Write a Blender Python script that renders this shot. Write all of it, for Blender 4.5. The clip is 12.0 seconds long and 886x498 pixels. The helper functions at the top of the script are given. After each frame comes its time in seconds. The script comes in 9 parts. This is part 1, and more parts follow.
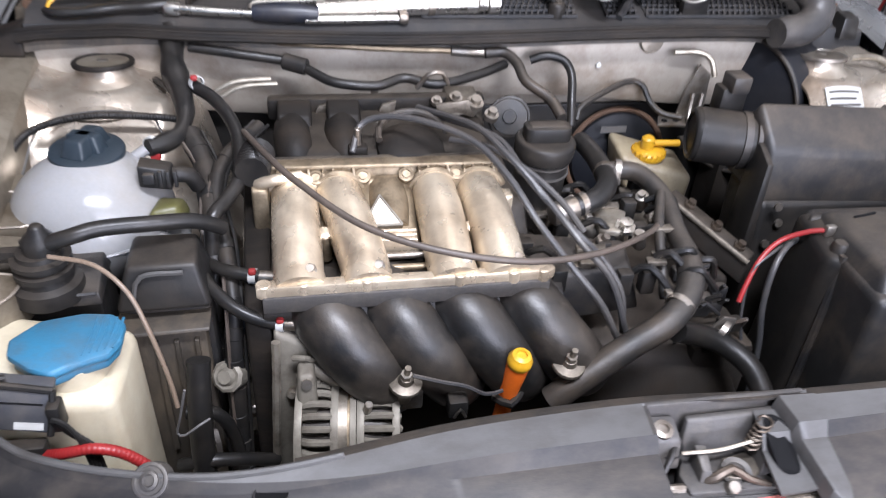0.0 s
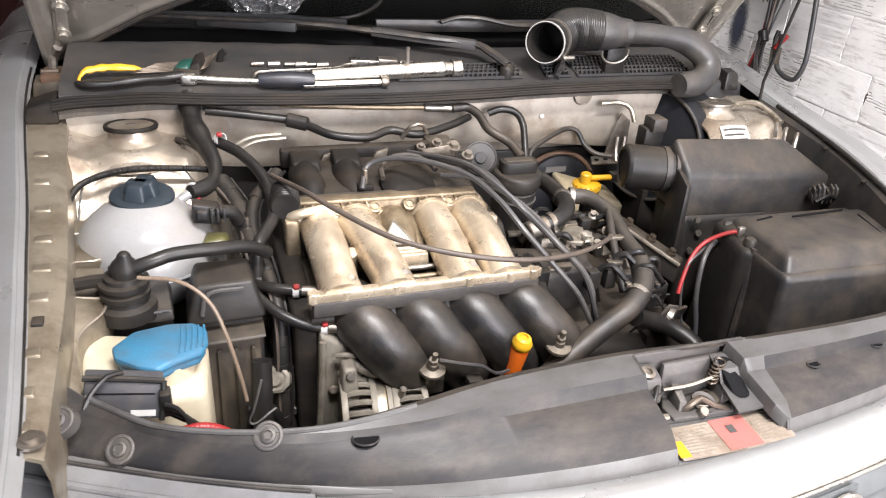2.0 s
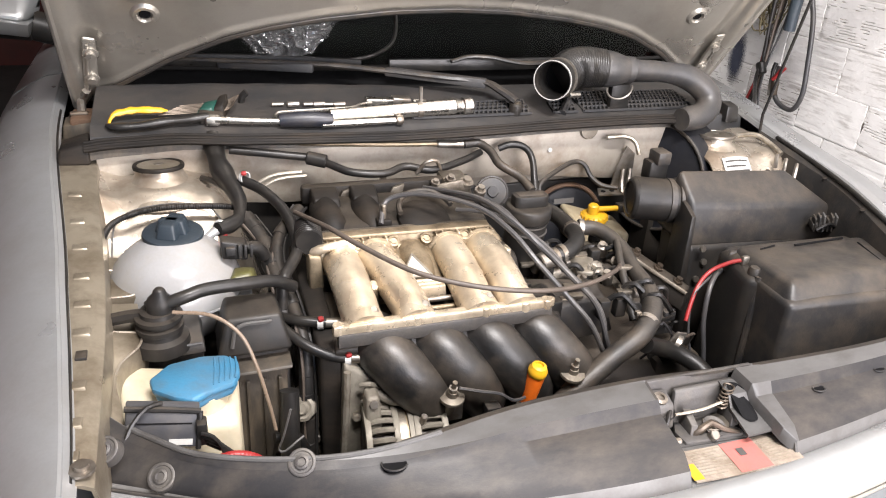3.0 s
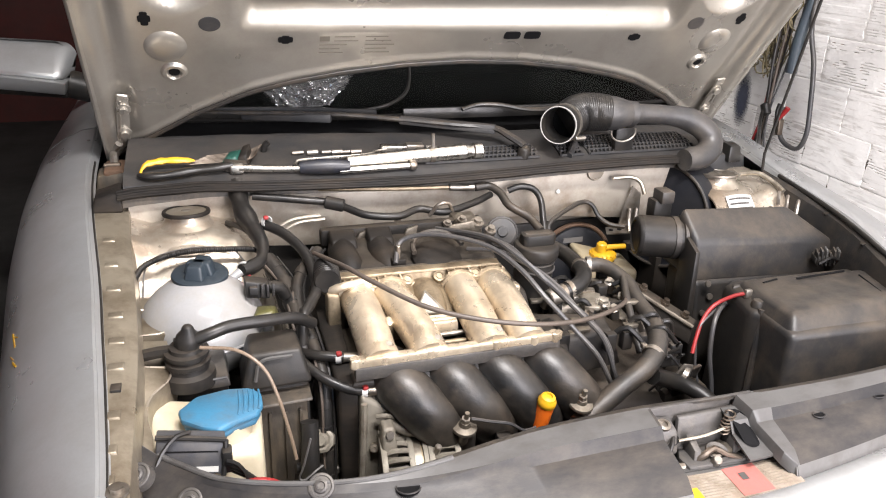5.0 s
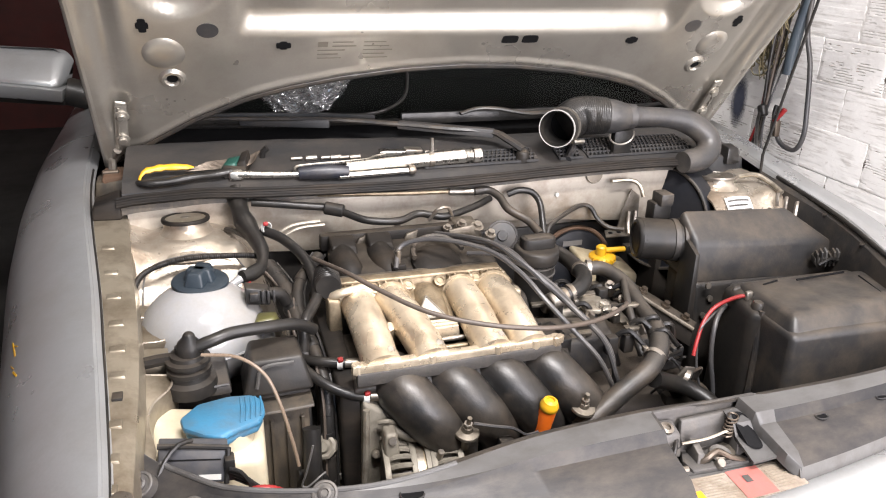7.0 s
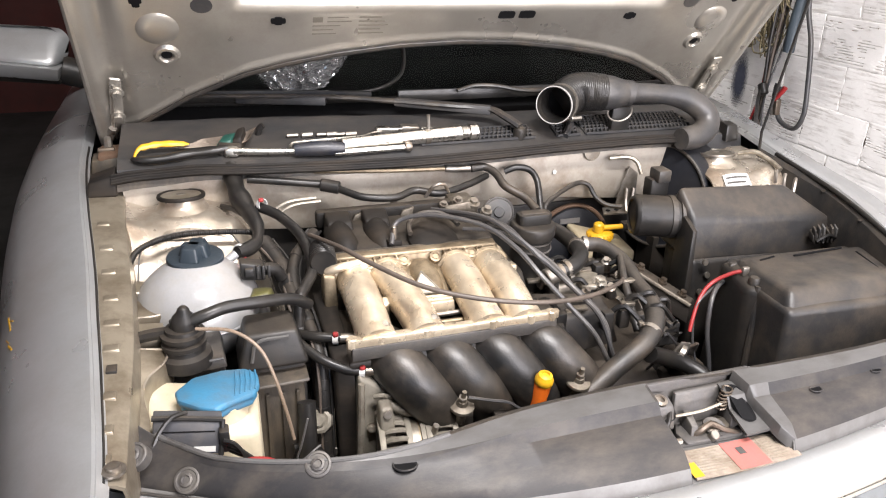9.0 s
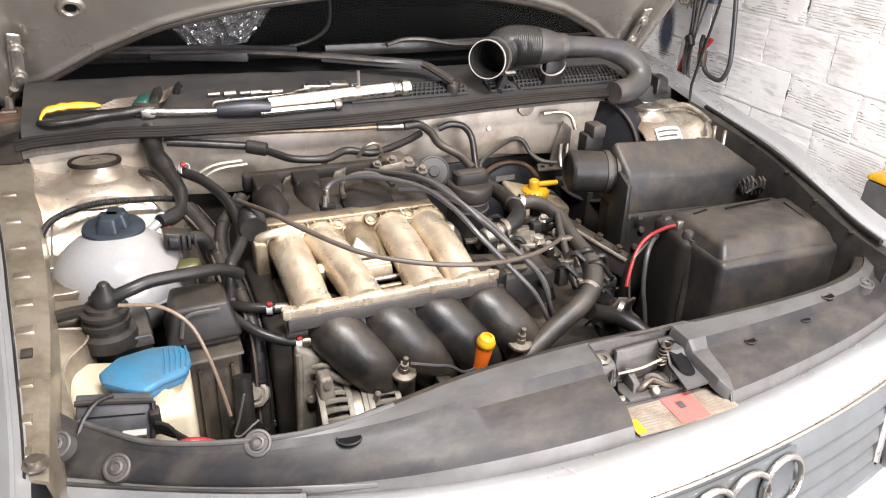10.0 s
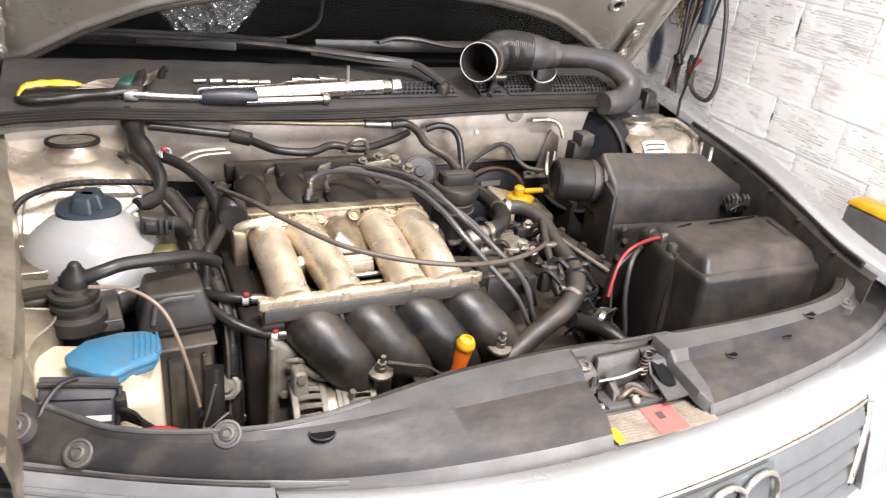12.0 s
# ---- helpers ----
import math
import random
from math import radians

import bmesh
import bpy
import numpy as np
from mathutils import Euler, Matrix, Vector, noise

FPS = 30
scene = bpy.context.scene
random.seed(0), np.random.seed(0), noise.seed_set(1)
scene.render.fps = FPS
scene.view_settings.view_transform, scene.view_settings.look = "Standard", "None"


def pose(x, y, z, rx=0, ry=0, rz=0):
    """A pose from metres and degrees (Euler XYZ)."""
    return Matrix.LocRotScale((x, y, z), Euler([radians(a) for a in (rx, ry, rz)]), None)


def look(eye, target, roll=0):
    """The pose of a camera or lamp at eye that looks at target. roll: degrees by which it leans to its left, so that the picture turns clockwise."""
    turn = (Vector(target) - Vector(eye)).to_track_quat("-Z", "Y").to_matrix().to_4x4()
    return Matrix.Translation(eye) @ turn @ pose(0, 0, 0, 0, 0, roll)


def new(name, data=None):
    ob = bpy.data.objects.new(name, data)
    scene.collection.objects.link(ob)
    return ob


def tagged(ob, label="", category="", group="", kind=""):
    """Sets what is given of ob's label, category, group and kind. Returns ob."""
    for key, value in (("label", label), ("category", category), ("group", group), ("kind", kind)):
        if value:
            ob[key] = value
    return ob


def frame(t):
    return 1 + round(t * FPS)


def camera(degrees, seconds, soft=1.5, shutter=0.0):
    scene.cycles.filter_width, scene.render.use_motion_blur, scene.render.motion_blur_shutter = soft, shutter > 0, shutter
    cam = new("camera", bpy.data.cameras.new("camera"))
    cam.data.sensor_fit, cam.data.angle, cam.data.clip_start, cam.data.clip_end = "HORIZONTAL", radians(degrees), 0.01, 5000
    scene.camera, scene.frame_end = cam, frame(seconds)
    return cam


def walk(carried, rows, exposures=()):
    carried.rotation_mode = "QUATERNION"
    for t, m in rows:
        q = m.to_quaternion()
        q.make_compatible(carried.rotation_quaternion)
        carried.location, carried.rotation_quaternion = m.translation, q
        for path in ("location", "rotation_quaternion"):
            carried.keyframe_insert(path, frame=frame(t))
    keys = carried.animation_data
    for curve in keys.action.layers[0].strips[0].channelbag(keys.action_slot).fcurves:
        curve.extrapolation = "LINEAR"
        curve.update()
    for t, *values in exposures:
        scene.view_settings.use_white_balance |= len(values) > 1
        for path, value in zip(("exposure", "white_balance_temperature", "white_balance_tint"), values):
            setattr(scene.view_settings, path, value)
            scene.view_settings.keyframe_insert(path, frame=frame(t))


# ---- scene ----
cam = camera(61.4, 12.0, 1.1, 0.5)
PATH = [
    (0, (-0.277, -0.371, 1.277), (0.069, 1.235, 0.136), 3.9),
    (0.5, (-0.243, -0.486, 1.322), (0.018, 1.2, 0.279), 3.1),
    (1, (-0.287, -0.521, 1.329), (0.035, 1.186, 0.339), 3.4),
    (1.5, (-0.395, -0.526, 1.313), (0.074, 1.174, 0.37), 4.3),
    (2, (-0.457, -0.533, 1.303), (0.16, 1.111, 0.346), 4.5),
    (2.5, (-0.482, -0.547, 1.326), (0.135, 1.118, 0.405), 4.1),
    (4.5, (-0.497, -0.601, 1.336), (0.13, 1.104, 0.499), 2.7),
    (5, (-0.497, -0.616, 1.345), (0.083, 1.129, 0.557), 2.1),
    (5.5, (-0.496, -0.607, 1.345), (0.103, 1.131, 0.557), 1.9),
    (6, (-0.504, -0.608, 1.346), (0.068, 1.142, 0.564), 2.2),
    (6.5, (-0.504, -0.613, 1.346), (0.073, 1.137, 0.569), 1.9),
    (8.5, (-0.488, -0.611, 1.344), (0.127, 1.119, 0.551), 1.7),
    (9, (-0.492, -0.62, 1.332), (0.086, 1.112, 0.516), 1.5),
    (9.5, (-0.49, -0.589, 1.329), (0.229, 1.073, 0.48), 2.2),
    (10, (-0.49, -0.585, 1.329), (0.247, 1.031, 0.409), 2.5),
    (10.5, (-0.503, -0.584, 1.322), (0.201, 1.041, 0.391), 3.3),
    (11, (-0.492, -0.584, 1.316), (0.221, 1.025, 0.366), 4.2),
    (11.5, (-0.485, -0.584, 1.318), (0.229, 1.032, 0.382), 3.5),
    (12, (-0.494, -0.575, 1.304), (0.303, 1.03, 0.417), 6.2),
]
walk(cam, [(t, look(e, g, r)) for t, e, g, r in PATH],
     [(0.0, -0.25, 5550, 15), (0.5, -0.18, 5550, 14), (1.5, -0.01, 5950, 13), (2.5, 0.07, 6300, 13), (12.0, 0.08, 6250, 13)])


# ---- light and world ----
world = bpy.data.worlds.new("world")
scene.world = world
world.use_nodes = True
_wn = world.node_tree
_bg = _wn.nodes["Background"]
_sky = _wn.nodes.new("ShaderNodeTexSky")
_sky.sky_type = "NISHITA"
_sky.sun_disc = False
_sky.sun_elevation = radians(38)
_sky.sun_rotation = radians(150)
_wn.links.new(_sky.outputs[0], _bg.inputs[0])
_bg.inputs[1].default_value = 0.15

sun_data = bpy.data.lights.new("sun", "SUN")
sun_data.energy = 3.0
sun_data.angle = radians(0.5)
sun_data.color = (1.0, 0.95, 0.88)
sun = new("sun", sun_data)
sun.matrix_world = look((3.0, -8.0, 7.0), (1.5, -4.0, 0.0))

gate = bpy.data.lights.new("gate_daylight", "AREA")
gate.shape = "RECTANGLE"
gate.size, gate.size_y = 1.2, 2.0
gate.energy = 106.0
gate.color = (1.0, 0.945, 0.935)
gate_lamp = new("gate_daylight", gate)
gate_lamp.matrix_world = look((0.55, -1.75, 1.45), (0.75, 0.4, 0.85))

# no such lamp is seen; added for highlights that come from above
tube = bpy.data.lights.new("added_overhead_light", "AREA")
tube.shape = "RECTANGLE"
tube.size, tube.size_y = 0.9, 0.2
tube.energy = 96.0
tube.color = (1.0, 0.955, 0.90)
tube_lamp = new("added_overhead_light", tube)
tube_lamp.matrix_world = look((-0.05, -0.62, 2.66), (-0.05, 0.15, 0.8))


# ---- materials ----
def material(name, colour, rough=0.5, metal=0.0, second=None, scale=30.0, mix=0.35, dirt=None, dirt_amount=0.0, dirt_scale=9.0,
             bump=0.15, fine=260.0, coat=0.0, stretch=None, through_light=0.0, spec=0.5, dust=0.0, dust_colour=(0.115, 0.092, 0.068)):
    """A surface with a base colour, a second tone in patches, grime, dust lain down on its level faces, and fine relief."""
    m = bpy.data.materials.new(name)
    m.use_nodes = True
    t = m.node_tree
    p = t.nodes["Principled BSDF"]
    co = t.nodes.new("ShaderNodeTexCoord").outputs["Object"]
    if stretch:
        mp = t.nodes.new("ShaderNodeMapping")
        mp.inputs["Scale"].default_value = stretch
        t.links.new(co, mp.inputs["Vector"])
        co = mp.outputs["Vector"]

    def noise_tex(s, detail=4.0, roughness=0.6):
        n = t.nodes.new("ShaderNodeTexNoise")
        n.inputs["Scale"].default_value = s
        n.inputs["Detail"].default_value = detail
        n.inputs["Roughness"].default_value = roughness
        t.links.new(co, n.inputs["Vector"])
        return n.outputs["Fac"]

    def ramp(fac, lo, hi):
        r = t.nodes.new("ShaderNodeMapRange")
        r.inputs["From Min"].default_value = lo
        r.inputs["From Max"].default_value = hi
        t.links.new(fac, r.inputs["Value"])
        return r.outputs["Result"]

    def blend(fac, a, b, amount):
        mul = t.nodes.new("ShaderNodeMath")
        mul.operation = "MULTIPLY"
        mul.inputs[1].default_value = amount
        t.links.new(fac, mul.inputs[0])
        x = t.nodes.new("ShaderNodeMix")
        x.data_type = "RGBA"
        t.links.new(mul.outputs[0], x.inputs["Factor"])
        for sock, v in ((x.inputs["A"], a), (x.inputs["B"], b)):
            if isinstance(v, tuple):
                sock.default_value = (*v, 1.0)
            else:
                t.links.new(v, sock)
        return x.outputs["Result"]

    if second is None:
        second = tuple(c * 0.7 for c in colour)
    big, small = ramp(noise_tex(scale), 0.35, 0.68), noise_tex(fine, 3.0)
    col = blend(big, colour, second, mix)
    col = blend(ramp(small, 0.3, 0.75), col, tuple(c * 0.82 for c in colour), 0.35)
    rgh = ramp(noise_tex(scale * 1.7), 0.2, 0.8)
    if dirt:
        d = ramp(noise_tex(dirt_scale, 7.0, 0.68), 0.44, 0.66)
        col = blend(d, col, dirt, dirt_amount)
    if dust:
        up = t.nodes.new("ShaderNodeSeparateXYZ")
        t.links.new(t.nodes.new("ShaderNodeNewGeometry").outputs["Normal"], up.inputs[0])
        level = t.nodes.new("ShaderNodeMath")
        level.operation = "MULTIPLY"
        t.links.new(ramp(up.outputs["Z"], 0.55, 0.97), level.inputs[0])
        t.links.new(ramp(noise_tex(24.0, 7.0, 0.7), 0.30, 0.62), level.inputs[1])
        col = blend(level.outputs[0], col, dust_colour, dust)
    t.links.new(col, p.inputs["Base Color"])
    mr = t.nodes.new("ShaderNodeMapRange")
    mr.inputs["To Min"].default_value = max(0.03, rough - 0.09)
    mr.inputs["To Max"].default_value = min(1.0, rough + 0.12)
    t.links.new(rgh, mr.inputs["Value"])
    t.links.new(mr.outputs["Result"], p.inputs["Roughness"])
    p.inputs["Metallic"].default_value = metal
    p.inputs["Specular IOR Level"].default_value = spec
    p.inputs["Coat Weight"].default_value = coat
    p.inputs["Coat Roughness"].default_value = 0.12
    if through_light:
        p.inputs["Subsurface Weight"].default_value = through_light
        p.inputs["Subsurface Radius"].default_value = (0.03, 0.025, 0.02)
    if bump:
        b = t.nodes.new("ShaderNodeBump")
        b.inputs["Strength"].default_value = bump
        b.inputs["Distance"].default_value = 0.002
        t.links.new(small, b.inputs["Height"])
        t.links.new(b.outputs["Normal"], p.inputs["Normal"])
    return m


def clear_material(name, colour, rough, ior=1.45, film=0.0):
    m = bpy.data.materials.new(name)
    m.use_nodes = True
    p = m.node_tree.nodes["Principled BSDF"]
    p.inputs["Base Color"].default_value = (*colour, 1)
    p.inputs["Transmission Weight"].default_value = 1.0
    p.inputs["Roughness"].default_value = rough
    p.inputs["IOR"].default_value = ior
    if film:
        # thin film: mostly clear, with a glossy milky share
        p.inputs["Transmission Weight"].default_value = 0.0
        p.inputs["Alpha"].default_value = film
        p.inputs["Specular IOR Level"].default_value = 1.0
        p.inputs["Metallic"].default_value = 0.75
    return m


def block_material():
    """Whitewash brushed over combed clay: pale, with broken dark lines along the courses where the wash is thin."""
    m = bpy.data.materials.new("whitewashed_clay")
    m.use_nodes = True
    t = m.node_tree
    p = t.nodes["Principled BSDF"]
    geo = t.nodes.new("ShaderNodeNewGeometry").outputs["Position"]

    def noise_at(scale, size, detail=4.0, roughness=0.6, lo=0.4, hi=0.6):
        mp = t.nodes.new("ShaderNodeMapping")
        mp.inputs["Scale"].default_value = scale
        n = t.nodes.new("ShaderNodeTexNoise")
        n.inputs["Scale"].default_value = size
        n.inputs["Detail"].default_value = detail
        n.inputs["Roughness"].default_value = roughness
        r = t.nodes.new("ShaderNodeMapRange")
        r.inputs["From Min"].default_value, r.inputs["From Max"].default_value = lo, hi
        t.links.new(geo, mp.inputs["Vector"])
        t.links.new(mp.outputs["Vector"], n.inputs["Vector"])
        t.links.new(n.outputs["Fac"], r.inputs["Value"])
        return r.outputs["Result"]

    def times(a, b):
        x = t.nodes.new("ShaderNodeMath")
        x.operation = "MULTIPLY"
        t.links.new(a, x.inputs[0])
        if isinstance(b, float):
            x.inputs[1].default_value = b
        else:
            t.links.new(b, x.inputs[1])
        return x.outputs[0]

    def mixed(fac, a, b):
        x = t.nodes.new("ShaderNodeMix")
        x.data_type = "RGBA"
        t.links.new(fac, x.inputs["Factor"])
        for sock, v in ((x.inputs["A"], a), (x.inputs["B"], b)):
            if isinstance(v, tuple):
                sock.default_value = (*v, 1.0)
            else:
                t.links.new(v, sock)
        return x.outputs["Result"]

    streak = noise_at((1.0, 0.09, 1.0), 150.0, 3.0, 0.55, 0.50, 0.60)
    thin = noise_at((1.0, 0.8, 1.0), 5.5, 5.0, 0.65, 0.47, 0.60)
    cloud = noise_at((1.0, 1.0, 1.0), 9.0, 5.0, 0.6, 0.35, 0.7)
    speck = noise_at((1.0, 0.7, 1.0), 60.0, 5.0, 0.7, 0.60, 0.72)
    lump = noise_at((1.0, 0.6, 1.0), 38.0, 5.0, 0.65, 0.2, 0.8)
    col = mixed(times(cloud, 0.55), (0.88, 0.865, 0.84), (0.74, 0.715, 0.69))
    col = mixed(times(speck, 0.45), col, (0.42, 0.38, 0.34))
    col = mixed(times(times(streak, thin), 0.5), col, (0.36, 0.32, 0.285))
    t.links.new(col, p.inputs["Base Color"])
    p.inputs["Roughness"].default_value = 0.88
    p.inputs["Specular IOR Level"].default_value = 0.25
    b1 = t.nodes.new("ShaderNodeBump")
    b1.inputs["Strength"].default_value = 0.35
    b1.inputs["Distance"].default_value = 0.004
    t.links.new(lump, b1.inputs["Height"])
    t.links.new(b1.outputs["Normal"], p.inputs["Normal"])
    return m


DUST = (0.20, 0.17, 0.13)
M = {}
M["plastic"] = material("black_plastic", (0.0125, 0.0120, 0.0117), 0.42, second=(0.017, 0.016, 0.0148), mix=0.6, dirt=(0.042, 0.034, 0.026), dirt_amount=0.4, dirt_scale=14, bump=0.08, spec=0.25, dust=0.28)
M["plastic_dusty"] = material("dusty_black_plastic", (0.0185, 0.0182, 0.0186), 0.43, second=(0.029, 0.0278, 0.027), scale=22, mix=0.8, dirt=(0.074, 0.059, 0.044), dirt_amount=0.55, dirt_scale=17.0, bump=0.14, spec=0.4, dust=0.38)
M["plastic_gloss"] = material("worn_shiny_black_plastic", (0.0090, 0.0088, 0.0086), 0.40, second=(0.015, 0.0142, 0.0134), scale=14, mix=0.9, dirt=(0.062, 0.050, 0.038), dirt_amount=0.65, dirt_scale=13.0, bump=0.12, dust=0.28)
M["rubber"] = material("black_rubber", (0.0115, 0.0111, 0.0108), 0.34, second=(0.016, 0.0150, 0.014), mix=0.6, dirt=(0.045, 0.037, 0.028), dirt_amount=0.3, dirt_scale=18, bump=0.06, spec=0.35)
M["rubber_grey"] = material("aged_grey_rubber", (0.018, 0.0168, 0.0155), 0.48, second=(0.030, 0.0262, 0.022), mix=0.7, dirt=(0.075, 0.055, 0.037), dirt_amount=0.5, dirt_scale=14, bump=0.2, dust=0.30)
M["paint_in"] = material("champagne_inner_paint", (0.45, 0.405, 0.335), 0.26, 0.6, second=(0.35, 0.30, 0.24), scale=7, mix=0.65, dirt=(0.16, 0.10, 0.055), dirt_amount=0.65, dirt_scale=9.0, bump=0.05, coat=0.2)
M["paint_out"] = material("silver_outer_paint", (0.43, 0.44, 0.445), 0.30, 0.62, second=(0.36, 0.37, 0.375), scale=5, mix=0.6, dirt=(0.30, 0.285, 0.26), dirt_amount=0.35, dirt_scale=9, bump=0.04, coat=0.25)
M["paint_hood"] = material("champagne_hood_paint", (0.42, 0.395, 0.35), 0.30, 0.7, second=(0.34, 0.315, 0.27), scale=4, mix=0.6, dirt=(0.22, 0.19, 0.15), dirt_amount=0.4, dirt_scale=6, bump=0.05, coat=0.2)
M["alu"] = material("cast_aluminium", (0.72, 0.62, 0.47), 0.28, 0.6, second=(0.56, 0.46, 0.33), scale=16, mix=0.6, dirt=(0.20, 0.13, 0.07), dirt_amount=0.5, dirt_scale=17, bump=0.16, fine=700)
M["alu_dirty"] = material("grimy_cast_aluminium", (0.30, 0.27, 0.225), 0.42, 0.75, second=(0.17, 0.14, 0.10), scale=28, mix=0.8, dirt=(0.05, 0.04, 0.03), dirt_amount=0.8, dirt_scale=20, bump=0.15)
M["chrome"] = material("worn_chrome", (0.60, 0.58, 0.54), 0.28, 1.0, second=(0.45, 0.41, 0.34), scale=40, mix=0.4, dirt=(0.25, 0.19, 0.12), dirt_amount=0.15, dirt_scale=25, bump=0.05)
M["steel"] = material("dull_zinc_steel", (0.36, 0.34, 0.31), 0.36, 0.85, second=(0.22, 0.18, 0.13), scale=35, mix=0.7, dirt=(0.10, 0.065, 0.035), dirt_amount=0.6, dirt_scale=22, bump=0.1)
M["rust"] = material("rusty_steel", (0.13, 0.075, 0.045), 0.75, 0.2, second=(0.10, 0.065, 0.045), scale=30, mix=0.8, bump=0.6)
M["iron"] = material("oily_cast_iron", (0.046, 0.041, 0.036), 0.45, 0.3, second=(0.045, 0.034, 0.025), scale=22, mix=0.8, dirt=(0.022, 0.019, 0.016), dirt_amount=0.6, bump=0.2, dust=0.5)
M["tank"] = material("milky_tank_plastic", (0.285, 0.285, 0.285), 0.17, second=(0.26, 0.255, 0.25), scale=10, mix=0.4, dirt=(0.26, 0.21, 0.14), dirt_amount=0.3, dirt_scale=8, bump=0.05, through_light=0.25)
M["cream"] = material("yellowed_tank_plastic", (0.60, 0.55, 0.42), 0.42, second=(0.46, 0.395, 0.27), scale=10, mix=0.7, dirt=(0.28, 0.2, 0.11), dirt_amount=0.4, dirt_scale=9, bump=0.08, through_light=0.25)
M["blue"] = material("blue_plastic", (0.034, 0.16, 0.275), 0.5, second=(0.045, 0.125, 0.20), scale=22, mix=0.7, dirt=(0.075, 0.085, 0.09), dirt_amount=0.5, dirt_scale=24, bump=0.15)
M["cap_blue"] = material("dark_blue_plastic", (0.015, 0.023, 0.031), 0.45, second=(0.024, 0.034, 0.044), mix=0.5, bump=0.15)
M["orange"] = material("orange_plastic", (0.85, 0.17, 0.012), 0.4, second=(0.7, 0.11, 0.01), mix=0.4, dirt=(0.25, 0.08, 0.02), dirt_amount=0.3, bump=0.1)
M["yellow"] = material("yellow_plastic", (0.66, 0.37, 0.012), 0.38, second=(0.50, 0.26, 0.01), mix=0.6, dirt=(0.17, 0.09, 0.02), dirt_amount=0.55, bump=0.1)
M["red"] = material("red_plastic", (0.30, 0.018, 0.018), 0.42, second=(0.22, 0.016, 0.016), mix=0.6, dirt=(0.10, 0.045, 0.04), dirt_amount=0.45, bump=0.1)
M["green"] = material("dark_green_plastic", (0.010, 0.06, 0.045), 0.45, second=(0.012, 0.045, 0.036), mix=0.5, bump=0.15)
M["navy"] = material("navy_plastic", (0.010, 0.0125, 0.021), 0.4, second=(0.016, 0.018, 0.024), dirt=(0.05, 0.042, 0.035), dirt_amount=0.4, dirt_scale=30, mix=0.5, bump=0.1)
M["booster"] = material("blue_black_paint", (0.010, 0.011, 0.014), 0.5, second=(0.015, 0.016, 0.02), mix=0.6, dirt=(0.05, 0.045, 0.04), dirt_amount=0.2, bump=0.1, spec=0.2)
M["tan"] = material("browned_clear_hose", (0.20, 0.15, 0.11), 0.3, second=(0.13, 0.095, 0.065), mix=0.7, bump=0.05)
M["cord"] = material("brown_grey_cable", (0.085, 0.066, 0.052), 0.45, second=(0.045, 0.038, 0.032), mix=0.7, bump=0.2)
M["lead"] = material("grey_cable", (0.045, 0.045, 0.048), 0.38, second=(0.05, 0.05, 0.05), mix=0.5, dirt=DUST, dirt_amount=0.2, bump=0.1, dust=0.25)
M["white"] = material("white_plastic", (0.5, 0.5, 0.48), 0.4, mix=0.25, dirt=(0.2, 0.17, 0.14), dirt_amount=0.4, bump=0.05)
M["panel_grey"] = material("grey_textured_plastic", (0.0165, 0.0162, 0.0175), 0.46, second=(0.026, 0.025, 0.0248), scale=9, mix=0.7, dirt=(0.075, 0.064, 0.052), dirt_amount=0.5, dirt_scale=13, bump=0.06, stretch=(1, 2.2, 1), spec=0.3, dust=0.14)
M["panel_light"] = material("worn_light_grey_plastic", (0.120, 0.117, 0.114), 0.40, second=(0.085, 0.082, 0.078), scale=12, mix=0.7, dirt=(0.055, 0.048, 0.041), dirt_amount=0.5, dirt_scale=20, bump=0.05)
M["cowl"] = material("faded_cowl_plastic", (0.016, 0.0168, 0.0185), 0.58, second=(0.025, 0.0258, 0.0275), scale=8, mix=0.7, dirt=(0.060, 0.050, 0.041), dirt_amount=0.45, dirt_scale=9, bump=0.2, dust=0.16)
M["duct"] = material("greyed_duct_rubber", (0.036, 0.0355, 0.037), 0.42, second=(0.022, 0.021, 0.0205), scale=16, mix=0.9, dirt=(0.10, 0.086, 0.070), dirt_amount=0.5, dirt_scale=12, bump=0.15)
M["brick"] = block_material()
M["clay"] = material("combed_clay_with_groove_shade", (0.30, 0.255, 0.215), 0.9, second=(0.46, 0.42, 0.375), scale=60, mix=0.8, bump=0.4)
M["mortar"] = material("whitewashed_mortar", (0.72, 0.70, 0.675), 0.9, second=(0.58, 0.555, 0.52), scale=14, mix=0.6, dirt=(0.34, 0.31, 0.27), dirt_amount=0.4, dirt_scale=20, bump=1.0, fine=90)
M["concrete"] = material("oily_concrete", (0.055, 0.052, 0.048), 0.85, second=(0.03, 0.028, 0.026), scale=3, mix=0.8, dirt=(0.012, 0.011, 0.010), dirt_amount=0.6, dirt_scale=2.2, bump=0.35)
M["redwall"] = material("red_painted_wall", (0.095, 0.016, 0.012), 0.7, second=(0.06, 0.013, 0.011), scale=2.5, mix=0.7, dirt=(0.03, 0.014, 0.012), dirt_amount=0.5, dirt_scale=3, bump=0.2)
# unseen ceiling, kept pale to bounce fill light into the bay
M["ceiling"] = material("bounce_ceiling_plaster", (0.58, 0.555, 0.52), 0.9, scale=3, mix=0.4, bump=0.4, fine=40)
M["dash"] = material("black_dashboard_and_holes", (0.0075, 0.0075, 0.008), 0.75, mix=0.4, bump=0.02, spec=0.08)
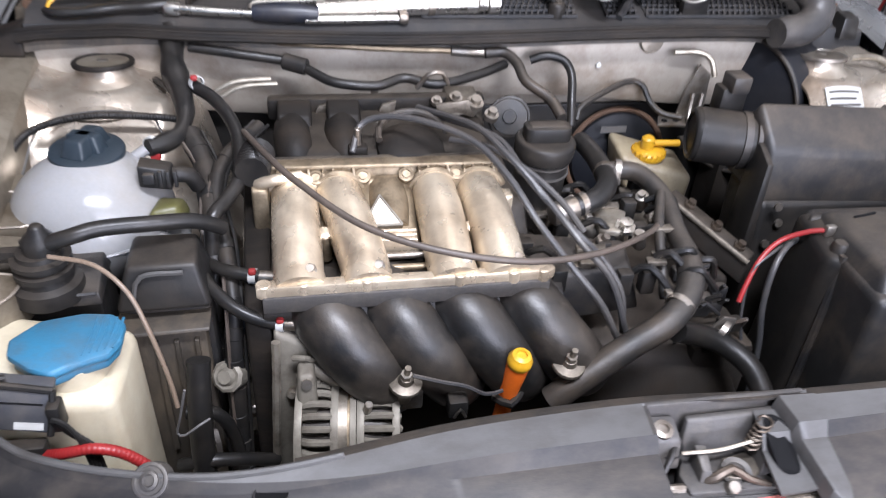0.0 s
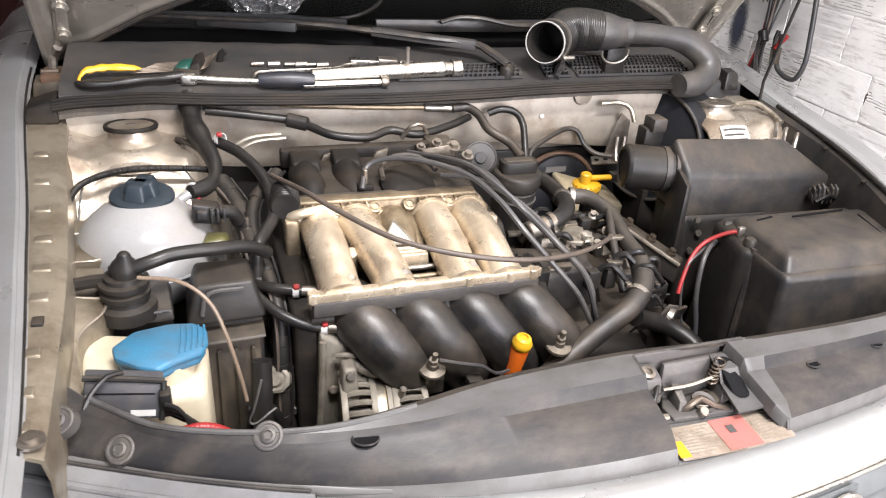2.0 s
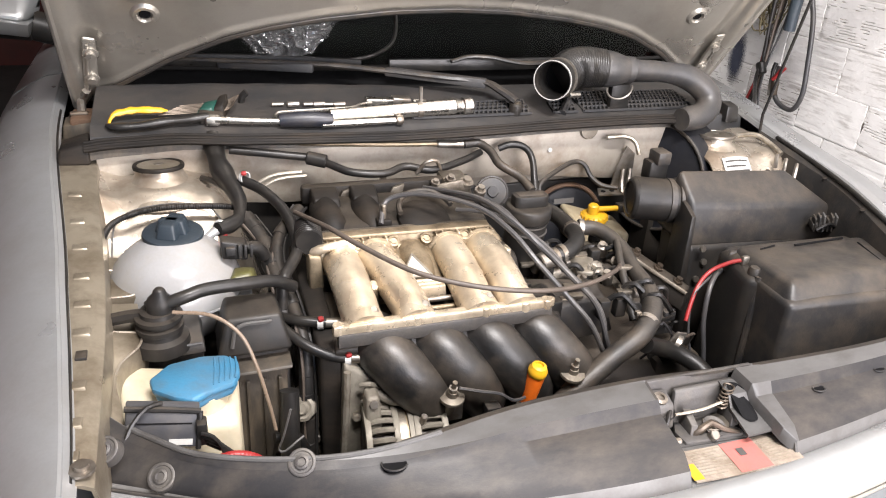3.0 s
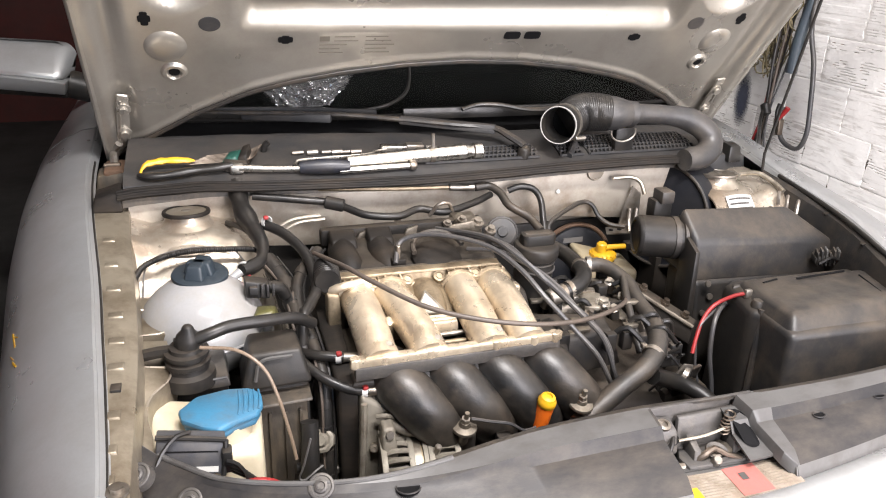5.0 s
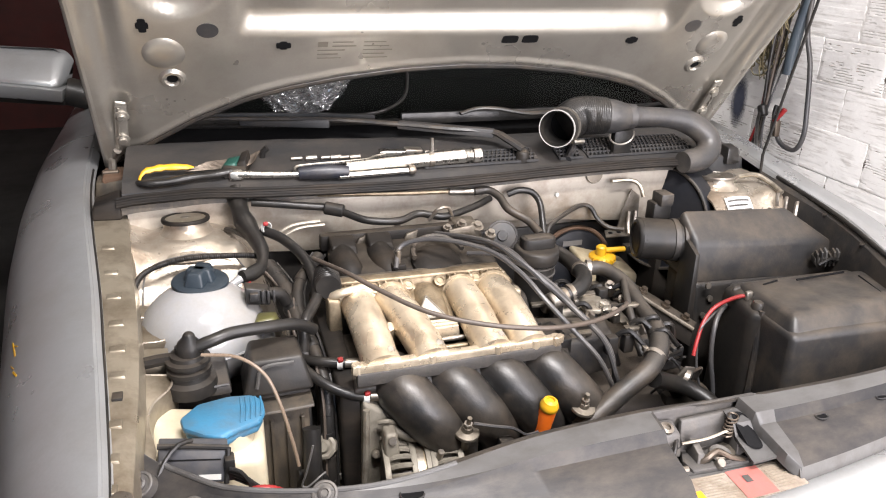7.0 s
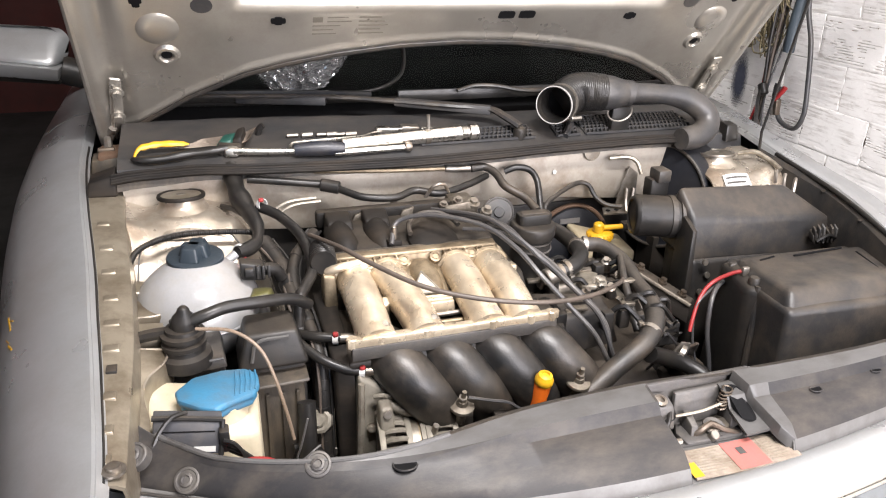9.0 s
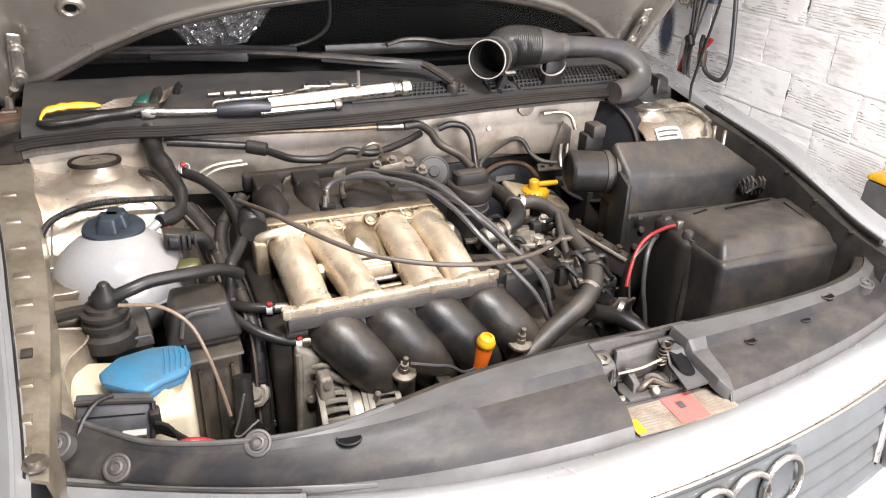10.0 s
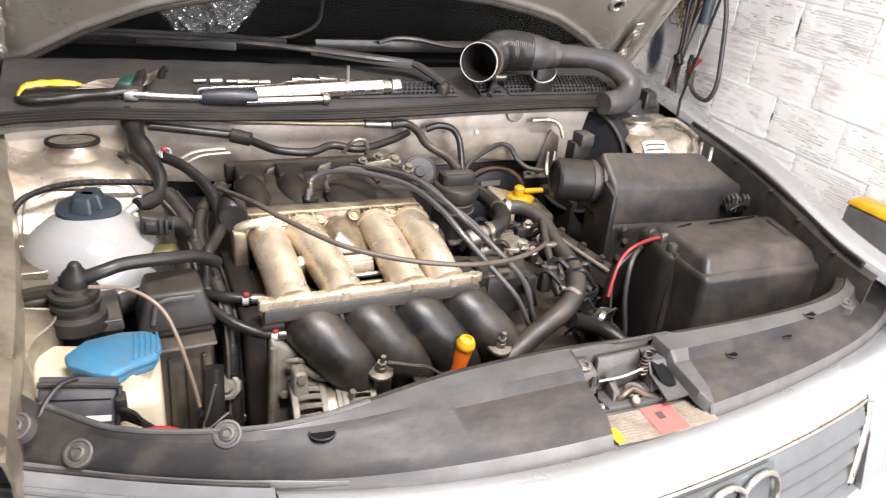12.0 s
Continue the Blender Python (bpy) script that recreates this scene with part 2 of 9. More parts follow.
M["paper"] = material("stained_paper_label", (0.29, 0.25, 0.205), 0.6, second=(0.20, 0.15, 0.105), scale=40, mix=0.8, dirt=(0.10, 0.068, 0.045), dirt_amount=0.65, dirt_scale=45, bump=0.15)
M["label_red"] = material("red_print", (0.43, 0.115, 0.10), 0.5, second=(0.33, 0.12, 0.10), scale=40, mix=0.7, dirt=(0.20, 0.10, 0.075), dirt_amount=0.55, dirt_scale=40, bump=0.05)
M["ink"] = material("dark_ink", (0.06, 0.055, 0.05), 0.6, mix=0.3, bump=0.0)
M["ink_grey"] = material("faded_grey_ink", (0.13, 0.115, 0.09), 0.6, mix=0.3, bump=0.0)
M["seal"] = material("perished_seal_rubber", (0.0105, 0.0095, 0.0088), 0.55, second=(0.020, 0.0165, 0.013), scale=30, mix=0.7, dirt=(0.045, 0.034, 0.024), dirt_amount=0.4, dirt_scale=26, bump=0.2, spec=0.18, stretch=(0.3, 1, 1))
M["tyre"] = material("tyre_rubber", (0.02, 0.02, 0.02), 0.8, bump=0.3)
M["twine"] = material("dry_twine", (0.19, 0.155, 0.085), 0.8, second=(0.10, 0.085, 0.05), mix=0.7, bump=0.3)
M["glass"] = clear_material("windscreen_glass", (0.40, 0.45, 0.43), 0.0, 1.14)
M["bag"] = clear_material("clear_plastic_film", (0.97, 0.98, 0.99), 0.14, 1.5, film=0.34)


M["alu_mid"] = material("weathered_aluminium", (0.46, 0.42, 0.35), 0.42, 0.75, second=(0.28, 0.24, 0.18), scale=25, mix=0.7, dirt=(0.07, 0.055, 0.04), dirt_amount=0.7, dirt_scale=24, bump=0.15)
M["latch_grey"] = material("dusty_greased_steel", (0.078, 0.073, 0.070), 0.5, 0.3, second=(0.040, 0.037, 0.034), scale=34, mix=0.9, dirt=(0.15, 0.135, 0.115), dirt_amount=0.55, dirt_scale=34, bump=0.2)
M["alu_cast"] = material("dusty_grey_casting", (0.235, 0.215, 0.175), 0.55, 0.3, second=(0.155, 0.14, 0.112), scale=26, mix=0.7, dirt=(0.08, 0.065, 0.048), dirt_amount=0.6, dirt_scale=30, bump=0.2)
M["olive"] = material("yellowed_olive_plastic", (0.11, 0.105, 0.035), 0.4, second=(0.07, 0.065, 0.025), scale=22, mix=0.7, dirt=(0.05, 0.042, 0.025), dirt_amount=0.5, dirt_scale=25, bump=0.1)
M["headlight"] = material("clouded_headlight_plastic", (0.165, 0.167, 0.17), 0.30, second=(0.105, 0.106, 0.108), scale=11, mix=0.8, dirt=(0.10, 0.096, 0.09), dirt_amount=0.5, dirt_scale=16, bump=0.05)
M["grime"] = material("grimy_brown_plastic", (0.050, 0.042, 0.033), 0.55, second=(0.030, 0.025, 0.020), scale=18, mix=0.8, dirt=(0.115, 0.090, 0.060), dirt_amount=0.7, dirt_scale=22, bump=0.25, stretch=(1, 1, 0.4))
M["hang_cable"] = material("blue_grey_cable", (0.045, 0.056, 0.070), 0.5, second=(0.03, 0.06, 0.075), scale=9, mix=0.8, dirt=(0.12, 0.11, 0.10), dirt_amount=0.3, bump=0.1)
M["gap"] = material("dark_joint_gap", (0.10, 0.085, 0.07), 0.95, bump=0.3)
M["key"] = material("dark_oiled_steel", (0.15, 0.125, 0.10), 0.4, 0.8, second=(0.10, 0.07, 0.05), mix=0.7, bump=0.1)
# the duct lip's gleam is put into this pale colour
M["lip_bright"] = material("pale_duct_lip", (0.62, 0.61, 0.58), 0.3, 0.3, mix=0.4, bump=0.05)
M["cream_dirty"] = material("stained_reservoir_plastic", (0.36, 0.31, 0.21), 0.4, second=(0.26, 0.21, 0.13), scale=12, mix=0.7, dirt=(0.12, 0.08, 0.045), dirt_amount=0.6, dirt_scale=18, bump=0.08, through_light=0.15)
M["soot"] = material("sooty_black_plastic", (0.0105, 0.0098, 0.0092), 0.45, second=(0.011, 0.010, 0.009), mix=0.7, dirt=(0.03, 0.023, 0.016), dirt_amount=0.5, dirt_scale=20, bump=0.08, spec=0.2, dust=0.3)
# inner paint darkened: the wing flange's shade is in the colour, plus grime
M["paint_in_dark"] = material("darker_champagne_paint", (0.30, 0.265, 0.205), 0.34, 0.55, second=(0.20, 0.17, 0.125), scale=9, mix=0.8, dirt=(0.085, 0.06, 0.035), dirt_amount=0.75, dirt_scale=11.0, bump=0.08)
M["alu_web"] = material("browned_cast_aluminium", (0.37, 0.30, 0.205), 0.46, 0.7, second=(0.21, 0.16, 0.10), scale=32, mix=0.8, dirt=(0.06, 0.04, 0.022), dirt_amount=0.7, dirt_scale=30, bump=0.2, fine=500)
M["grille"] = material("grey_grille_plastic", (0.105, 0.114, 0.117), 0.42, second=(0.075, 0.081, 0.082), scale=14, mix=0.6, dirt=(0.065, 0.062, 0.055), dirt_amount=0.4, dirt_scale=18, bump=0.06)
M["label_ink"] = material("faded_label_ink", (0.19, 0.165, 0.125), 0.6, second=(0.27, 0.22, 0.16), scale=160, mix=0.8, bump=0.0)
M["panel_mid"] = material("worn_mid_grey_plastic", (0.074, 0.072, 0.070), 0.42, second=(0.050, 0.048, 0.046), scale=12, mix=0.8, dirt=(0.035, 0.031, 0.027), dirt_amount=0.6, dirt_scale=18, bump=0.06, stretch=(1, 2.2, 1))
# inner paint again, less metallic: the bulkhead's brightness is put into the material
M["paint_bulk"] = material("brighter_champagne_paint", (0.43, 0.39, 0.335), 0.42, 0.3, second=(0.35, 0.31, 0.255), scale=7, mix=0.6, dirt=(0.15, 0.10, 0.06), dirt_amount=0.6, dirt_scale=11.0, bump=0.06)
M["module_grey"] = material("slate_grey_plastic", (0.040, 0.041, 0.047), 0.45, second=(0.058, 0.059, 0.064), scale=24, mix=0.7, dirt=(0.10, 0.09, 0.075), dirt_amount=0.4, dirt_scale=30, bump=0.06)
M["smear"] = material("blue_paint_smear", (0.045, 0.052, 0.085), 0.8, second=(0.10, 0.11, 0.15), scale=30, mix=0.6, bump=0.1)
_sm = M["smear"].node_tree
_sp = _sm.nodes.new("ShaderNodeMapping")
_sp.vector_type = "TEXTURE"
_sp.inputs["Location"].default_value = (1.18, 1.395, 0.87)
_sp.inputs["Scale"].default_value = (1.0, 0.036, 0.085)
_sl = _sm.nodes.new("ShaderNodeVectorMath")
_sl.operation = "LENGTH"
_sn = _sm.nodes.new("ShaderNodeTexNoise")
_sn.inputs["Scale"].default_value = 34.0
_sn.inputs["Detail"].default_value = 6.0
_sa = _sm.nodes.new("ShaderNodeMath")
_sa.operation = "ADD"
_sr = _sm.nodes.new("ShaderNodeMapRange")
for _k, _v in (("From Min", 1.05), ("From Max", 1.60), ("To Min", 0.9), ("To Max", 0.0)):
    _sr.inputs[_k].default_value = _v
_sm.links.new(_sm.nodes.new("ShaderNodeNewGeometry").outputs["Position"], _sp.inputs["Vector"])
_sm.links.new(_sp.outputs["Vector"], _sl.inputs[0])
_sm.links.new(_sl.outputs["Value"], _sa.inputs[0])
_sm.links.new(_sn.outputs["Fac"], _sa.inputs[1])
_sm.links.new(_sa.outputs[0], _sr.inputs["Value"])
_sm.links.new(_sr.outputs["Result"], _sm.nodes["Principled BSDF"].inputs["Alpha"])


# ---- mesh helpers ----
ORIGIN = {}


def thing(name, at, label, category, group="", kind=""):
    ob = new(name)
    ob.empty_display_size = 0.02
    ob.location = at
    ORIGIN[ob] = Vector(at)
    return tagged(ob, label, category, group, kind)


def finish(bm, smooth=True, sharp=40):
    bmesh.ops.recalc_face_normals(bm, faces=bm.faces)
    if smooth:
        for f in bm.faces:
            f.smooth = True
        lim = radians(sharp)
        for e in bm.edges:
            if len(e.link_faces) == 2 and e.calc_face_angle(0) > lim:
                e.smooth = False
    return bm


def part(name, bm, mat, parent, label="", smooth=True, sharp=40):
    """Links a bmesh, drawn in world places, as one mesh under a thing or a part."""
    o = ORIGIN.get(parent, Vector()) if parent else Vector()
    finish(bm, smooth, sharp)
    bm.transform(Matrix.Translation(-o))
    me = bpy.data.meshes.new(name)
    bm.to_mesh(me)
    bm.free()
    me.materials.append(M[mat] if isinstance(mat, str) else mat)
    ob = new(name, me)
    if parent:
        ob.parent = parent
    ORIGIN[ob] = o
    return tagged(ob, label)


def solid(name, bm, mat, label, category, group="", kind="", at=None, smooth=True, sharp=40):
    """A thing that is one mesh."""
    if at is None:
        vs = [v.co for v in bm.verts]
        at = ((min(v.x for v in vs) + max(v.x for v in vs)) / 2, (min(v.y for v in vs) + max(v.y for v in vs)) / 2, min(v.z for v in vs))
    finish(bm, smooth, sharp)
    bm.transform(Matrix.Translation(-Vector(at)))
    me = bpy.data.meshes.new(name)
    bm.to_mesh(me)
    bm.free()
    me.materials.append(M[mat])
    ob = new(name, me)
    ob.location = at
    ORIGIN[ob] = Vector(at)
    return tagged(ob, label, category, group, kind)


def merge(*bms):
    out = bms[0]
    for b in bms[1:]:
        me = bpy.data.meshes.new("tmp")
        b.to_mesh(me)
        b.free()
        out.from_mesh(me)
        bpy.data.meshes.remove(me)
    return out


def bm_box(lo, hi, bevel=0.0, seg=2, taper=0.0):
    bm = bmesh.new()
    c = [(a + b) / 2 for a, b in zip(lo, hi)]
    s = [abs(b - a) for a, b in zip(lo, hi)]
    bmesh.ops.create_cube(bm, size=1.0, matrix=Matrix.Translation(c) @ Matrix.Diagonal((*s, 1)))
    if taper:
        for v in bm.verts:
            if v.co.z > c[2]:
                v.co.x = c[0] + (v.co.x - c[0]) * (1 - taper)
                v.co.y = c[1] + (v.co.y - c[1]) * (1 - taper)
    if bevel:
        bmesh.ops.bevel(bm, geom=bm.edges[:], offset=bevel, segments=seg, affect="EDGES", profile=0.5)
    return bm


def bm_hull(corners, bevel=0.0, seg=2):
    """A box from eight corners: four below, four above, in the same turn."""
    bm = bmesh.new()
    v = [bm.verts.new(c) for c in corners]
    for f in ((3, 2, 1, 0), (4, 5, 6, 7), (0, 1, 5, 4), (1, 2, 6, 5), (2, 3, 7, 6), (3, 0, 4, 7)):
        bm.faces.new([v[i] for i in f])
    if bevel:
        bmesh.ops.bevel(bm, geom=bm.edges[:], offset=bevel, segments=seg, affect="EDGES", profile=0.5)
    return bm


def spline(points, step=0.008):
    """A smooth line through a few control points."""
    p = [Vector(q) for q in points]
    if len(p) == 2:
        return [p[0].lerp(p[1], i / 3) for i in range(4)]
    p = [p[0] * 2 - p[1], *p, p[-1] * 2 - p[-2]]
    out = []
    for i in range(1, len(p) - 2):
        a, b, c, d = p[i - 1:i + 3]
        n = max(2, int((c - b).length / step))
        for k in range(n):
            t = k / n
            out.append(0.5 * ((2 * b) + (c - a) * t + (2 * a - 5 * b + 4 * c - d) * t * t + (3 * b - a - 3 * c + d) * t ** 3))
    out.append(p[-2])
    return out


def bm_tube(points, r, sides=10, step=0.008, ribs=0.0, pitch=0.006, flat=1.0, straight=False, hollow=0.0, up=(0, 0, 1), jitter=0.0):
    """A hose along a smooth line; r may be a function of 0..1; ribs corrugate it; hollow leaves it open with a wall of that thickness."""
    if ribs:
        step = pitch / 4
    line = [Vector(q) for q in points] if straight else spline(points, step)
    n = len(line)
    total = sum((line[i + 1] - line[i]).length for i in range(n - 1))
    bm = bmesh.new()
    ring_list, done = [], 0.0
    side = None
    for i, q in enumerate(line):
        d = (line[min(i + 1, n - 1)] - line[max(i - 1, 0)]).normalized()
        if side is None:
            side = d.cross(Vector(up))
            if side.length < 0.05:
                side = d.cross(Vector((1, 0, 0)))
        side = (side - d * side.dot(d)).normalized()
        top = side.cross(d)
        if i:
            done += (line[i] - line[i - 1]).length
        rr = r(done / total) if callable(r) else r
        if ribs:
            rr += ribs * math.cos(2 * math.pi * done / pitch)
        if jitter:
            rr *= 1 + jitter * noise.noise(q * 60)
        ring_list.append([bm.verts.new(q + side * (rr * math.cos(2 * math.pi * k / sides)) + top * (rr * flat * math.sin(2 * math.pi * k / sides))) for k in range(sides)])
    for a, b in zip(ring_list, ring_list[1:]):
        for k in range(sides):
            bm.faces.new((a[k], a[(k + 1) % sides], b[(k + 1) % sides], b[k]))
    if not hollow:
        bm.faces.new(ring_list[0][::-1])
        bm.faces.new(ring_list[-1])
    else:
        for ends in (ring_list[0], ring_list[-1]):
            mid = sum((v.co for v in ends), Vector()) / sides
            nxt = ring_list[1] if ends is ring_list[0] else ring_list[-2]
            inward = (sum((v.co for v in nxt), Vector()) / sides - mid).normalized() * 0.05
            inner = [bm.verts.new(v.co + (mid - v.co).normalized() * hollow) for v in ends]
            deep = [bm.verts.new(v.co + inward) for v in inner]
            for k in range(sides):
                j = (k + 1) % sides
                bm.faces.new((ends[k], ends[j], inner[j], inner[k]))
                bm.faces.new((inner[k], inner[j], deep[j], deep[k]))
            bm.faces.new(deep)
    return bm


def bm_lathe(profile, at, axis=(0, 0, 1), seg=24, ring=False):
    """A turned shape from (radius, height) pairs, about an axis through a place; a ring stays open in its middle."""
    bm = bmesh.new()
    rot = Vector((0, 0, 1)).rotation_difference(Vector(axis).normalized()).to_matrix().to_4x4()
    m = Matrix.Translation(at) @ rot
    rows = []
    for r, h in profile:
        if r < 1e-5:
            rows.append([bm.verts.new(m @ Vector((0, 0, h)))])
        else:
            rows.append([bm.verts.new(m @ Vector((r * math.cos(2 * math.pi * k / seg), r * math.sin(2 * math.pi * k / seg), h))) for k in range(seg)])
    for a, b in zip(rows, rows[1:] + rows[:1] if ring else rows[1:]):
        for k in range(seg):
            j = (k + 1) % seg
            if len(a) == 1 and len(b) > 1:
                bm.faces.new((a[0], b[j], b[k]))
            elif len(b) == 1 and len(a) > 1:
                bm.faces.new((a[k], a[j], b[0]))
            elif len(a) > 1:
                bm.faces.new((a[k], a[j], b[j], b[k]))
    for row in (rows[0], rows[-1]):
        if len(row) > 1 and not ring:
            bm.faces.new(row)
    return bm


def bm_cyl(a, b, r, seg=16, bevel=0.0, r2=None):
    a, b = Vector(a), Vector(b)
    h, r2 = (b - a).length, r if r2 is None else r2
    if bevel:
        prof = [(0, 0), (r - bevel, 0), (r, bevel), (r2, h - bevel), (r2 - bevel, h), (0, h)]
    else:
        prof = [(0, 0), (r, 0), (r2, h), (0, h)]
    return bm_lathe(prof, a, b - a, seg)


def bm_sheet(f, us, vs, thick):
    """A sheet f(u, v) -> place, with a back face at f + thick(u, v or vector)."""
    bm = bmesh.new()
    g = [[bm.verts.new(f(u, v)) for v in vs] for u in us]
    off = Vector(thick)
    h = [[bm.verts.new(p.co + off) for p in row] for row in g]
    nu, nv = len(us), len(vs)
    for i in range(nu - 1):
        for j in range(nv - 1):
            bm.faces.new((g[i][j], g[i + 1][j], g[i + 1][j + 1], g[i][j + 1]))
            bm.faces.new((h[i][j + 1], h[i + 1][j + 1], h[i + 1][j], h[i][j]))
    for i in range(nu - 1):
        bm.faces.new((g[i + 1][0], g[i][0], h[i][0], h[i + 1][0]))
        bm.faces.new((g[i][-1], g[i + 1][-1], h[i + 1][-1], h[i][-1]))
    for j in range(nv - 1):
        bm.faces.new((g[0][j], g[0][j + 1], h[0][j + 1], h[0][j]))
        bm.faces.new((g[-1][j + 1], g[-1][j], h[-1][j], h[-1][j + 1]))
    return bm


def bm_prism(outline, a, b, axis="z", bevel=0.0):
    """An outline in two coordinates, drawn out from a to b along an axis."""
    def put(p, h):
        return {"z": (p[0], p[1], h), "y": (p[0], h, p[1]), "x": (h, p[0], p[1])}[axis]
    bm = bmesh.new()
    lo, hi = [bm.verts.new(put(p, a)) for p in outline], [bm.verts.new(put(p, b)) for p in outline]
    n = len(outline)
    bm.faces.new(lo[::-1])
    bm.faces.new(hi)
    for k in range(n):
        bm.faces.new((lo[k], lo[(k + 1) % n], hi[(k + 1) % n], hi[k]))
    if bevel:
        bmesh.ops.recalc_face_normals(bm, faces=bm.faces)
        bmesh.ops.bevel(bm, geom=bm.edges[:], offset=bevel, segments=2, affect="EDGES", profile=0.5)
    return bm


def lin(a, b, n):
    return [a + (b - a) * i / (n - 1) for i in range(n)]


def lerp_table(x, table):
    """A value between the rows (x, value) of a short table, eased from row to row."""
    if x <= table[0][0]:
        return table[0][1]
    for (x0, v0), (x1, v1) in zip(table, table[1:]):
        if x <= x1:
            t = (x - x0) / (x1 - x0)
            t = t * t * (3 - 2 * t)
            return v0 + (v1 - v0) * t
    return table[-1][1]


def curve_table(x, table):
    """A smooth curve through the rows (x, value) of a short table."""
    x = min(max(x, table[0][0]), table[-1][0])
    k = max(i for i in range(len(table) - 1) if table[i][0] <= x)
    def slope(i):
        i0, i1 = max(i - 1, 0), min(i + 1, len(table) - 1)
        return (table[i1][1] - table[i0][1]) / (table[i1][0] - table[i0][0])
    (x0, v0), (x1, v1) = table[k], table[k + 1]
    h = x1 - x0
    t = (x - x0) / h
    return v0 * (1 + 2 * t) * (1 - t) ** 2 + h * slope(k) * t * (1 - t) ** 2 + v1 * t * t * (3 - 2 * t) + h * slope(k + 1) * t * t * (t - 1)


def smooth_step(a, b, x):
    t = min(1.0, max(0.0, (x - a) / (b - a)))
    return t * t * (3 - 2 * t)


# ---- the garage ----
WALL_X = 1.182
solid("ground", bm_box((-40, -60, -0.12), (40, 60, 0.0)), "concrete", "oil-stained grey concrete floor running out of the gate", "floor", kind="structure")
solid("wall_east", bm_box((WALL_X + 0.0035, -2.7, 0.0), (WALL_X + 0.2, 5.4, 2.8)), "mortar", "whitewashed clay block wall beside the car", "wall", kind="structure")
solid("wall_west", bm_box((-2.6, -2.7, 0.0), (-2.4, 5.4, 2.8)), "redwall", "dark brown-red painted wall", "wall", kind="structure")
solid("wall_north", bm_box((-2.4, 5.2, 0.0), (WALL_X + 0.02, 5.4, 2.8)), "redwall", "dark brown-red back wall", "wall", kind="structure")
# ceiling and lintel are unseen; added to hold off sky and bounce light
solid("ceiling", bm_box((-2.6, -2.7, 2.8), (WALL_X + 0.2, 5.4, 2.95)), "ceiling", "unseen garage ceiling, pale to bounce light", "ceiling", kind="structure")
solid("lintel", bm_box((-2.4, -2.7, 2.45), (WALL_X + 0.02, -2.6, 2.8)), "mortar", "unseen lintel added over the open gate", "wall", kind="structure")


# ---- the car body ----
def rail_z(y):
    return 0.815 + 0.105 * y


car = thing("car", (0, 1.5, 0), "silver-grey hatchback with its bonnet propped open", "car")
def NOSE(x):
    """The front line of the lock carrier."""
    return 0.4090 * x ** 5 + 0.0439 * x ** 4 - 0.3021 * x ** 3 + 0.3468 * x ** 2 + 0.0174 * x - 0.0663

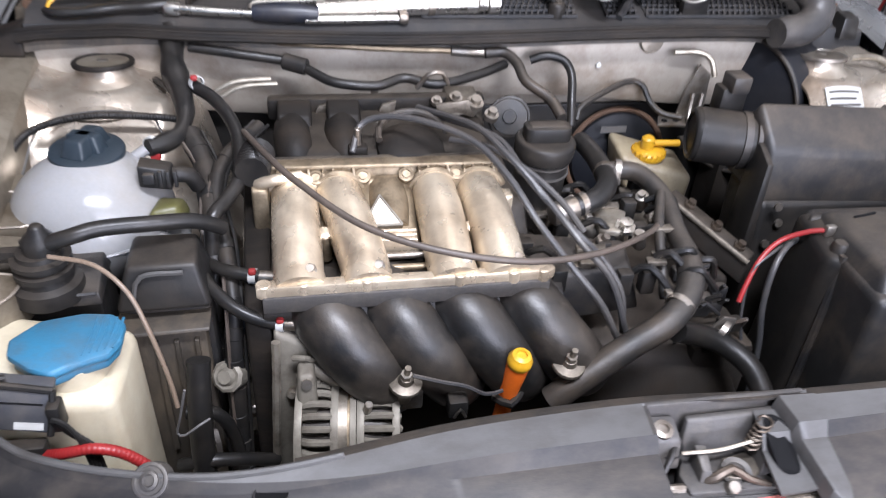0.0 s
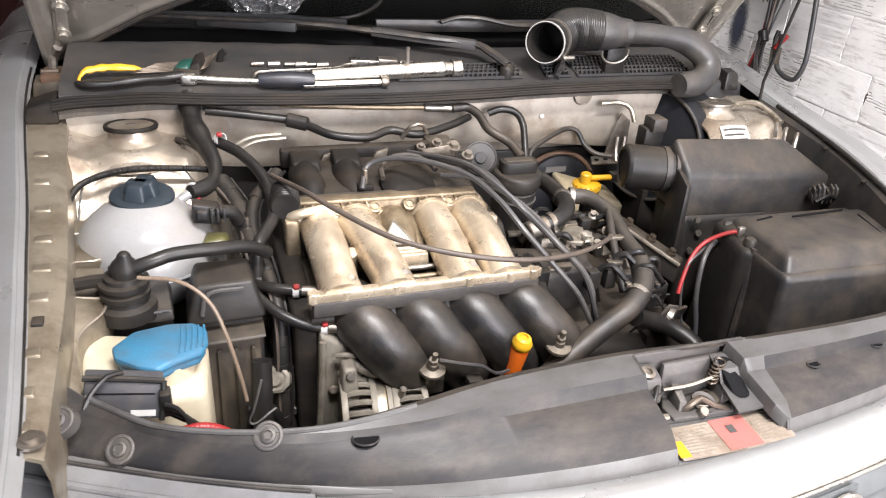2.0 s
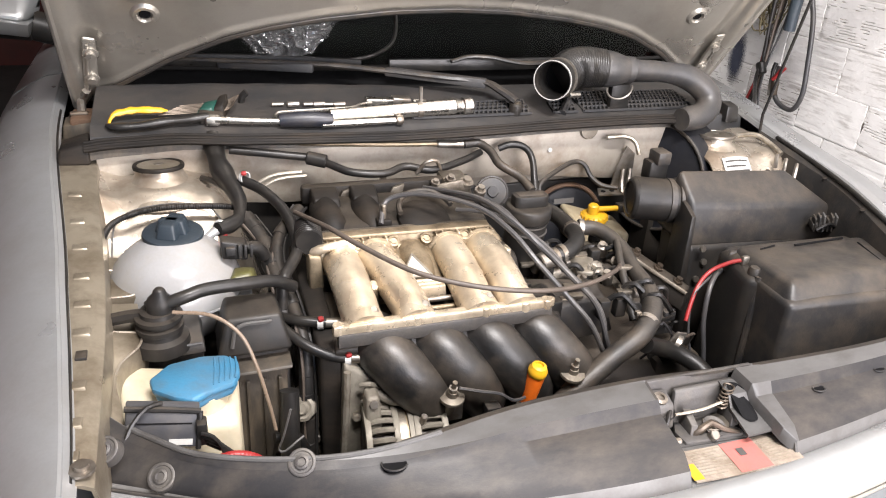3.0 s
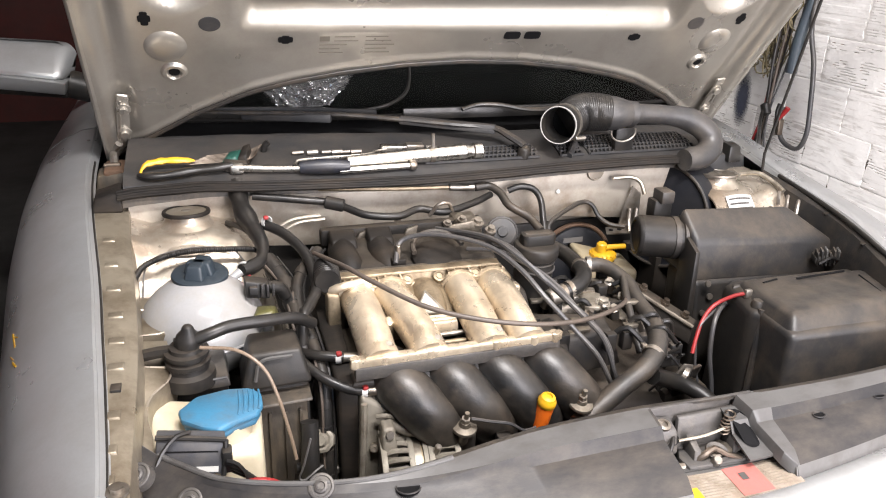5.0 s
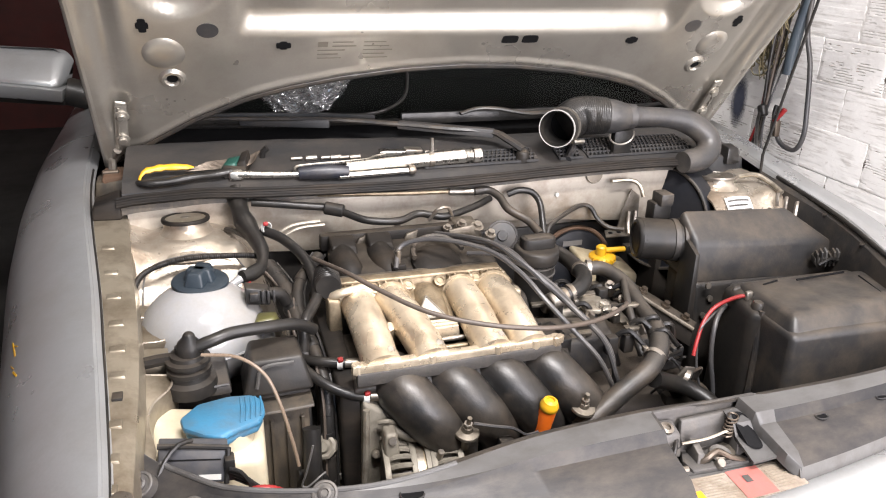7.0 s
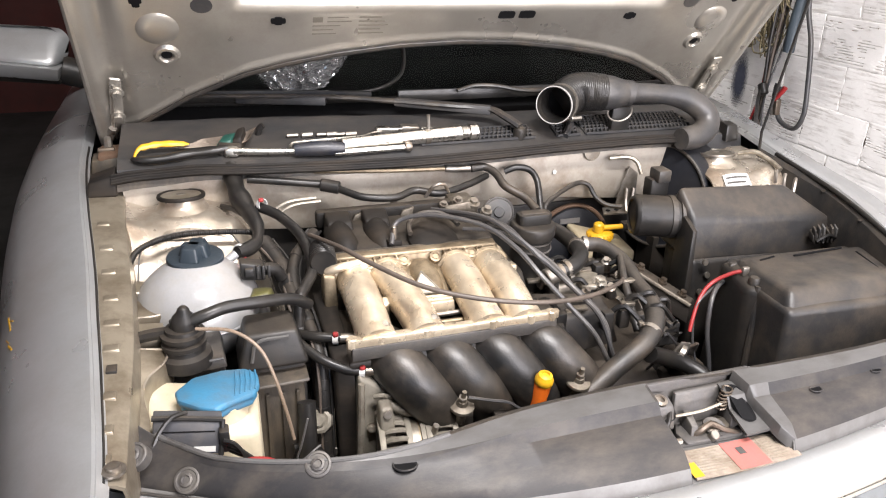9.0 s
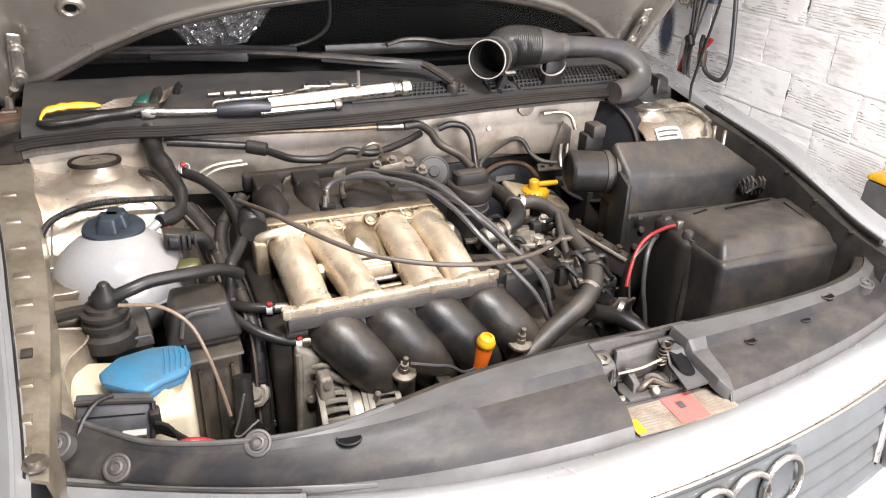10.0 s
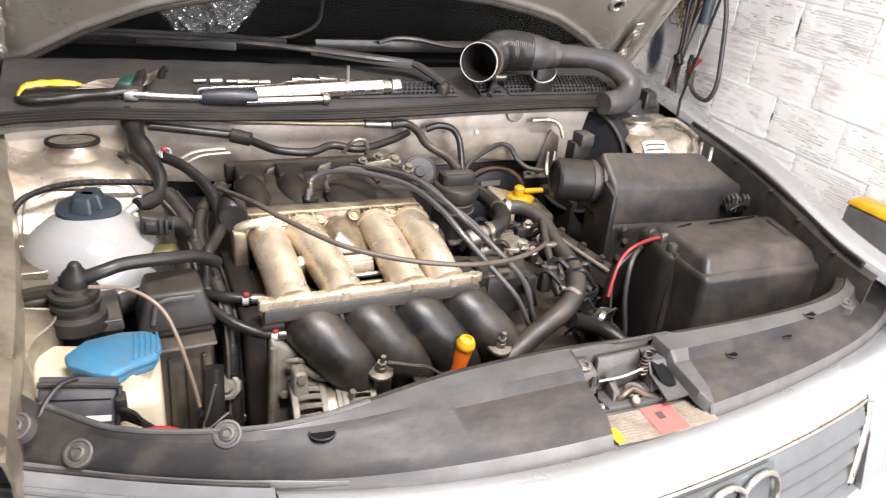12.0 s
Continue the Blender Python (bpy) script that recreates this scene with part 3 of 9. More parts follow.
FENDER = ((0.0, 0.0), (0.012, 0.012), (0.04, 0.008), (0.075, -0.010), (0.105, -0.030), (0.130, -0.065), (0.150, -0.12), (0.165, -0.20), (0.175, -0.33), (0.17, -0.48), (0.15, -0.6))
FLANGE = ((0.0, 0.0), (0.006, 0.008), (0.030, 0.009), (0.036, 0.005), (0.066, 0.004), (0.078, -0.004), (0.092, -0.040), (0.125, -0.14), (0.155, -0.30), (0.16, -0.48), (0.15, -0.6))
for s in (-1, 1):
    def wing(y, k, s=s):
        o, dz = FENDER[k]
        narrow = 0.06 * smooth_step(0.35, -0.05, y)
        if s > 0:
            base = 0.570 + 0.09 * smooth_step(0.08, 0.48, y) + 0.03 * smooth_step(0.5, 0.9, y)
            o, dz = FLANGE[k]
            return Vector((base + o, y, rail_z(min(y, 1.1)) + dz))
        return Vector((s * (0.642 + o * (1 - narrow * 3) - narrow * 0.4 + 0.06 * smooth_step(0.2, 0.9, y)), y, rail_z(min(y, 1.1)) + dz))
    part("front_wing", bm_sheet(wing, lin(-0.10 if s < 0 else 0.0, 1.06, 30), list(range(len(FENDER))), (-s * 0.004, 0, -0.003)), "paint_out", car, "silver-grey front wing, scuffed")
    part("door", bm_sheet(wing, lin(1.066, 3.1, 12), list(range(len(FENDER))), (-s * 0.004, 0, -0.003)), "paint_out", car, "silver-grey door panel")

    def inner(y, k, s=s):
        x = (0.642, 0.640, 0.612, 0.602, 0.598, 0.60, 0.61)[k]
        dz = (-0.01, 0.0, -0.002, -0.008, -0.03, -0.2, -0.42)[k]
        spread = 0.055 * smooth_step(0.2, 0.8, y) * (1.0 if k < 2 else 0.62)
        return Vector((s * (x + spread), y, rail_z(y) + dz))
    if s < 0:
        flange = part("inner_wing", bm_sheet(inner, lin(0.02, 0.74, 60), list(range(7)), (s * 0.003, 0, -0.003)), "paint_in_dark", car, "champagne inner wing with a spot-welded flange")
        for i, y in enumerate((0.055, 0.10, 0.155, 0.245, 0.30, 0.36, 0.43, 0.5, 0.58)):
            x = s * (0.626 + 0.045 * smooth_step(0.2, 0.8, y))
            part("spot_weld", bm_hull([(x - 0.011, y - 0.009, rail_z(y - 0.009) - 0.003), (x + 0.011, y - 0.009, rail_z(y - 0.009) - 0.003), (x + 0.011, y + 0.009, rail_z(y + 0.009) - 0.003), (x - 0.011, y + 0.009, rail_z(y + 0.009) - 0.003), (x - 0.009, y - 0.006, rail_z(y - 0.006) + 0.0010), (x + 0.009, y - 0.006, rail_z(y - 0.006) + 0.0010), (x + 0.009, y + 0.007, rail_z(y + 0.007) + 0.0002), (x - 0.009, y + 0.007, rail_z(y + 0.007) + 0.0002)], 0.001), "paint_in_dark", flange)
        for y0, y1, x1, z0 in ((0.362, 0.408, -0.571, 0.816), (0.313, 0.350, -0.569, 0.811), (0.428, 0.462, -0.585, 0.822)):
            top_t = bm_hull([(-0.616, y0, z0 - 0.003), (x1, y0 + 0.003, z0 - 0.006), (x1 - 0.004, y1, z0 - 0.004), (-0.616, y1 + 0.004, z0 - 0.001), (-0.616, y0, z0), (x1, y0 + 0.003, z0 - 0.003), (x1 - 0.004, y1, z0 - 0.001), (-0.616, y1 + 0.004, z0 + 0.002)], 0.001)
            fold = bm_hull([(-0.612, y0 - 0.003, z0 - 0.024), (x1, y0, z0 - 0.022), (x1, y0 + 0.002, z0 - 0.022), (-0.612, y0 - 0.001, z0 - 0.024), (-0.612, y0 - 0.001, z0 - 0.001), (x1, y0 + 0.002, z0 - 0.004), (x1, y0 + 0.004, z0 - 0.004), (-0.612, y0 + 0.001, z0 - 0.001)], 0.0008)
            part("wing_tab", merge(top_t, fold), "paint_in_dark", flange, "folded sheet-metal tab")
            part("tab_lip", bm_tube([(-0.610, y0 - 0.001, z0), (x1 - 0.012, y0 + 0.002, z0 - 0.002), (x1 - 0.001, y0 + 0.008, z0 - 0.002)], 0.0016, 6), "paint_in", flange, "edge in the lighter inner paint")
        SIDE = ((0.120, -0.585), (0.164, -0.583), (0.211, -0.592), (0.245, -0.587), (0.272, -0.567), (0.298, -0.563))
        part("side_ledge", bm_sheet(lambda y, u: Vector((-0.618 + (curve_table(y, SIDE) + 0.618) * u, y, 0.806 - 0.13 * (0.30 - y) - 0.010 * u - 0.035 * smooth_step(0.9, 1.0, u))), lin(0.12, 0.298, 28), [0, 0.15, 0.5, 0.88, 0.94, 1.0], (0, 0, -0.003)), "paint_in_dark", flange, "beige sheet-metal ledge below the rail")
        part("ledge_lip", bm_tube([(curve_table(y, SIDE) - 0.004, y, 0.798 - 0.13 * (0.30 - y)) for y in lin(0.225, 0.297, 14)] + [(-0.61, 0.300, 0.803)], 0.0016, 6, straight=True), "paint_in", flange, "edge in the lighter inner paint")
        part("wing_gap", bm_tube([wing(y, 0) + Vector((s * 0.002, 0, 0.001)) for y in lin(0.02, 0.9, 16)], 0.0028, 6, straight=True), "rubber", car, "dark shut line beside the wing")
        yh = 0.203
        # black insert stands in for the dark inside of the slot
        part("slot", bm_box((s * 0.624 - 0.006, yh - 0.008, rail_z(yh) - 0.004), (s * 0.624 + 0.006, yh + 0.008, rail_z(yh) + 0.0015), 0.001), "plastic", flange, "black insert for a square slot")
        part("flange_bolt", merge(bm_lathe([(0, 0), (0.012, 0), (0.012, 0.003), (0.007, 0.003), (0.007, 0.008), (0, 0.008)], (s * 0.612, 0.035, rail_z(0.035) + 0.001), seg=14)), "steel", flange)

    # strut tower: a dome pressed into the inner wing
    cx, cy = s * 0.54, 0.65
    def tower(u, v, cx=cx, cy=cy, s=s):
        x, y = cx + u, cy + v
        r, q = math.hypot(u, v), -u * s
        z = 0.864 - 0.010 * smooth_step(0.045, 0.08, r)
        z -= 0.045 * smooth_step(0.05, 0.115, -v) + 0.20 * smooth_step(0.10, 0.21, -v)
        z -= 0.05 * smooth_step(0.075, 0.125, q) + 0.18 * smooth_step(0.11, 0.165, q)
        z += 0.016 * smooth_step(0.05, 0.10, -q)
        return Vector((x, y, z))
    tw = part("strut_tower", bm_sheet(tower, lin(-0.055 if s > 0 else -0.114, 0.128 if s > 0 else 0.168, 42), lin(-0.22, 0.06 if s < 0 else 0.11, 46), (0, 0, -0.004)), "paint_in", car, "champagne strut tower with rust stains")
    up = (0, 0.10, 1)
    part("strut_collar", bm_lathe(([(0.090, -0.030), (0.078, -0.019), (0.066, -0.0125)] if s < 0 else [(0.066, -0.020), (0.062, -0.0125)]) + [ (0.056, -0.0075), (0.0475, -0.001), (0.0415, 0.004), (0.0378, 0.009), (0.0372, 0.019), (0.034, 0.021), (0, 0.021)], (cx, cy + 0.010, 0.862), up, 48), "paint_in", tw, "pressed collar of the strut tower")
    part("strut_cap", bm_lathe([(0.0365, -0.005), (0.0395, -0.0045), (0.0402, -0.001), (0.0392, 0.0015), (0.0368, 0.0020), (0.0335, 0.0012), (0.0325, -0.001)], (cx, cy + 0.009, 0.8855), up, 48, ring=True), "seal" if s < 0 else "steel", tw, "black rubber strut ring" if s < 0 else "dull metal strut ring")
    part("strut_plate", bm_lathe([(0.0350, -0.004), (0.0348, -0.0006), (0.030, 0.0002), (0.022, -0.0008), (0.012, 0.0008), (0, 0.0010)], (cx, cy + 0.009, 0.8862), up, 40), "paint_in_dark" if s < 0 else "alu_dirty", tw, "dull plate inside the strut ring")
    part("strut_nut", bm_lathe([(0.008, 0), (0.008, 0.001), (0.006, 0.002), (0, 0.002)], (cx, cy + 0.009, 0.8868), up, 6), "steel", tw, "dull strut nut")

def tower_z(x, y):
    return tower(x - 0.54, y - 0.65).z


def wing_left(y, q):
    k = int(q)
    o, dz = [FENDER[k][i] + (FENDER[k + 1][i] - FENDER[k][i]) * (q - k) for i in (0, 1)]
    narrow = 0.06 * smooth_step(0.35, -0.05, y)
    return Vector((-(0.642 + o * (1 - narrow * 3) - narrow * 0.4 + 0.06 * smooth_step(0.2, 0.9, y)) - 0.0006, y, rail_z(y) + dz + 0.0006))
for y0, y1, q0, q1 in ((0.375, 0.42, 4.30, 4.36), (0.318, 0.34, 4.05, 4.12), (0.39, 0.405, 4.18, 4.22), (0.345, 0.365, 4.30, 4.33)):
    part("paint_scuff", bm_sheet(lambda u, v: wing_left(y0 + (y1 - y0) * u, q0 + (q1 - q0) * v + 0.25 * u), lin(0, 1, 6), [0, 1], (0.0008, 0, -0.0008)), "yellow", car, "yellow paint scuff on the wing")

# plenum wall behind the engine, its lower recess and the tray below
def plenum(x, k):
    y, z = ((0.70, 0.925), (0.694, 0.915), (0.692, 0.87), (0.695, 0.815), (0.705, 0.795), (0.745, 0.785), (0.755, 0.7), (0.75, 0.42))[k]
    z += (0.012 * math.sin(x * 9 + 1) if k in (3, 4, 5) else 0)
    return Vector((x, y, z))
part("plenum_wall", bm_sheet(plenum, lin(-0.634, 0.50, 50), list(range(8)), (0, 0.006, 0)), "paint_bulk", car, "champagne bulkhead with a dark recess beneath")
# black sheet covering the recess wall
part("recess_sheet", bm_box((-0.60, 0.735, 0.42), (0.62, 0.7445, 0.775), 0.003), "rubber", car, "black sheet in the recess below the bulkhead")
part("under_tray", bm_box((-0.64, 0.03, 0.36), (0.64, 0.78, 0.38)), "iron", car, "oily dark under tray")
part("radiator_panel", bm_hull([(-0.6, 0.06, 0.36), (0.6, 0.06, 0.36), (0.6, 0.10, 0.36), (-0.6, 0.10, 0.36), (-0.40, 0.005, 0.70), (0.42, 0.005, 0.70), (0.42, 0.03, 0.70), (-0.40, 0.03, 0.70)]), "iron", car)

# cowl panel, seal and vent grille
def cowl(x, v):
    y = 0.69 + v * 0.31
    return Vector((x, y, 0.926 + 0.008 * smooth_step(0, 0.1, v) + 0.045 * min(v, 0.62) - 0.012 * (x / 0.68) ** 2 * v - 0.5 * max(0.0, v - 0.46 - 0.22 * min(1.0, max(0.0, -x) / 0.6)) ** 1.3))
cowl_part = part("cowl_panel", bm_sheet(cowl, lin(-0.638, 0.565, 48), lin(0, 0.85, 24), (0, 0, -0.006)), "cowl", car, "faded dark grey plastic cowl panel")
SEAL = ((-0.648, 0.910), (-0.62, 0.914), (-0.565, 0.917), (-0.507, 0.921), (-0.437, 0.919), (-0.285, 0.914), (-0.134, 0.911), (0.05, 0.914), (0.17, 0.918), (0.40, 0.920), (0.52, 0.912))
seal_line = [Vector((x, 0.664 + 0.02 * smooth_step(0.40, 0.62, abs(x)), curve_table(x, SEAL))) for x in lin(-0.648, 0.52, 48)]
seal = part("bonnet_seal", bm_tube(seal_line, 0.0085, 12, straight=True, jitter=0.05), "seal", car, "perished black rubber bonnet seal")
for dy, dz, rr in ((-0.0085, -0.002, 0.0026), (-0.0058, 0.0058, 0.0024), (0.0015, 0.0086, 0.0026)):
    part("seal_rib", bm_tube([p + Vector((0, dy, dz)) for p in seal_line], rr, 8, straight=True), "seal", seal)
part("seal_foot", bm_sheet(lambda x, v: Vector((x, 0.683 - 0.004 * v, curve_table(x, SEAL) - 0.004 - 0.016 * v)), lin(-0.645, 0.5, 40), [0, 1], (0, 0.006, 0)), "grime", seal)
part("cowl_lip", bm_sheet(lambda x, v: cowl(x, 0).lerp(Vector((x, 0.668 + 0.02 * smooth_step(0.40, 0.62, abs(x)), curve_table(x, SEAL) + 0.002)), v), lin(-0.638, 0.52, 48), [0, 0.5, 1], (0, 0, -0.003)), "cowl", cowl_part, "front edge of the cowl turned down to the seal")
part("seal_end", bm_hull([(-0.690, 0.676, 0.884), (-0.640, 0.674, 0.884), (-0.642, 0.716, 0.884), (-0.690, 0.720, 0.884), (-0.686, 0.682, 0.908), (-0.642, 0.680, 0.920), (-0.640, 0.720, 0.928), (-0.684, 0.722, 0.914)], 0.005, 3), "seal", car, "grimy dark corner block under the seal end")
# dark panel added to fill the gap between wing and cowl
part("corner_filler", bm_box((-0.705, 0.70, 0.866), (-0.630, 1.0, 0.876), 0.002), "grime", car, "dark filler panel under the bonnet hinge")
part("hinge_ledge", bm_hull([(-0.700, 0.836, 0.874), (-0.634, 0.828, 0.874), (-0.636, 0.884, 0.874), (-0.700, 0.890, 0.874), (-0.696, 0.842, 0.900), (-0.640, 0.836, 0.906), (-0.642, 0.876, 0.910), (-0.696, 0.884, 0.904)], 0.003), "grime", car, "grimy ledge below the hinge")

def vent(x0, x1, y0, y1):
    """A lattice of narrow bars over dark slots, lying on the cowl."""
    def on(x, y, up):
        v = (y - 0.69) / 0.31
        p = cowl(x, v)
        return Vector((x, p.y, p.z + up))
    bm = bmesh.new()
    def bar(a, b, w, h):
        d = (b - a).normalized()
        sd = d.cross(Vector((0, 0, 1))).normalized() * w
        up = Vector((0, 0, h))
        vs = [bm.verts.new(q) for q in (a - sd, a + sd, b + sd, b - sd, a - sd + up, a + sd + up, b + sd + up, b - sd + up)]
        for f in ((4, 5, 6, 7), (0, 1, 5, 4), (1, 2, 6, 5), (2, 3, 7, 6), (3, 0, 4, 7)):
            bm.faces.new([vs[i] for i in f])
    rows = max(3, round((y1 - y0) / 0.0125))
    dy = (y1 - y0) / rows
    for j in range(rows):
        ya, yb = y0 + dy * j, y0 + dy * (j + 1)
        bar(on(x0, ya, 0.002), on(x1, ya, 0.002), 0.0016, 0.0034)
        x = x0 + (0.0046 if j % 2 else 0.0)
        while x < x1:
            bar(on(x, ya, 0.002), on(x + 0.002, yb, 0.002), 0.0014, 0.0036)
            x += 0.0092
    for y in (y0, y1):
        bar(on(x0, y, 0.002), on(x1, y, 0.002), 0.0022, 0.0045)
    for x in (x0, x1):
        bar(on(x, y0, 0.002), on(x, y1, 0.002), 0.0022, 0.0043)
    # black sheet on the cowl stands for the shade under the lattice
    part("vent_shade_sheet", bm_sheet(lambda x, y: on(x, y, 0.0012), lin(x0, x1, 12), lin(y0, y1, 3), (0, 0, 0.001)), "dash", cowl_part, "black sheet for the shade in the slots")
    part("vent_lattice", bm, "cowl", cowl_part, "plastic vent lattice", smooth=False)
vent(-0.10, 0.135, 0.70, 0.745)
vent(0.185, 0.235, 0.70, 0.735)
vent(0.25, 0.50, 0.70, 0.775)
part("cowl_rib", bm_tube([cowl(0.20, 0.02) + Vector((0, 0, 0.004)), cowl(0.225, 0.12) + Vector((0, 0, 0.01)), cowl(0.24, 0.3) + Vector((0, 0, 0.004))], 0.008, 8), "cowl", cowl_part)

part("scuttle_corner", bm_hull([(0.53, 0.735, 0.86), (0.672, 0.735, 0.86), (0.70, 0.95, 0.88), (0.55, 0.95, 0.88), (0.54, 0.74, 0.905), (0.668, 0.74, 0.896), (0.694, 0.95, 0.925), (0.55, 0.95, 0.94)], 0.005), "cowl", car, "dark plastic corner of the scuttle")
part("corner_block", bm_hull([(0.615, 0.725, 0.885), (0.65, 0.725, 0.885), (0.65, 0.765, 0.885), (0.615, 0.765, 0.885), (0.618, 0.73, 0.922), (0.646, 0.73, 0.920), (0.646, 0.76, 0.925), (0.618, 0.76, 0.926)], 0.004), "rubber", car, "black rubber stop")
# windscreen, its pillars, dashboard and roof
def screen(x, v):
    bow = 0.06 * (1 - (x / 0.68) ** 2)
    return Vector((x * (1 - 0.14 * v), 1.01 - bow * (1 - 0.3 * v) + 0.75 * v, 0.965 + 0.46 * v))
glass = part("windscreen", bm_sheet(screen, lin(-0.64, 0.64, 24), lin(0, 1, 6), (0, -0.004, 0.006)), "glass", car, "dark windscreen glass")
glass.visible_shadow = False
part("dashboard", bm_sheet(lambda x, v: Vector((x, 1.0 + 0.6 * v, 0.93 + 0.02 * math.sin(v * 3))), lin(-0.62, 0.62, 10), lin(0, 1, 8), (0, 0, -0.05)), "dash", car, "black dashboard")
# solid black box in for the shaded cabin
part("cabin", bm_box((-0.64, 1.6, 0.4), (0.64, 3.0, 1.38)), "dash", car, "black box for the shaded cabin behind the windscreen")
# added panels keep the bright wall from showing through the cabin
for sx in (-1, 1):
    part("cabin_side_block", bm_hull([(sx * 0.665 - 0.01, 1.02, 0.5), (sx * 0.665 + 0.01, 1.02, 0.5), (sx * 0.665 + 0.01, 1.75, 0.5), (sx * 0.665 - 0.01, 1.75, 0.5), (sx * 0.655 - 0.01, 1.04, 0.97), (sx * 0.655 + 0.01, 1.04, 0.97), (sx * 0.56 + 0.01, 1.76, 1.41), (sx * 0.56 - 0.01, 1.76, 1.41)]), "dash", car, "added black panel blocking the view through the cabin")
part("roof", bm_sheet(lambda x, v: Vector((x, 1.74 + 1.3 * v, 1.43 + 0.03 * (1 - (x / 0.56) ** 2))), lin(-0.56, 0.56, 8), lin(0, 1, 4), (0, 0, -0.03)), "paint_out", car)
for s in (-1, 1):
    part("pillar", bm_tube([(s * 0.66, 1.0, 0.95), (s * 0.62, 1.4, 1.2), (s * 0.565, 1.76, 1.43)], 0.03, 8), "paint_out", car)
part("screen_trim", bm_tube([screen(x, 0.0) + Vector((0, -0.01, 0.003)) for x in lin(-0.64, 0.64, 24)], 0.009, 8, straight=True, flat=0.6), "rubber", car)
part("scuttle_shelf", bm_sheet(lambda x, v: Vector((x, 0.84 + 0.18 * v - 0.05 * (1 - (x / 0.68) ** 2), 0.915 + 0.045 * v)), lin(-0.64, 0.64, 20), lin(0, 1, 5), (0, 0, -0.006)), "dash", car)

# wheels
for x in (-0.75, 0.75):
    for y in (0.62, 3.0):
        wheel = part("tyre", bm_lathe([(0.2, -0.09), (0.29, -0.095), (0.31, -0.07), (0.31, 0.07), (0.29, 0.095), (0.2, 0.09)], (x, y, 0.31), (1, 0, 0), 32), "tyre", car)
        part("rim", bm_lathe([(0, -0.06), (0.2, -0.085), (0.2, 0.085), (0, 0.06)], (x, y, 0.31), (1, 0, 0), 24), "steel", wheel)

# ---- bonnet ----
HA = radians(53.5)
HU, HN = Vector((0, -math.cos(HA), math.sin(HA))), Vector((0, -math.sin(HA), -math.cos(HA)))
ARC = ((0.0, 0.246), (0.12, 0.24), (0.24, 0.222), (0.335, 0.2), (0.41, 0.175), (0.51, 0.12), (0.61, 0.047), (0.675, 0.0))
def arc(x):
    a = abs(x)
    for (x0, v0), (x1, v1) in zip(ARC, ARC[1:]):
        if a <= x1:
            return v0 + (v1 - v0) * (a - x0) / (x1 - x0)
    return 0.0
def on_hood(x, s, up=0.0):
    return Vector((x, 0.93, 0.915)) + HU * s + HN * up
def relief(x, s):
    a = abs(x)
    d = 0.0
    edge = smooth_step(0.435, 0.405, a - max(0, s - 0.36) * 0.10)
    d -= 0.024 * smooth_step(0.318, 0.366, s) * edge
    lobe = math.hypot((a - 0.52) / 0.075, (s - 0.47) / 0.10)
    d -= 0.018 * smooth_step(1.1, 0.8, lobe)
    d += 0.012 * smooth_step(0.648, 0.664, a)
    d -= 0.010 * smooth_step(0.6, 0.64, a) * (1 - smooth_step(0.640, 0.652, a))
    rim = s - arc(x)
    d += 0.004 * smooth_step(0.022, 0.012, rim) - 0.004 * smooth_step(0.008, 0.0, rim)
    return d
HX = lin(-0.678, 0.678, 150)
def hood_in(x, q):
    a = arc(x)
    s = a + (0.96 - a) * q
    return on_hood(x, s, relief(x, s))
HQ = [(i / 80) * 0.45 for i in range(81)] + [0.5, 0.6, 0.75, 0.9, 1.0]
hood = part("bonnet", bm_sheet(hood_in, HX, HQ, tuple(-HN * 0.004)), "paint_hood", car, "raised bonnet, champagne inner frame with pressed ribs", sharp=60)
def hood_out(x, q):
    a = arc(x)
    return on_hood(x, a + (0.97 - a) * q, -0.034 - 0.02 * (1 - (x / 0.7) ** 2))
part("outer_skin", bm_sheet(hood_out, lin(-0.682, 0.682, 30), lin(0, 1, 12), tuple(-HN * 0.003)), "paint_out", hood, "outer bonnet skin")
part("rear_edge", bm_tube([on_hood(x, arc(x) - 0.003, 0.0) for x in lin(-0.67, 0.67, 60)], 0.0065, 8, straight=True), "rubber_grey", hood, "grey rubber edge strip")
for s in (-1, 1):
    part("side_edge", bm_tube([on_hood(s * 0.679, q, 0.008) for q in lin(0.0, 0.95, 12)], 0.006, 8, straight=True), "paint_hood", hood)
def soften(pts, k=0.22):
    """Cuts the corners of a closed outline."""
    out = []
    for (x0, s0), (x1, s1) in zip(pts, pts[1:] + pts[:1]):
        out += [(x0 + (x1 - x0) * k, s0 + (s1 - s0) * k), (x1 + (x0 - x1) * k, s1 + (s0 - s1) * k)]
    return out
# raised black patches stand in for the shaded holes of the frame
def hood_slot_patch(pts, up, name="slot", mat="dash"):
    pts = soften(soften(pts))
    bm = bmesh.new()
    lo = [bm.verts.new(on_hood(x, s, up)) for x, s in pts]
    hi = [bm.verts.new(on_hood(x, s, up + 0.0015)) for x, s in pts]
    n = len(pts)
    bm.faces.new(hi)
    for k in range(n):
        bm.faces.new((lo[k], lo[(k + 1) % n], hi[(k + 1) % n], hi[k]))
    return part(name, bm, mat, hood, "black patch for a hole in the bonnet frame", smooth=False)
def ring_pts(x, s, rx, rs, n=16):
    return [(x + rx * math.cos(2 * math.pi * k / n), s + rs * math.sin(2 * math.pi * k / n)) for k in range(n)]
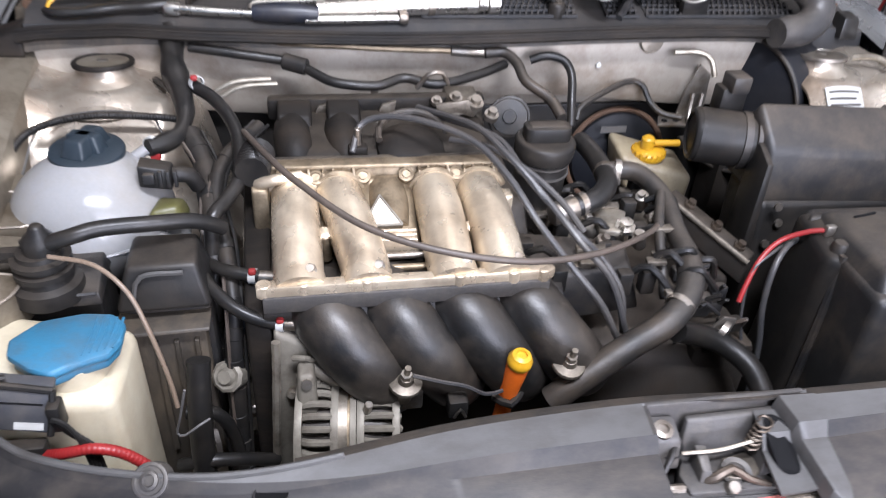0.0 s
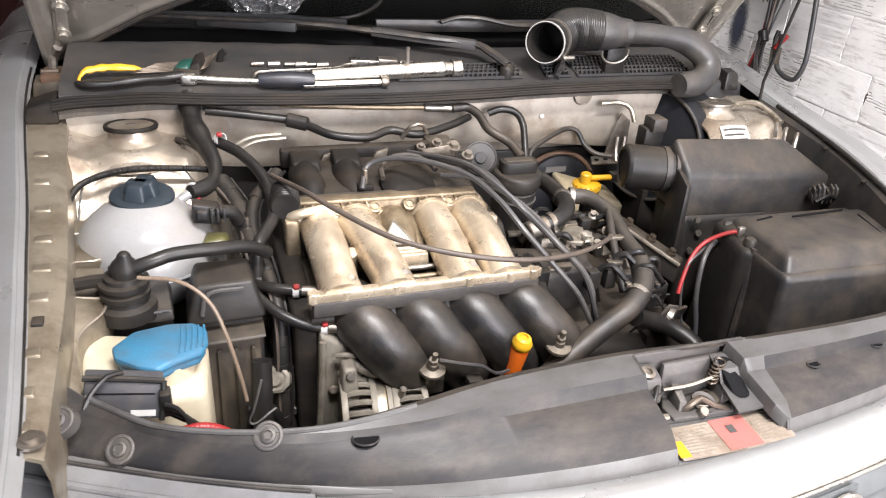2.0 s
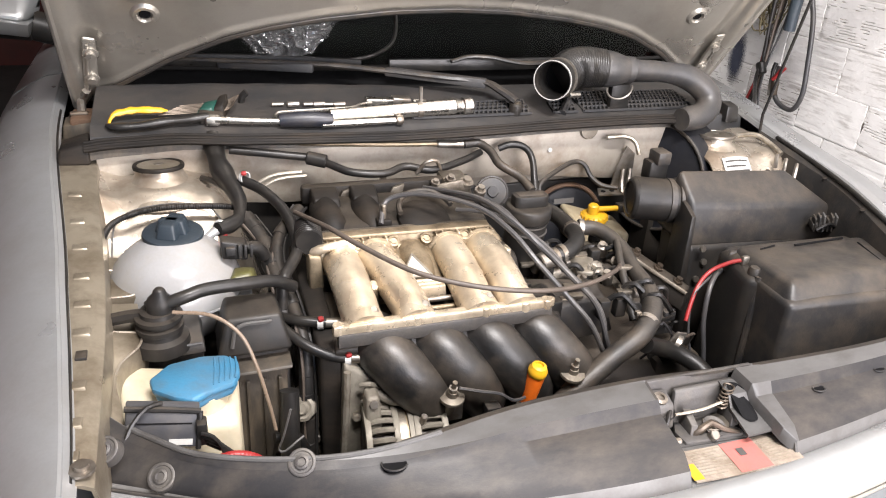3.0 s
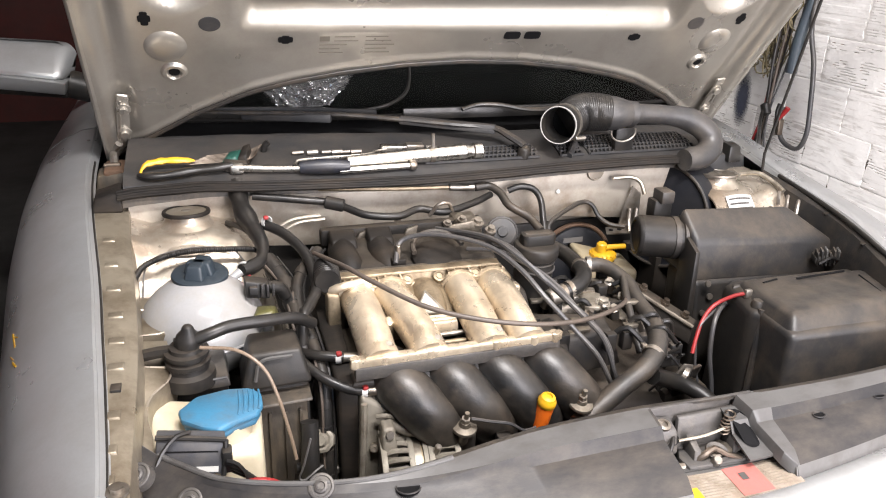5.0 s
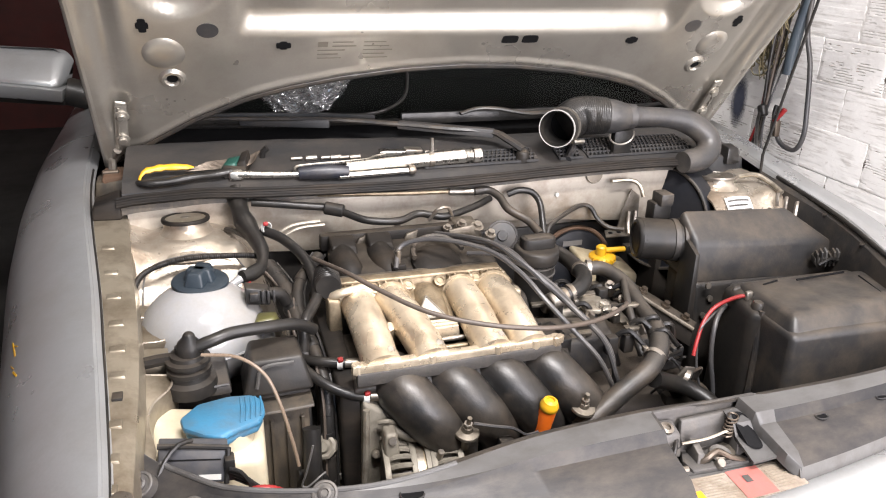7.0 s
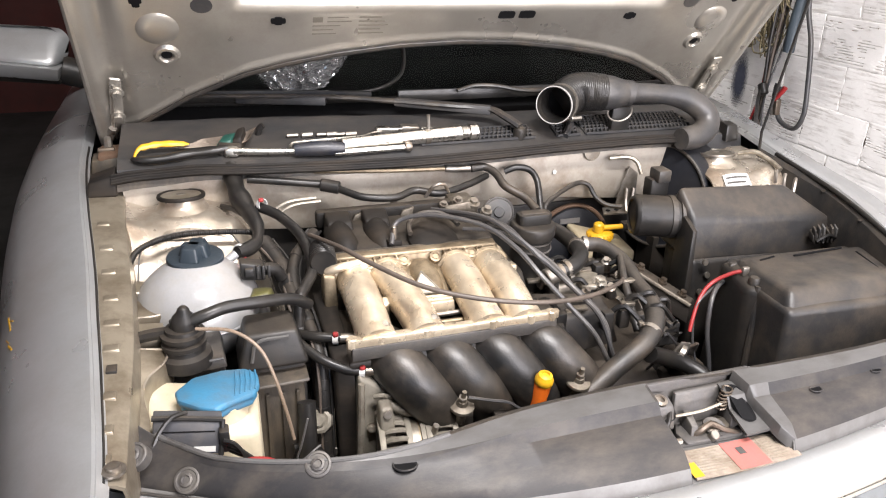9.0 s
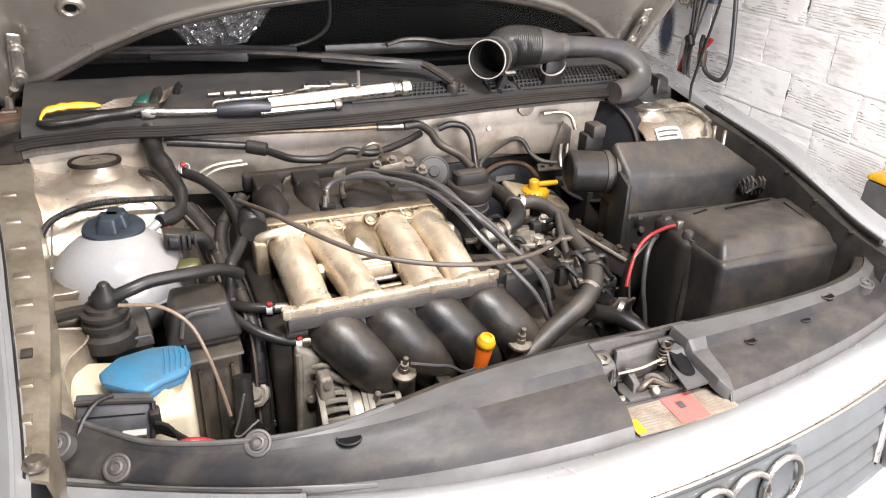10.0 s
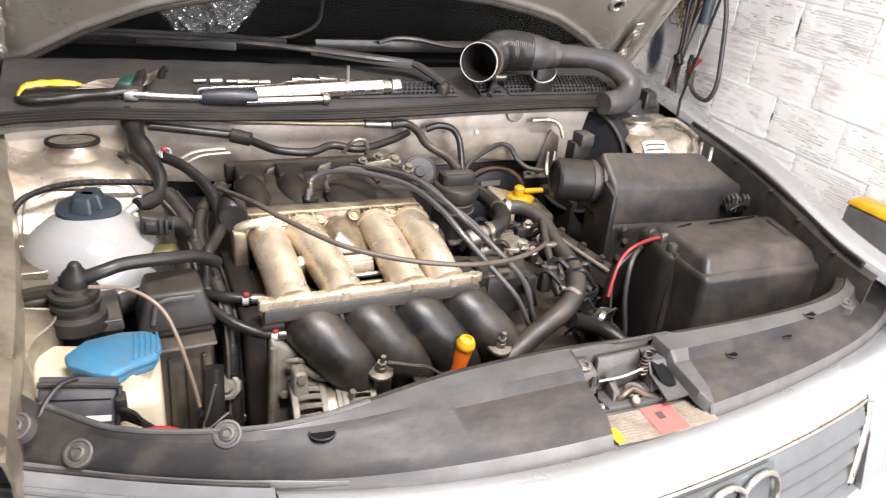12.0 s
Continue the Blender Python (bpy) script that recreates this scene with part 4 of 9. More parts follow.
def cross_pts(x, s, a, b, w):
    return [(x - a, s - w), (x - w, s - w), (x - w, s - b), (x + w, s - b), (x + w, s - w), (x + a, s - w), (x + a, s + w), (x + w, s + w), (x + w, s + b), (x - w, s + b), (x - w, s + w), (x - a, s + w)]
for s in (-1, 1):
    hood_slot_patch(cross_pts(s * 0.575, 0.35, 0.010, 0.014, 0.006), relief(s * 0.575, 0.35))
    hood_slot_patch(cross_pts(s * 0.348, 0.302, 0.013, 0.009, 0.006), relief(s * 0.348, 0.302))
    hood_slot_patch(ring_pts(s * 0.474, 0.338, 0.018, 0.016), relief(s * 0.474, 0.338) - 0.0005, "round_hole", "duct")
    hood_slot_patch(ring_pts(s * 0.539, 0.228, 0.0095, 0.0085), relief(s * 0.539, 0.228) + 0.0002, "boss_hole")
    part("boss_collar", bm_lathe([(0.024, -0.001), (0.022, 0.0015), (0.0185, 0.0055), (0.0135, 0.006), (0.0105, 0.002), (0.0100, -0.001)], on_hood(s * 0.539, 0.228, relief(s * 0.539, 0.228)), HN, 32, ring=True), "paint_hood", hood, "pressed collar round a hole")
    part("pressed_disc", bm_lathe([(0.036, -0.001), (0.033, 0.0016), (0.027, 0.0045), (0.018, 0.0062), (0, 0.0066)], on_hood(s * 0.548, 0.288, relief(s * 0.548, 0.288)), HN, 36), "paint_hood", hood, "round pressed dome in the bonnet frame")
    leaf = [on_hood(s * x, q, up) for up in (0.002, 0.008) for x, q in ((0.664, 0.012), (0.634, 0.045), (0.622, 0.176), (0.642, 0.180))]
    hp = part("hinge_leaf", bm_hull(leaf, 0.003, 3), "paint_hood", hood, "welded hinge leaf")
    for x, q in ((0.641, 0.080), (0.634, 0.145)):
        part("hinge_bolt", bm_lathe([(0, 0), (0.013, 0), (0.013, 0.003), (0.008, 0.004), (0.008, 0.010), (0, 0.010)], on_hood(s * x, q, 0.008), HN, 12), "paint_hood", hp, "painted hinge bolt")
    part("leaf_rib", bm_tube([on_hood(s * 0.654, 0.03, 0.008), on_hood(s * 0.643, 0.12, 0.009), on_hood(s * 0.637, 0.165, 0.008)], 0.0025, 8), "paint_hood", hp)
    part("hinge_arm", bm_tube([(s * 0.668, 0.885, 0.905), (s * 0.668, 0.91, 0.93), on_hood(s * 0.655, 0.05, 0.01)], 0.008, 8), "steel", car, "bare steel bonnet hinge")
    part("hinge_pin", bm_cyl((s * 0.685, 0.868, 0.912), (s * 0.655, 0.868, 0.912), 0.006, 12, 0.0015), "key", car)
    part("hinge_foot", bm_box((s * 0.665 - 0.02, 0.84, 0.885), (s * 0.665 + 0.02, 0.91, 0.912), 0.006), "rust", car, "rusty hinge foot")
for x in (0.08, 0.122):
    hood_slot_patch([(x - 0.016, 0.300), (x + 0.014, 0.300), (x + 0.016, 0.304), (x + 0.016, 0.314), (x + 0.012, 0.318), (x - 0.014, 0.318), (x - 0.017, 0.314), (x - 0.017, 0.304)], relief(x, 0.309))
sticker = part("stamp", bm_sheet(lambda x, q: on_hood(x, q, relief(x, q) + 0.0002), lin(-0.288, -0.27, 3), [0.297, 0.309], tuple(HN * 0.0004)), "ink_grey", hood, "faded grey printed text block")
for i in range(5):
    for x0, x1 in ((-0.262, -0.212), (-0.205, -0.150)):
        q = 0.307 - i * 0.0095
        w = (x1 - x0) * (0.75 + 0.25 * ((i * 7) % 3) / 2)
        if i > 1 and x0 < -0.25:
            x0 -= 0.026
        part("text_bar", bm_sheet(lambda x, k: on_hood(x, k, 0.0006), [x0, x0 + w], [q, q + 0.0022], tuple(HN * 0.0004)), "ink_grey", sticker)

# ---- lock carrier, nose and grille ----
REAR = ((-0.65, 0.20), (-0.60, 0.15), (-0.56, 0.112), (-0.51, 0.070), (-0.41, 0.037), (-0.32, 0.030), (-0.17, 0.044), (0.0, 0.053), (0.17, 0.044), (0.38, 0.047), (0.50, 0.068), (0.56, 0.105), (0.60, 0.15), (0.66, 0.24))
def carrier(x, k):
    yr, yn = curve_table(x, REAR), NOSE(x)
    low = 0.016 * smooth_step(-0.12, -0.37, x)
    t = (0.0, 0.0, 0.03, 0.28, 0.36, 0.8, 0.93, 1.0)[k]
    z = (0.745, 0.788, 0.80, 0.793, 0.779, 0.765, 0.752, 0.735)[k] - (low if k < 4 else low * 0.3)
    y = yr + (yn - yr) * t
    z += 0.022 * smooth_step(0.56, 0.66, abs(x)) * (1 - t)
    return Vector((x, y, z))
LATCH = (0.002, 0.160)
def carrier_run(x0, x1, n, ks, name, mat, label=""):
    return part(name, bm_sheet(carrier, lin(x0, x1, n), ks, (0, 0.0, -0.004)), mat, car, label)
carrier_run(-0.645, LATCH[0], 74, [0, 1, 2], "carrier_rim", "panel_mid", "worn light grey rear rim of the lock carrier")
def lip_at(x, f):
    return carrier(x, 2).lerp(carrier(x, 3), f)
def lip_split(x):
    return 0.06 + 0.94 * smooth_step(-0.44, -0.20, x)
part("carrier_lip", bm_sheet(lambda x, k: lip_at(x, k * lip_split(x)), lin(-0.645, LATCH[0], 74), [0, 1], (0, 0, -0.004)), "panel_mid", car, "worn light grey lip of the lock carrier")
lip_e = part("carrier_end", bm_sheet(lambda x, k: lip_at(x, lip_split(x) + k * (1.001 - lip_split(x))), lin(-0.645, -0.201, 50), [0, 1], (0, 0, -0.004)), "panel_grey", car, "dark grey end of the lock carrier")
# edge light drawn as a paler tube along the lip
part("lip_edge_light", bm_tube([carrier(x, 2) + Vector((0, 0.001, 0.0)) for x in lin(-0.58, -0.26, 30)], 0.0032, 8, straight=True), "panel_mid", lip_e, "edge with its light in a paler grey")
# the shade on the carrier's rear face, drawn as a dark strip
def rear_strip(x, k):
    p = carrier(x, 2)
    return p + Vector((0, (0.0015, 0.014, 0.018, 0.019)[k], (-0.003, -0.007, -0.011, -0.05)[k]))
part("carrier_rear_shade", bm_sheet(rear_strip, lin(-0.30, 0.60, 80), [0, 1, 2, 3], (0, 0, -0.003)), "plastic_dusty", car, "dark strip for the shaded rear of the lock carrier")
carrier_run(LATCH[1], 0.655, 40, [0, 1, 2, 3], "carrier_lip", "panel_mid", "worn light grey lip of the lock carrier")
top_l = carrier_run(-0.645, LATCH[0] + 0.004, 54, [3, 4, 5, 6], "carrier_cover", "panel_grey", "dark grey grained plastic cover")
top_r = carrier_run(LATCH[1] + 0.003, 0.655, 42, [3, 4, 5, 6], "carrier_cover", "panel_grey", "dark grey grained plastic cover")
carrier_run(-0.645, LATCH[0] + 0.004, 54, [6, 7], "cover_edge", "panel_light", "worn light front edge of the cover")
carrier_run(LATCH[1] + 0.003, 0.655, 42, [6, 7], "cover_edge", "panel_light", "worn light front edge of the cover")
BAY_EDGE = ((2, 0.131), (3, 0.138), (4, 0.141), (5, 0.149), (6, 0.163))
def bay_row(x, k):
    i = min(int(k), 6)
    return carrier(x, i).lerp(carrier(x, i + 1), k - i)
def bay_cheek(u, k):
    e = lerp_table(k, BAY_EDGE)
    p = bay_row(e + (0.166 - e) * max(u, 0.0), k) + Vector((0, 0, 0.0012))
    return p + (Vector((-0.003, 0, -0.014)) if u < -0.5 else Vector((-0.0006, 0, -0.001)) if u < 0 else Vector())
part("bay_cheek", bm_sheet(bay_cheek, [-1, -0.1, 0, 0.3, 0.65, 1.0], [2, 3], (0, 0, -0.003)), "panel_mid", car, "worn grey cheek beside the lock opening")
part("bay_cheek", bm_sheet(bay_cheek, [-1, -0.1, 0, 0.3, 0.65, 1.0], [3, 4, 5, 6], (0, 0, -0.003)), "panel_mid", car, "worn grey cheek beside the lock opening")
def bay_plate(u, k):
    e = lerp_table(k, BAY_EDGE)
    return bay_row(0.108 + (e - 0.108) * u, k) + Vector((0, 0.002, -0.012))
plate_b = part("bay_plate", bm_sheet(bay_plate, lin(0, 1, 5), [2.2, 2.6, 3, 3.5, 4, 4.5, 4.8], (0, 0, -0.003)), "panel_mid", car, "grey floor plate beside the lock")
# flat black patch for the shade in the opening
bm = bmesh.new()
bm.faces.new([bm.verts.new(bay_plate(0.52 + 0.42 * math.copysign(abs(math.cos(a)) ** 0.7, math.cos(a)), 3.45 + 1.05 * math.copysign(abs(math.sin(a)) ** 0.7, math.sin(a))) + Vector((0, 0, 0.0012))) for a in lin(0, 2 * math.pi, 29)[:-1]])
bmesh.ops.recalc_face_normals(bm, faces=bm.faces)
part("plate_opening_patch", bm, "dash", plate_b, "black patch for the opening beside the lock", smooth=False)
for x, w in ((LATCH[0] + 0.001, 0.004), (LATCH[1] + 0.001, 0.005)):
    side = [(carrier(x, k).y, carrier(x, k).z - 0.002) for k in range(2, 8)]
    # right wall in lighter grey: the light it catches is put into the colour
    part("cover_side", bm_prism(side + [(side[-1][0], 0.70), (side[0][0], 0.70)], x, x + w, "x"), "panel_grey" if w < 0.0045 else "panel_light", car, "side wall of the lock opening", smooth=False)
def nose(x, k):
    dy, z = ((0.004, 0.733), (-0.010, 0.740), (-0.025, 0.738), (-0.038, 0.730), (-0.046, 0.718), (-0.050, 0.702))[k]
    return Vector((x, NOSE(x) + dy, z))
part("nose_panel", bm_sheet(nose, lin(-0.372, 0.66, 60), list(range(6)), (0, 0.004, -0.004)), "paint_out", car, "bright silver-painted nose panel")
part("headlight_top", bm_sheet(lambda x, k: nose(x, k) + Vector((0, 0, (0.008, 0.009, 0.0, -0.004, -0.008, -0.012)[k])), lin(-0.665, -0.375, 24), list(range(6)), (0, 0.004, -0.004)), "headlight", car, "worn grey top of the headlight housing")
part("headlight_ridge", bm_tube([nose(x, 0) + Vector((0, 0.002, 0.0085)) for x in lin(-0.655, -0.30, 26)], lambda t: 0.0068 - 0.0025 * smooth_step(0.8, 1.0, t), 10, straight=True), "panel_light", car, "pale worn ridge along the cover")
# dark tube in for the shade of a groove
part("headlight_groove_shade", bm_tube([nose(x, 1) + Vector((0, 0.004, 0.0085)) for x in lin(-0.655, -0.378, 24)], 0.0022, 8, straight=True), "panel_grey", car, "dark strip for the shade in a groove")
part("headlight_step", bm_tube([nose(x, 2) + Vector((0, 0.001, -0.001)) for x in lin(-0.655, -0.378, 24)], 0.0045, 8, straight=True), "headlight", car, "rounded step on the headlight housing")
for x0, x1 in ((-0.62, -0.185), (0.468, 0.68)):
    part("headlight_brow", bm_sheet(lambda x, k: Vector((x, NOSE(x) - (0.050, 0.075, 0.095)[k], (0.703, 0.65, 0.56)[k])), lin(x0, x1, 16), [0, 1, 2], (0, 0.01, 0)), "paint_out", car, "silver-painted panel above the headlight")
part("bumper", bm_sheet(lambda x, k: Vector((x, NOSE(x) - 0.09 - (0.0, 0.05, 0.06, 0.02)[k], (0.56, 0.5, 0.35, 0.22)[k])), lin(-0.72, 0.80, 30), [0, 1, 2, 3], (0, 0.01, 0)), "paint_out", car, "silver-painted bumper")
# black sheet for the shade behind the slats
part("grille_well", bm_sheet(lambda x, k: Vector((x, NOSE(x) - 0.046 - 0.03 * k, 0.70 - 0.15 * k)), lin(-0.20, 0.475, 22), [0, 1], (0, 0.02, 0)), "dash", car, "black sheet for the shade behind the grille")
def grille(x, z, out=0.0):
    return Vector((x, NOSE(x) - 0.053 - 0.15 * (0.70 - z) - out, z))
for i in range(5):
    top = 0.6985 - 0.029 * i
    part("grille_slat", bm_sheet(lambda x, k: grille(x, top - (0.0, 0.004, 0.021, 0.026, 0.027)[k], (0.0, 0.003, 0.010, 0.011, 0.002)[k]), lin(-0.17, 0.450, 28), list(range(5)), (0, 0.002, 0.0)), "grille", car, "grey plastic grille slat")
part("badge_plate", bm_sheet(lambda x, k: grille(x, (0.697, 0.60)[k], 0.0115), lin(-0.06, 0.225, 14), [0, 1], (0, 0.004, 0)), "grille", car, "plain plate behind the ring badge")
for d, z in ((0.050, 0.7005), (0.0545, 0.6985)):
    part("grille_frame", bm_tube([(x, NOSE(x) - d, z) for x in lin(-0.18, 0.462, 16)], 0.0022, 8), "chrome", car, "thin chromed grille edge")
for x in (-0.178, 0.460):
    part("grille_side", bm_tube([grille(x, 0.70, 0.004), grille(x - 0.004, 0.66, 0.008), grille(x - 0.02, 0.58, 0.01)], 0.007, 8), "chrome", car, "chromed side of the grille frame")
for i in range(4):
    x = 0.010 + i * 0.0625
    part("badge_ring", bm_tube([grille(x + 0.037 * math.cos(a), 0.6565 + 0.037 * math.sin(a), 0.017) for a in lin(0, 2 * math.pi, 37)], 0.0042, 8, straight=True), "chrome", car, "chromed ring badge")
for s, x0, x1 in ((-1, -0.76, -0.62), (1, 0.68, 0.84)):
    part("headlight", bm_sheet(lambda x, k: Vector((x, NOSE(max(min(x, 0.66), -0.6)) - (0.055, 0.07, 0.09, 0.095)[k] + 0.25 * max(0, abs(x - 0.04) - 0.62), (0.715, 0.70, 0.66, 0.57)[k])), lin(x0, x1, 16), [0, 1, 2, 3], (0, 0.02, 0)), "panel_light", car, "cloudy headlight lens")

# latch bay cut into the carrier, with the lock in it
def latch_wall(pts, w):
    """A thin upright wall between places on the rim, down to the tray floor."""
    bits = []
    for (x0, y0, z0), (x1, y1, z1) in zip(pts, pts[1:]):
        bits.append(bm_hull([(x0, y0, 0.712), (x1, y1, 0.712), (x1 + w[0], y1 + w[1], 0.712), (x0 + w[0], y0 + w[1], 0.712), (x0, y0, z0), (x1, y1, z1), (x1 + w[0], y1 + w[1], z1), (x0 + w[0], y0 + w[1], z0)]))
    return merge(*bits)
latch = part("latch_tray", merge(
    bm_prism([(0.0, 0.055), (0.0, 0.012), (0.018, -0.002), (0.14, -0.008), (0.158, 0.006), (0.155, 0.05)], 0.708, 0.714, "z"),
    latch_wall([(0.158, 0.05, 0.797), (0.162, 0.008, 0.770), (0.145, -0.010, 0.742)], (0.006, 0.0)),
    latch_wall([(-0.001, 0.05, 0.799), (-0.001, 0.012, 0.772), (0.016, -0.004, 0.742)], (0.006, 0.0)),
    latch_wall([(0.016, -0.004, 0.741), (0.147, -0.010, 0.741)], (0.0, -0.006))), "panel_mid", car, "grey lock recess")
part("latch_apron", bm_hull([(0.0, -0.075, 0.70), (0.178, -0.075, 0.70), (0.176, -0.004, 0.71), (0.0, -0.004, 0.71), (0.0, -0.068, 0.734), (0.178, -0.072, 0.733), (0.172, -0.008, 0.7395), (0.002, -0.004, 0.7395)], 0.002), "panel_light", latch, "light grey apron below the lock")
part("latch_back", bm_box((-0.004, 0.048, 0.715), (0.162, 0.054, 0.797), 0.002), "latch_grey", latch)
part("latch_plate", bm_prism([(0.036, -0.010), (0.118, -0.012), (0.122, 0.004), (0.112, 0.030), (0.045, 0.032), (0.034, 0.012)], 0.726, 0.745, "z", 0.003), "latch_grey", latch, "greasy steel lock plate")
part("latch_plate", bm_hull([(0.040, 0.026, 0.73), (0.136, 0.026, 0.73), (0.136, 0.036, 0.73), (0.040, 0.036, 0.73), (0.044, 0.038, 0.784), (0.140, 0.038, 0.786), (0.140, 0.046, 0.786), (0.044, 0.046, 0.784)], 0.003), "latch_grey", latch, "upright lock plate")
part("latch_ear", bm_hull([(0.004, 0.020, 0.745), (0.036, 0.016, 0.745), (0.036, 0.046, 0.745), (0.004, 0.048, 0.745), (0.006, 0.026, 0.778), (0.034, 0.022, 0.778), (0.034, 0.046, 0.786), (0.006, 0.048, 0.786)], 0.004), "latch_grey", latch, "greasy lock ear")
part("latch_ear", bm_prism([(0.122, 0.030), (0.156, 0.018), (0.157, 0.046), (0.124, 0.048)], 0.765, 0.784, "z", 0.003), "latch_grey", latch, "greasy lock ear")
part("latch_ear_screw", bm_lathe([(0.009, 0), (0.009, 0.003), (0.005, 0.004), (0.005, 0.001), (0, 0.001)], (0.019, 0.033, 0.781), (0, -0.3, 1), 16), "steel", latch)
part("latch_hook", bm_tube([(0.052, 0.006, 0.742), (0.062, 0.000, 0.752), (0.078, 0.004, 0.756), (0.092, -0.004, 0.750), (0.112, -0.008, 0.744)], lambda t: 0.005 - 0.002 * t, 8), "key", latch)
part("latch_claw", bm_prism([(0.066, 0.002), (0.098, -0.004), (0.116, 0.010), (0.104, 0.026), (0.08, 0.022), (0.074, 0.012)], 0.741, 0.749, "z", 0.002), "alu_dirty", latch)
part("latch_roller", bm_cyl((0.074, -0.006, 0.742), (0.074, -0.012, 0.752), 0.006, 12, 0.001), "steel", latch)
part("latch_rod", bm_tube([(0.034, 0.018, 0.766), (0.07, 0.016, 0.768), (0.108, 0.020, 0.772)], 0.0019, 8), "alu_mid", latch, "thin steel rod")
part("latch_lever", bm_tube([(0.006, -0.002, 0.738), (0.018, 0.0, 0.742), (0.034, 0.000, 0.740)], lambda t: 0.003 + 0.002 * t, 8), "steel", latch)
part("latch_spring", bm_tube([(0.100 + 0.0068 * math.cos(k * 0.8) + 0.0003 * k, 0.018 + 0.0062 * math.sin(k * 0.8) + 0.0002 * k, 0.764 + 0.00045 * k) for k in range(52)], 0.0013, 5, straight=True), "key", latch, "coiled latch spring")
# black slabs for the shade in the two openings
for outline in ([(0.010, 0.046), (0.040, 0.046), (0.038, 0.034), (0.020, 0.016), (0.008, 0.016), (0.004, 0.030)], [(0.140, 0.046), (0.150, 0.040), (0.151, 0.026), (0.145, 0.008), (0.133, -0.004), (0.118, -0.006), (0.112, 0.004), (0.126, 0.022)]):
    part("latch_hole_patch", bm_prism(outline, 0.7385, 0.7455, "z", 0.001), "dash", latch, "black patch for the opening beside the lock")
part("latch_cheek", bm_hull([(0.104, -0.004, 0.728), (0.122, 0.000, 0.728), (0.126, 0.026, 0.728), (0.108, 0.030, 0.728), (0.108, 0.004, 0.760), (0.118, 0.006, 0.764), (0.124, 0.026, 0.772), (0.110, 0.030, 0.770)], 0.001), "latch_grey", latch, "greasy pressed cheek of the lock")
part("latch_cheek", bm_hull([(0.046, -0.004, 0.728), (0.060, -0.006, 0.728), (0.062, 0.024, 0.728), (0.048, 0.026, 0.728), (0.050, 0.004, 0.757), (0.058, 0.002, 0.757), (0.060, 0.024, 0.766), (0.050, 0.026, 0.766)], 0.001), "latch_grey", latch, "greasy pressed cheek of the lock")
part("latch_bowl", bm_lathe([(0.014, 0.0), (0.0145, 0.003), (0.010, 0.002), (0.006, -0.004), (0, -0.004)], (0.084, 0.004, 0.748), (0, -0.3, 1), 18), "latch_grey", latch, "worn catch cup")
part("latch_cable", bm_tube([(0.034, 0.030, 0.772), (0.022, 0.014, 0.764), (0.012, 0.006, 0.744), (0.010, 0.004, 0.722)], 0.0028, 8), "rubber", latch, "black release cable")
part("latch_pad", bm_lathe([(0, 0), (0.014, 0), (0.014, 0.008), (0.01, 0.012), (0, 0.012)], (0.028, 0.034, 0.756), (0, -0.4, 1), 16), "rubber", latch)
part("latch_scratch", bm_hull([(0.162, 0.030, 0.780), (0.172, 0.034, 0.780), (0.169, 0.047, 0.786), (0.163, 0.046, 0.786), (0.162, 0.030, 0.7905), (0.170, 0.036, 0.7915), (0.168, 0.046, 0.7965), (0.164, 0.045, 0.7965)], 0.001), "alu", latch, "worn bright corner")

# warning label in front of the lock
def label_at(u, v, up=0.0):
    y = -0.019 - 0.046 * v + 0.36 * (0.158 * u - 0.07) ** 2
    return Vector((0.014 + 0.152 * u, y, 0.7385 + 0.06 * (y + 0.065) + up))
lab = part("warning_label", bm_sheet(label_at, lin(0, 1, 8), lin(0, 1, 4), (0, 0, -0.002)), "paper", car, "stained paper label with a red block")
part("red_block", bm_sheet(lambda u, v: label_at(u, v, 0.0008), lin(0.40, 0.70, 5), lin(0.0, 0.98, 4), (0, 0, -0.0004)), "label_red", lab, "red print")
part("yellow_mark", bm_sheet(lambda u, v: label_at(u, v, 0.0008), lin(-0.01, 0.08, 3), lin(0.45, 0.95, 3), (0, 0, -0.0004)), "yellow", lab, "yellow triangle mark")
part("arrow_mark", bm_sheet(lambda u, v: label_at(u, v, 0.0016), lin(0.50, 0.54, 2), lin(0.25, 0.5, 2), (0.004, 0, -0.0004)), "ink", lab)
for i in range(9):
    for u0, u1 in ((0.09, 0.38), (0.73, 0.96)):
        v = 0.06 + i * 0.098
        part("text_bar", bm_sheet(lambda u, k: label_at(u, k, 0.0008), [u0, u1 - 0.04 * (i % 3)], [v, v + 0.030], (0, 0, -0.0004)), "label_ink", lab)


# holes (black discs for their shade), buffers and clips on the carrier
def carrier_z(x, y):
    """The height of the carrier's upper side."""
    rim_line = [carrier(x, k) for k in range(2, 8)]
    for p, q in zip(rim_line, rim_line[1:]):
        if q.y <= y <= p.y:
            return p.z + (q.z - p.z) * (p.y - y) / max(p.y - q.y, 1e-6)
    return rim_line[-1].z
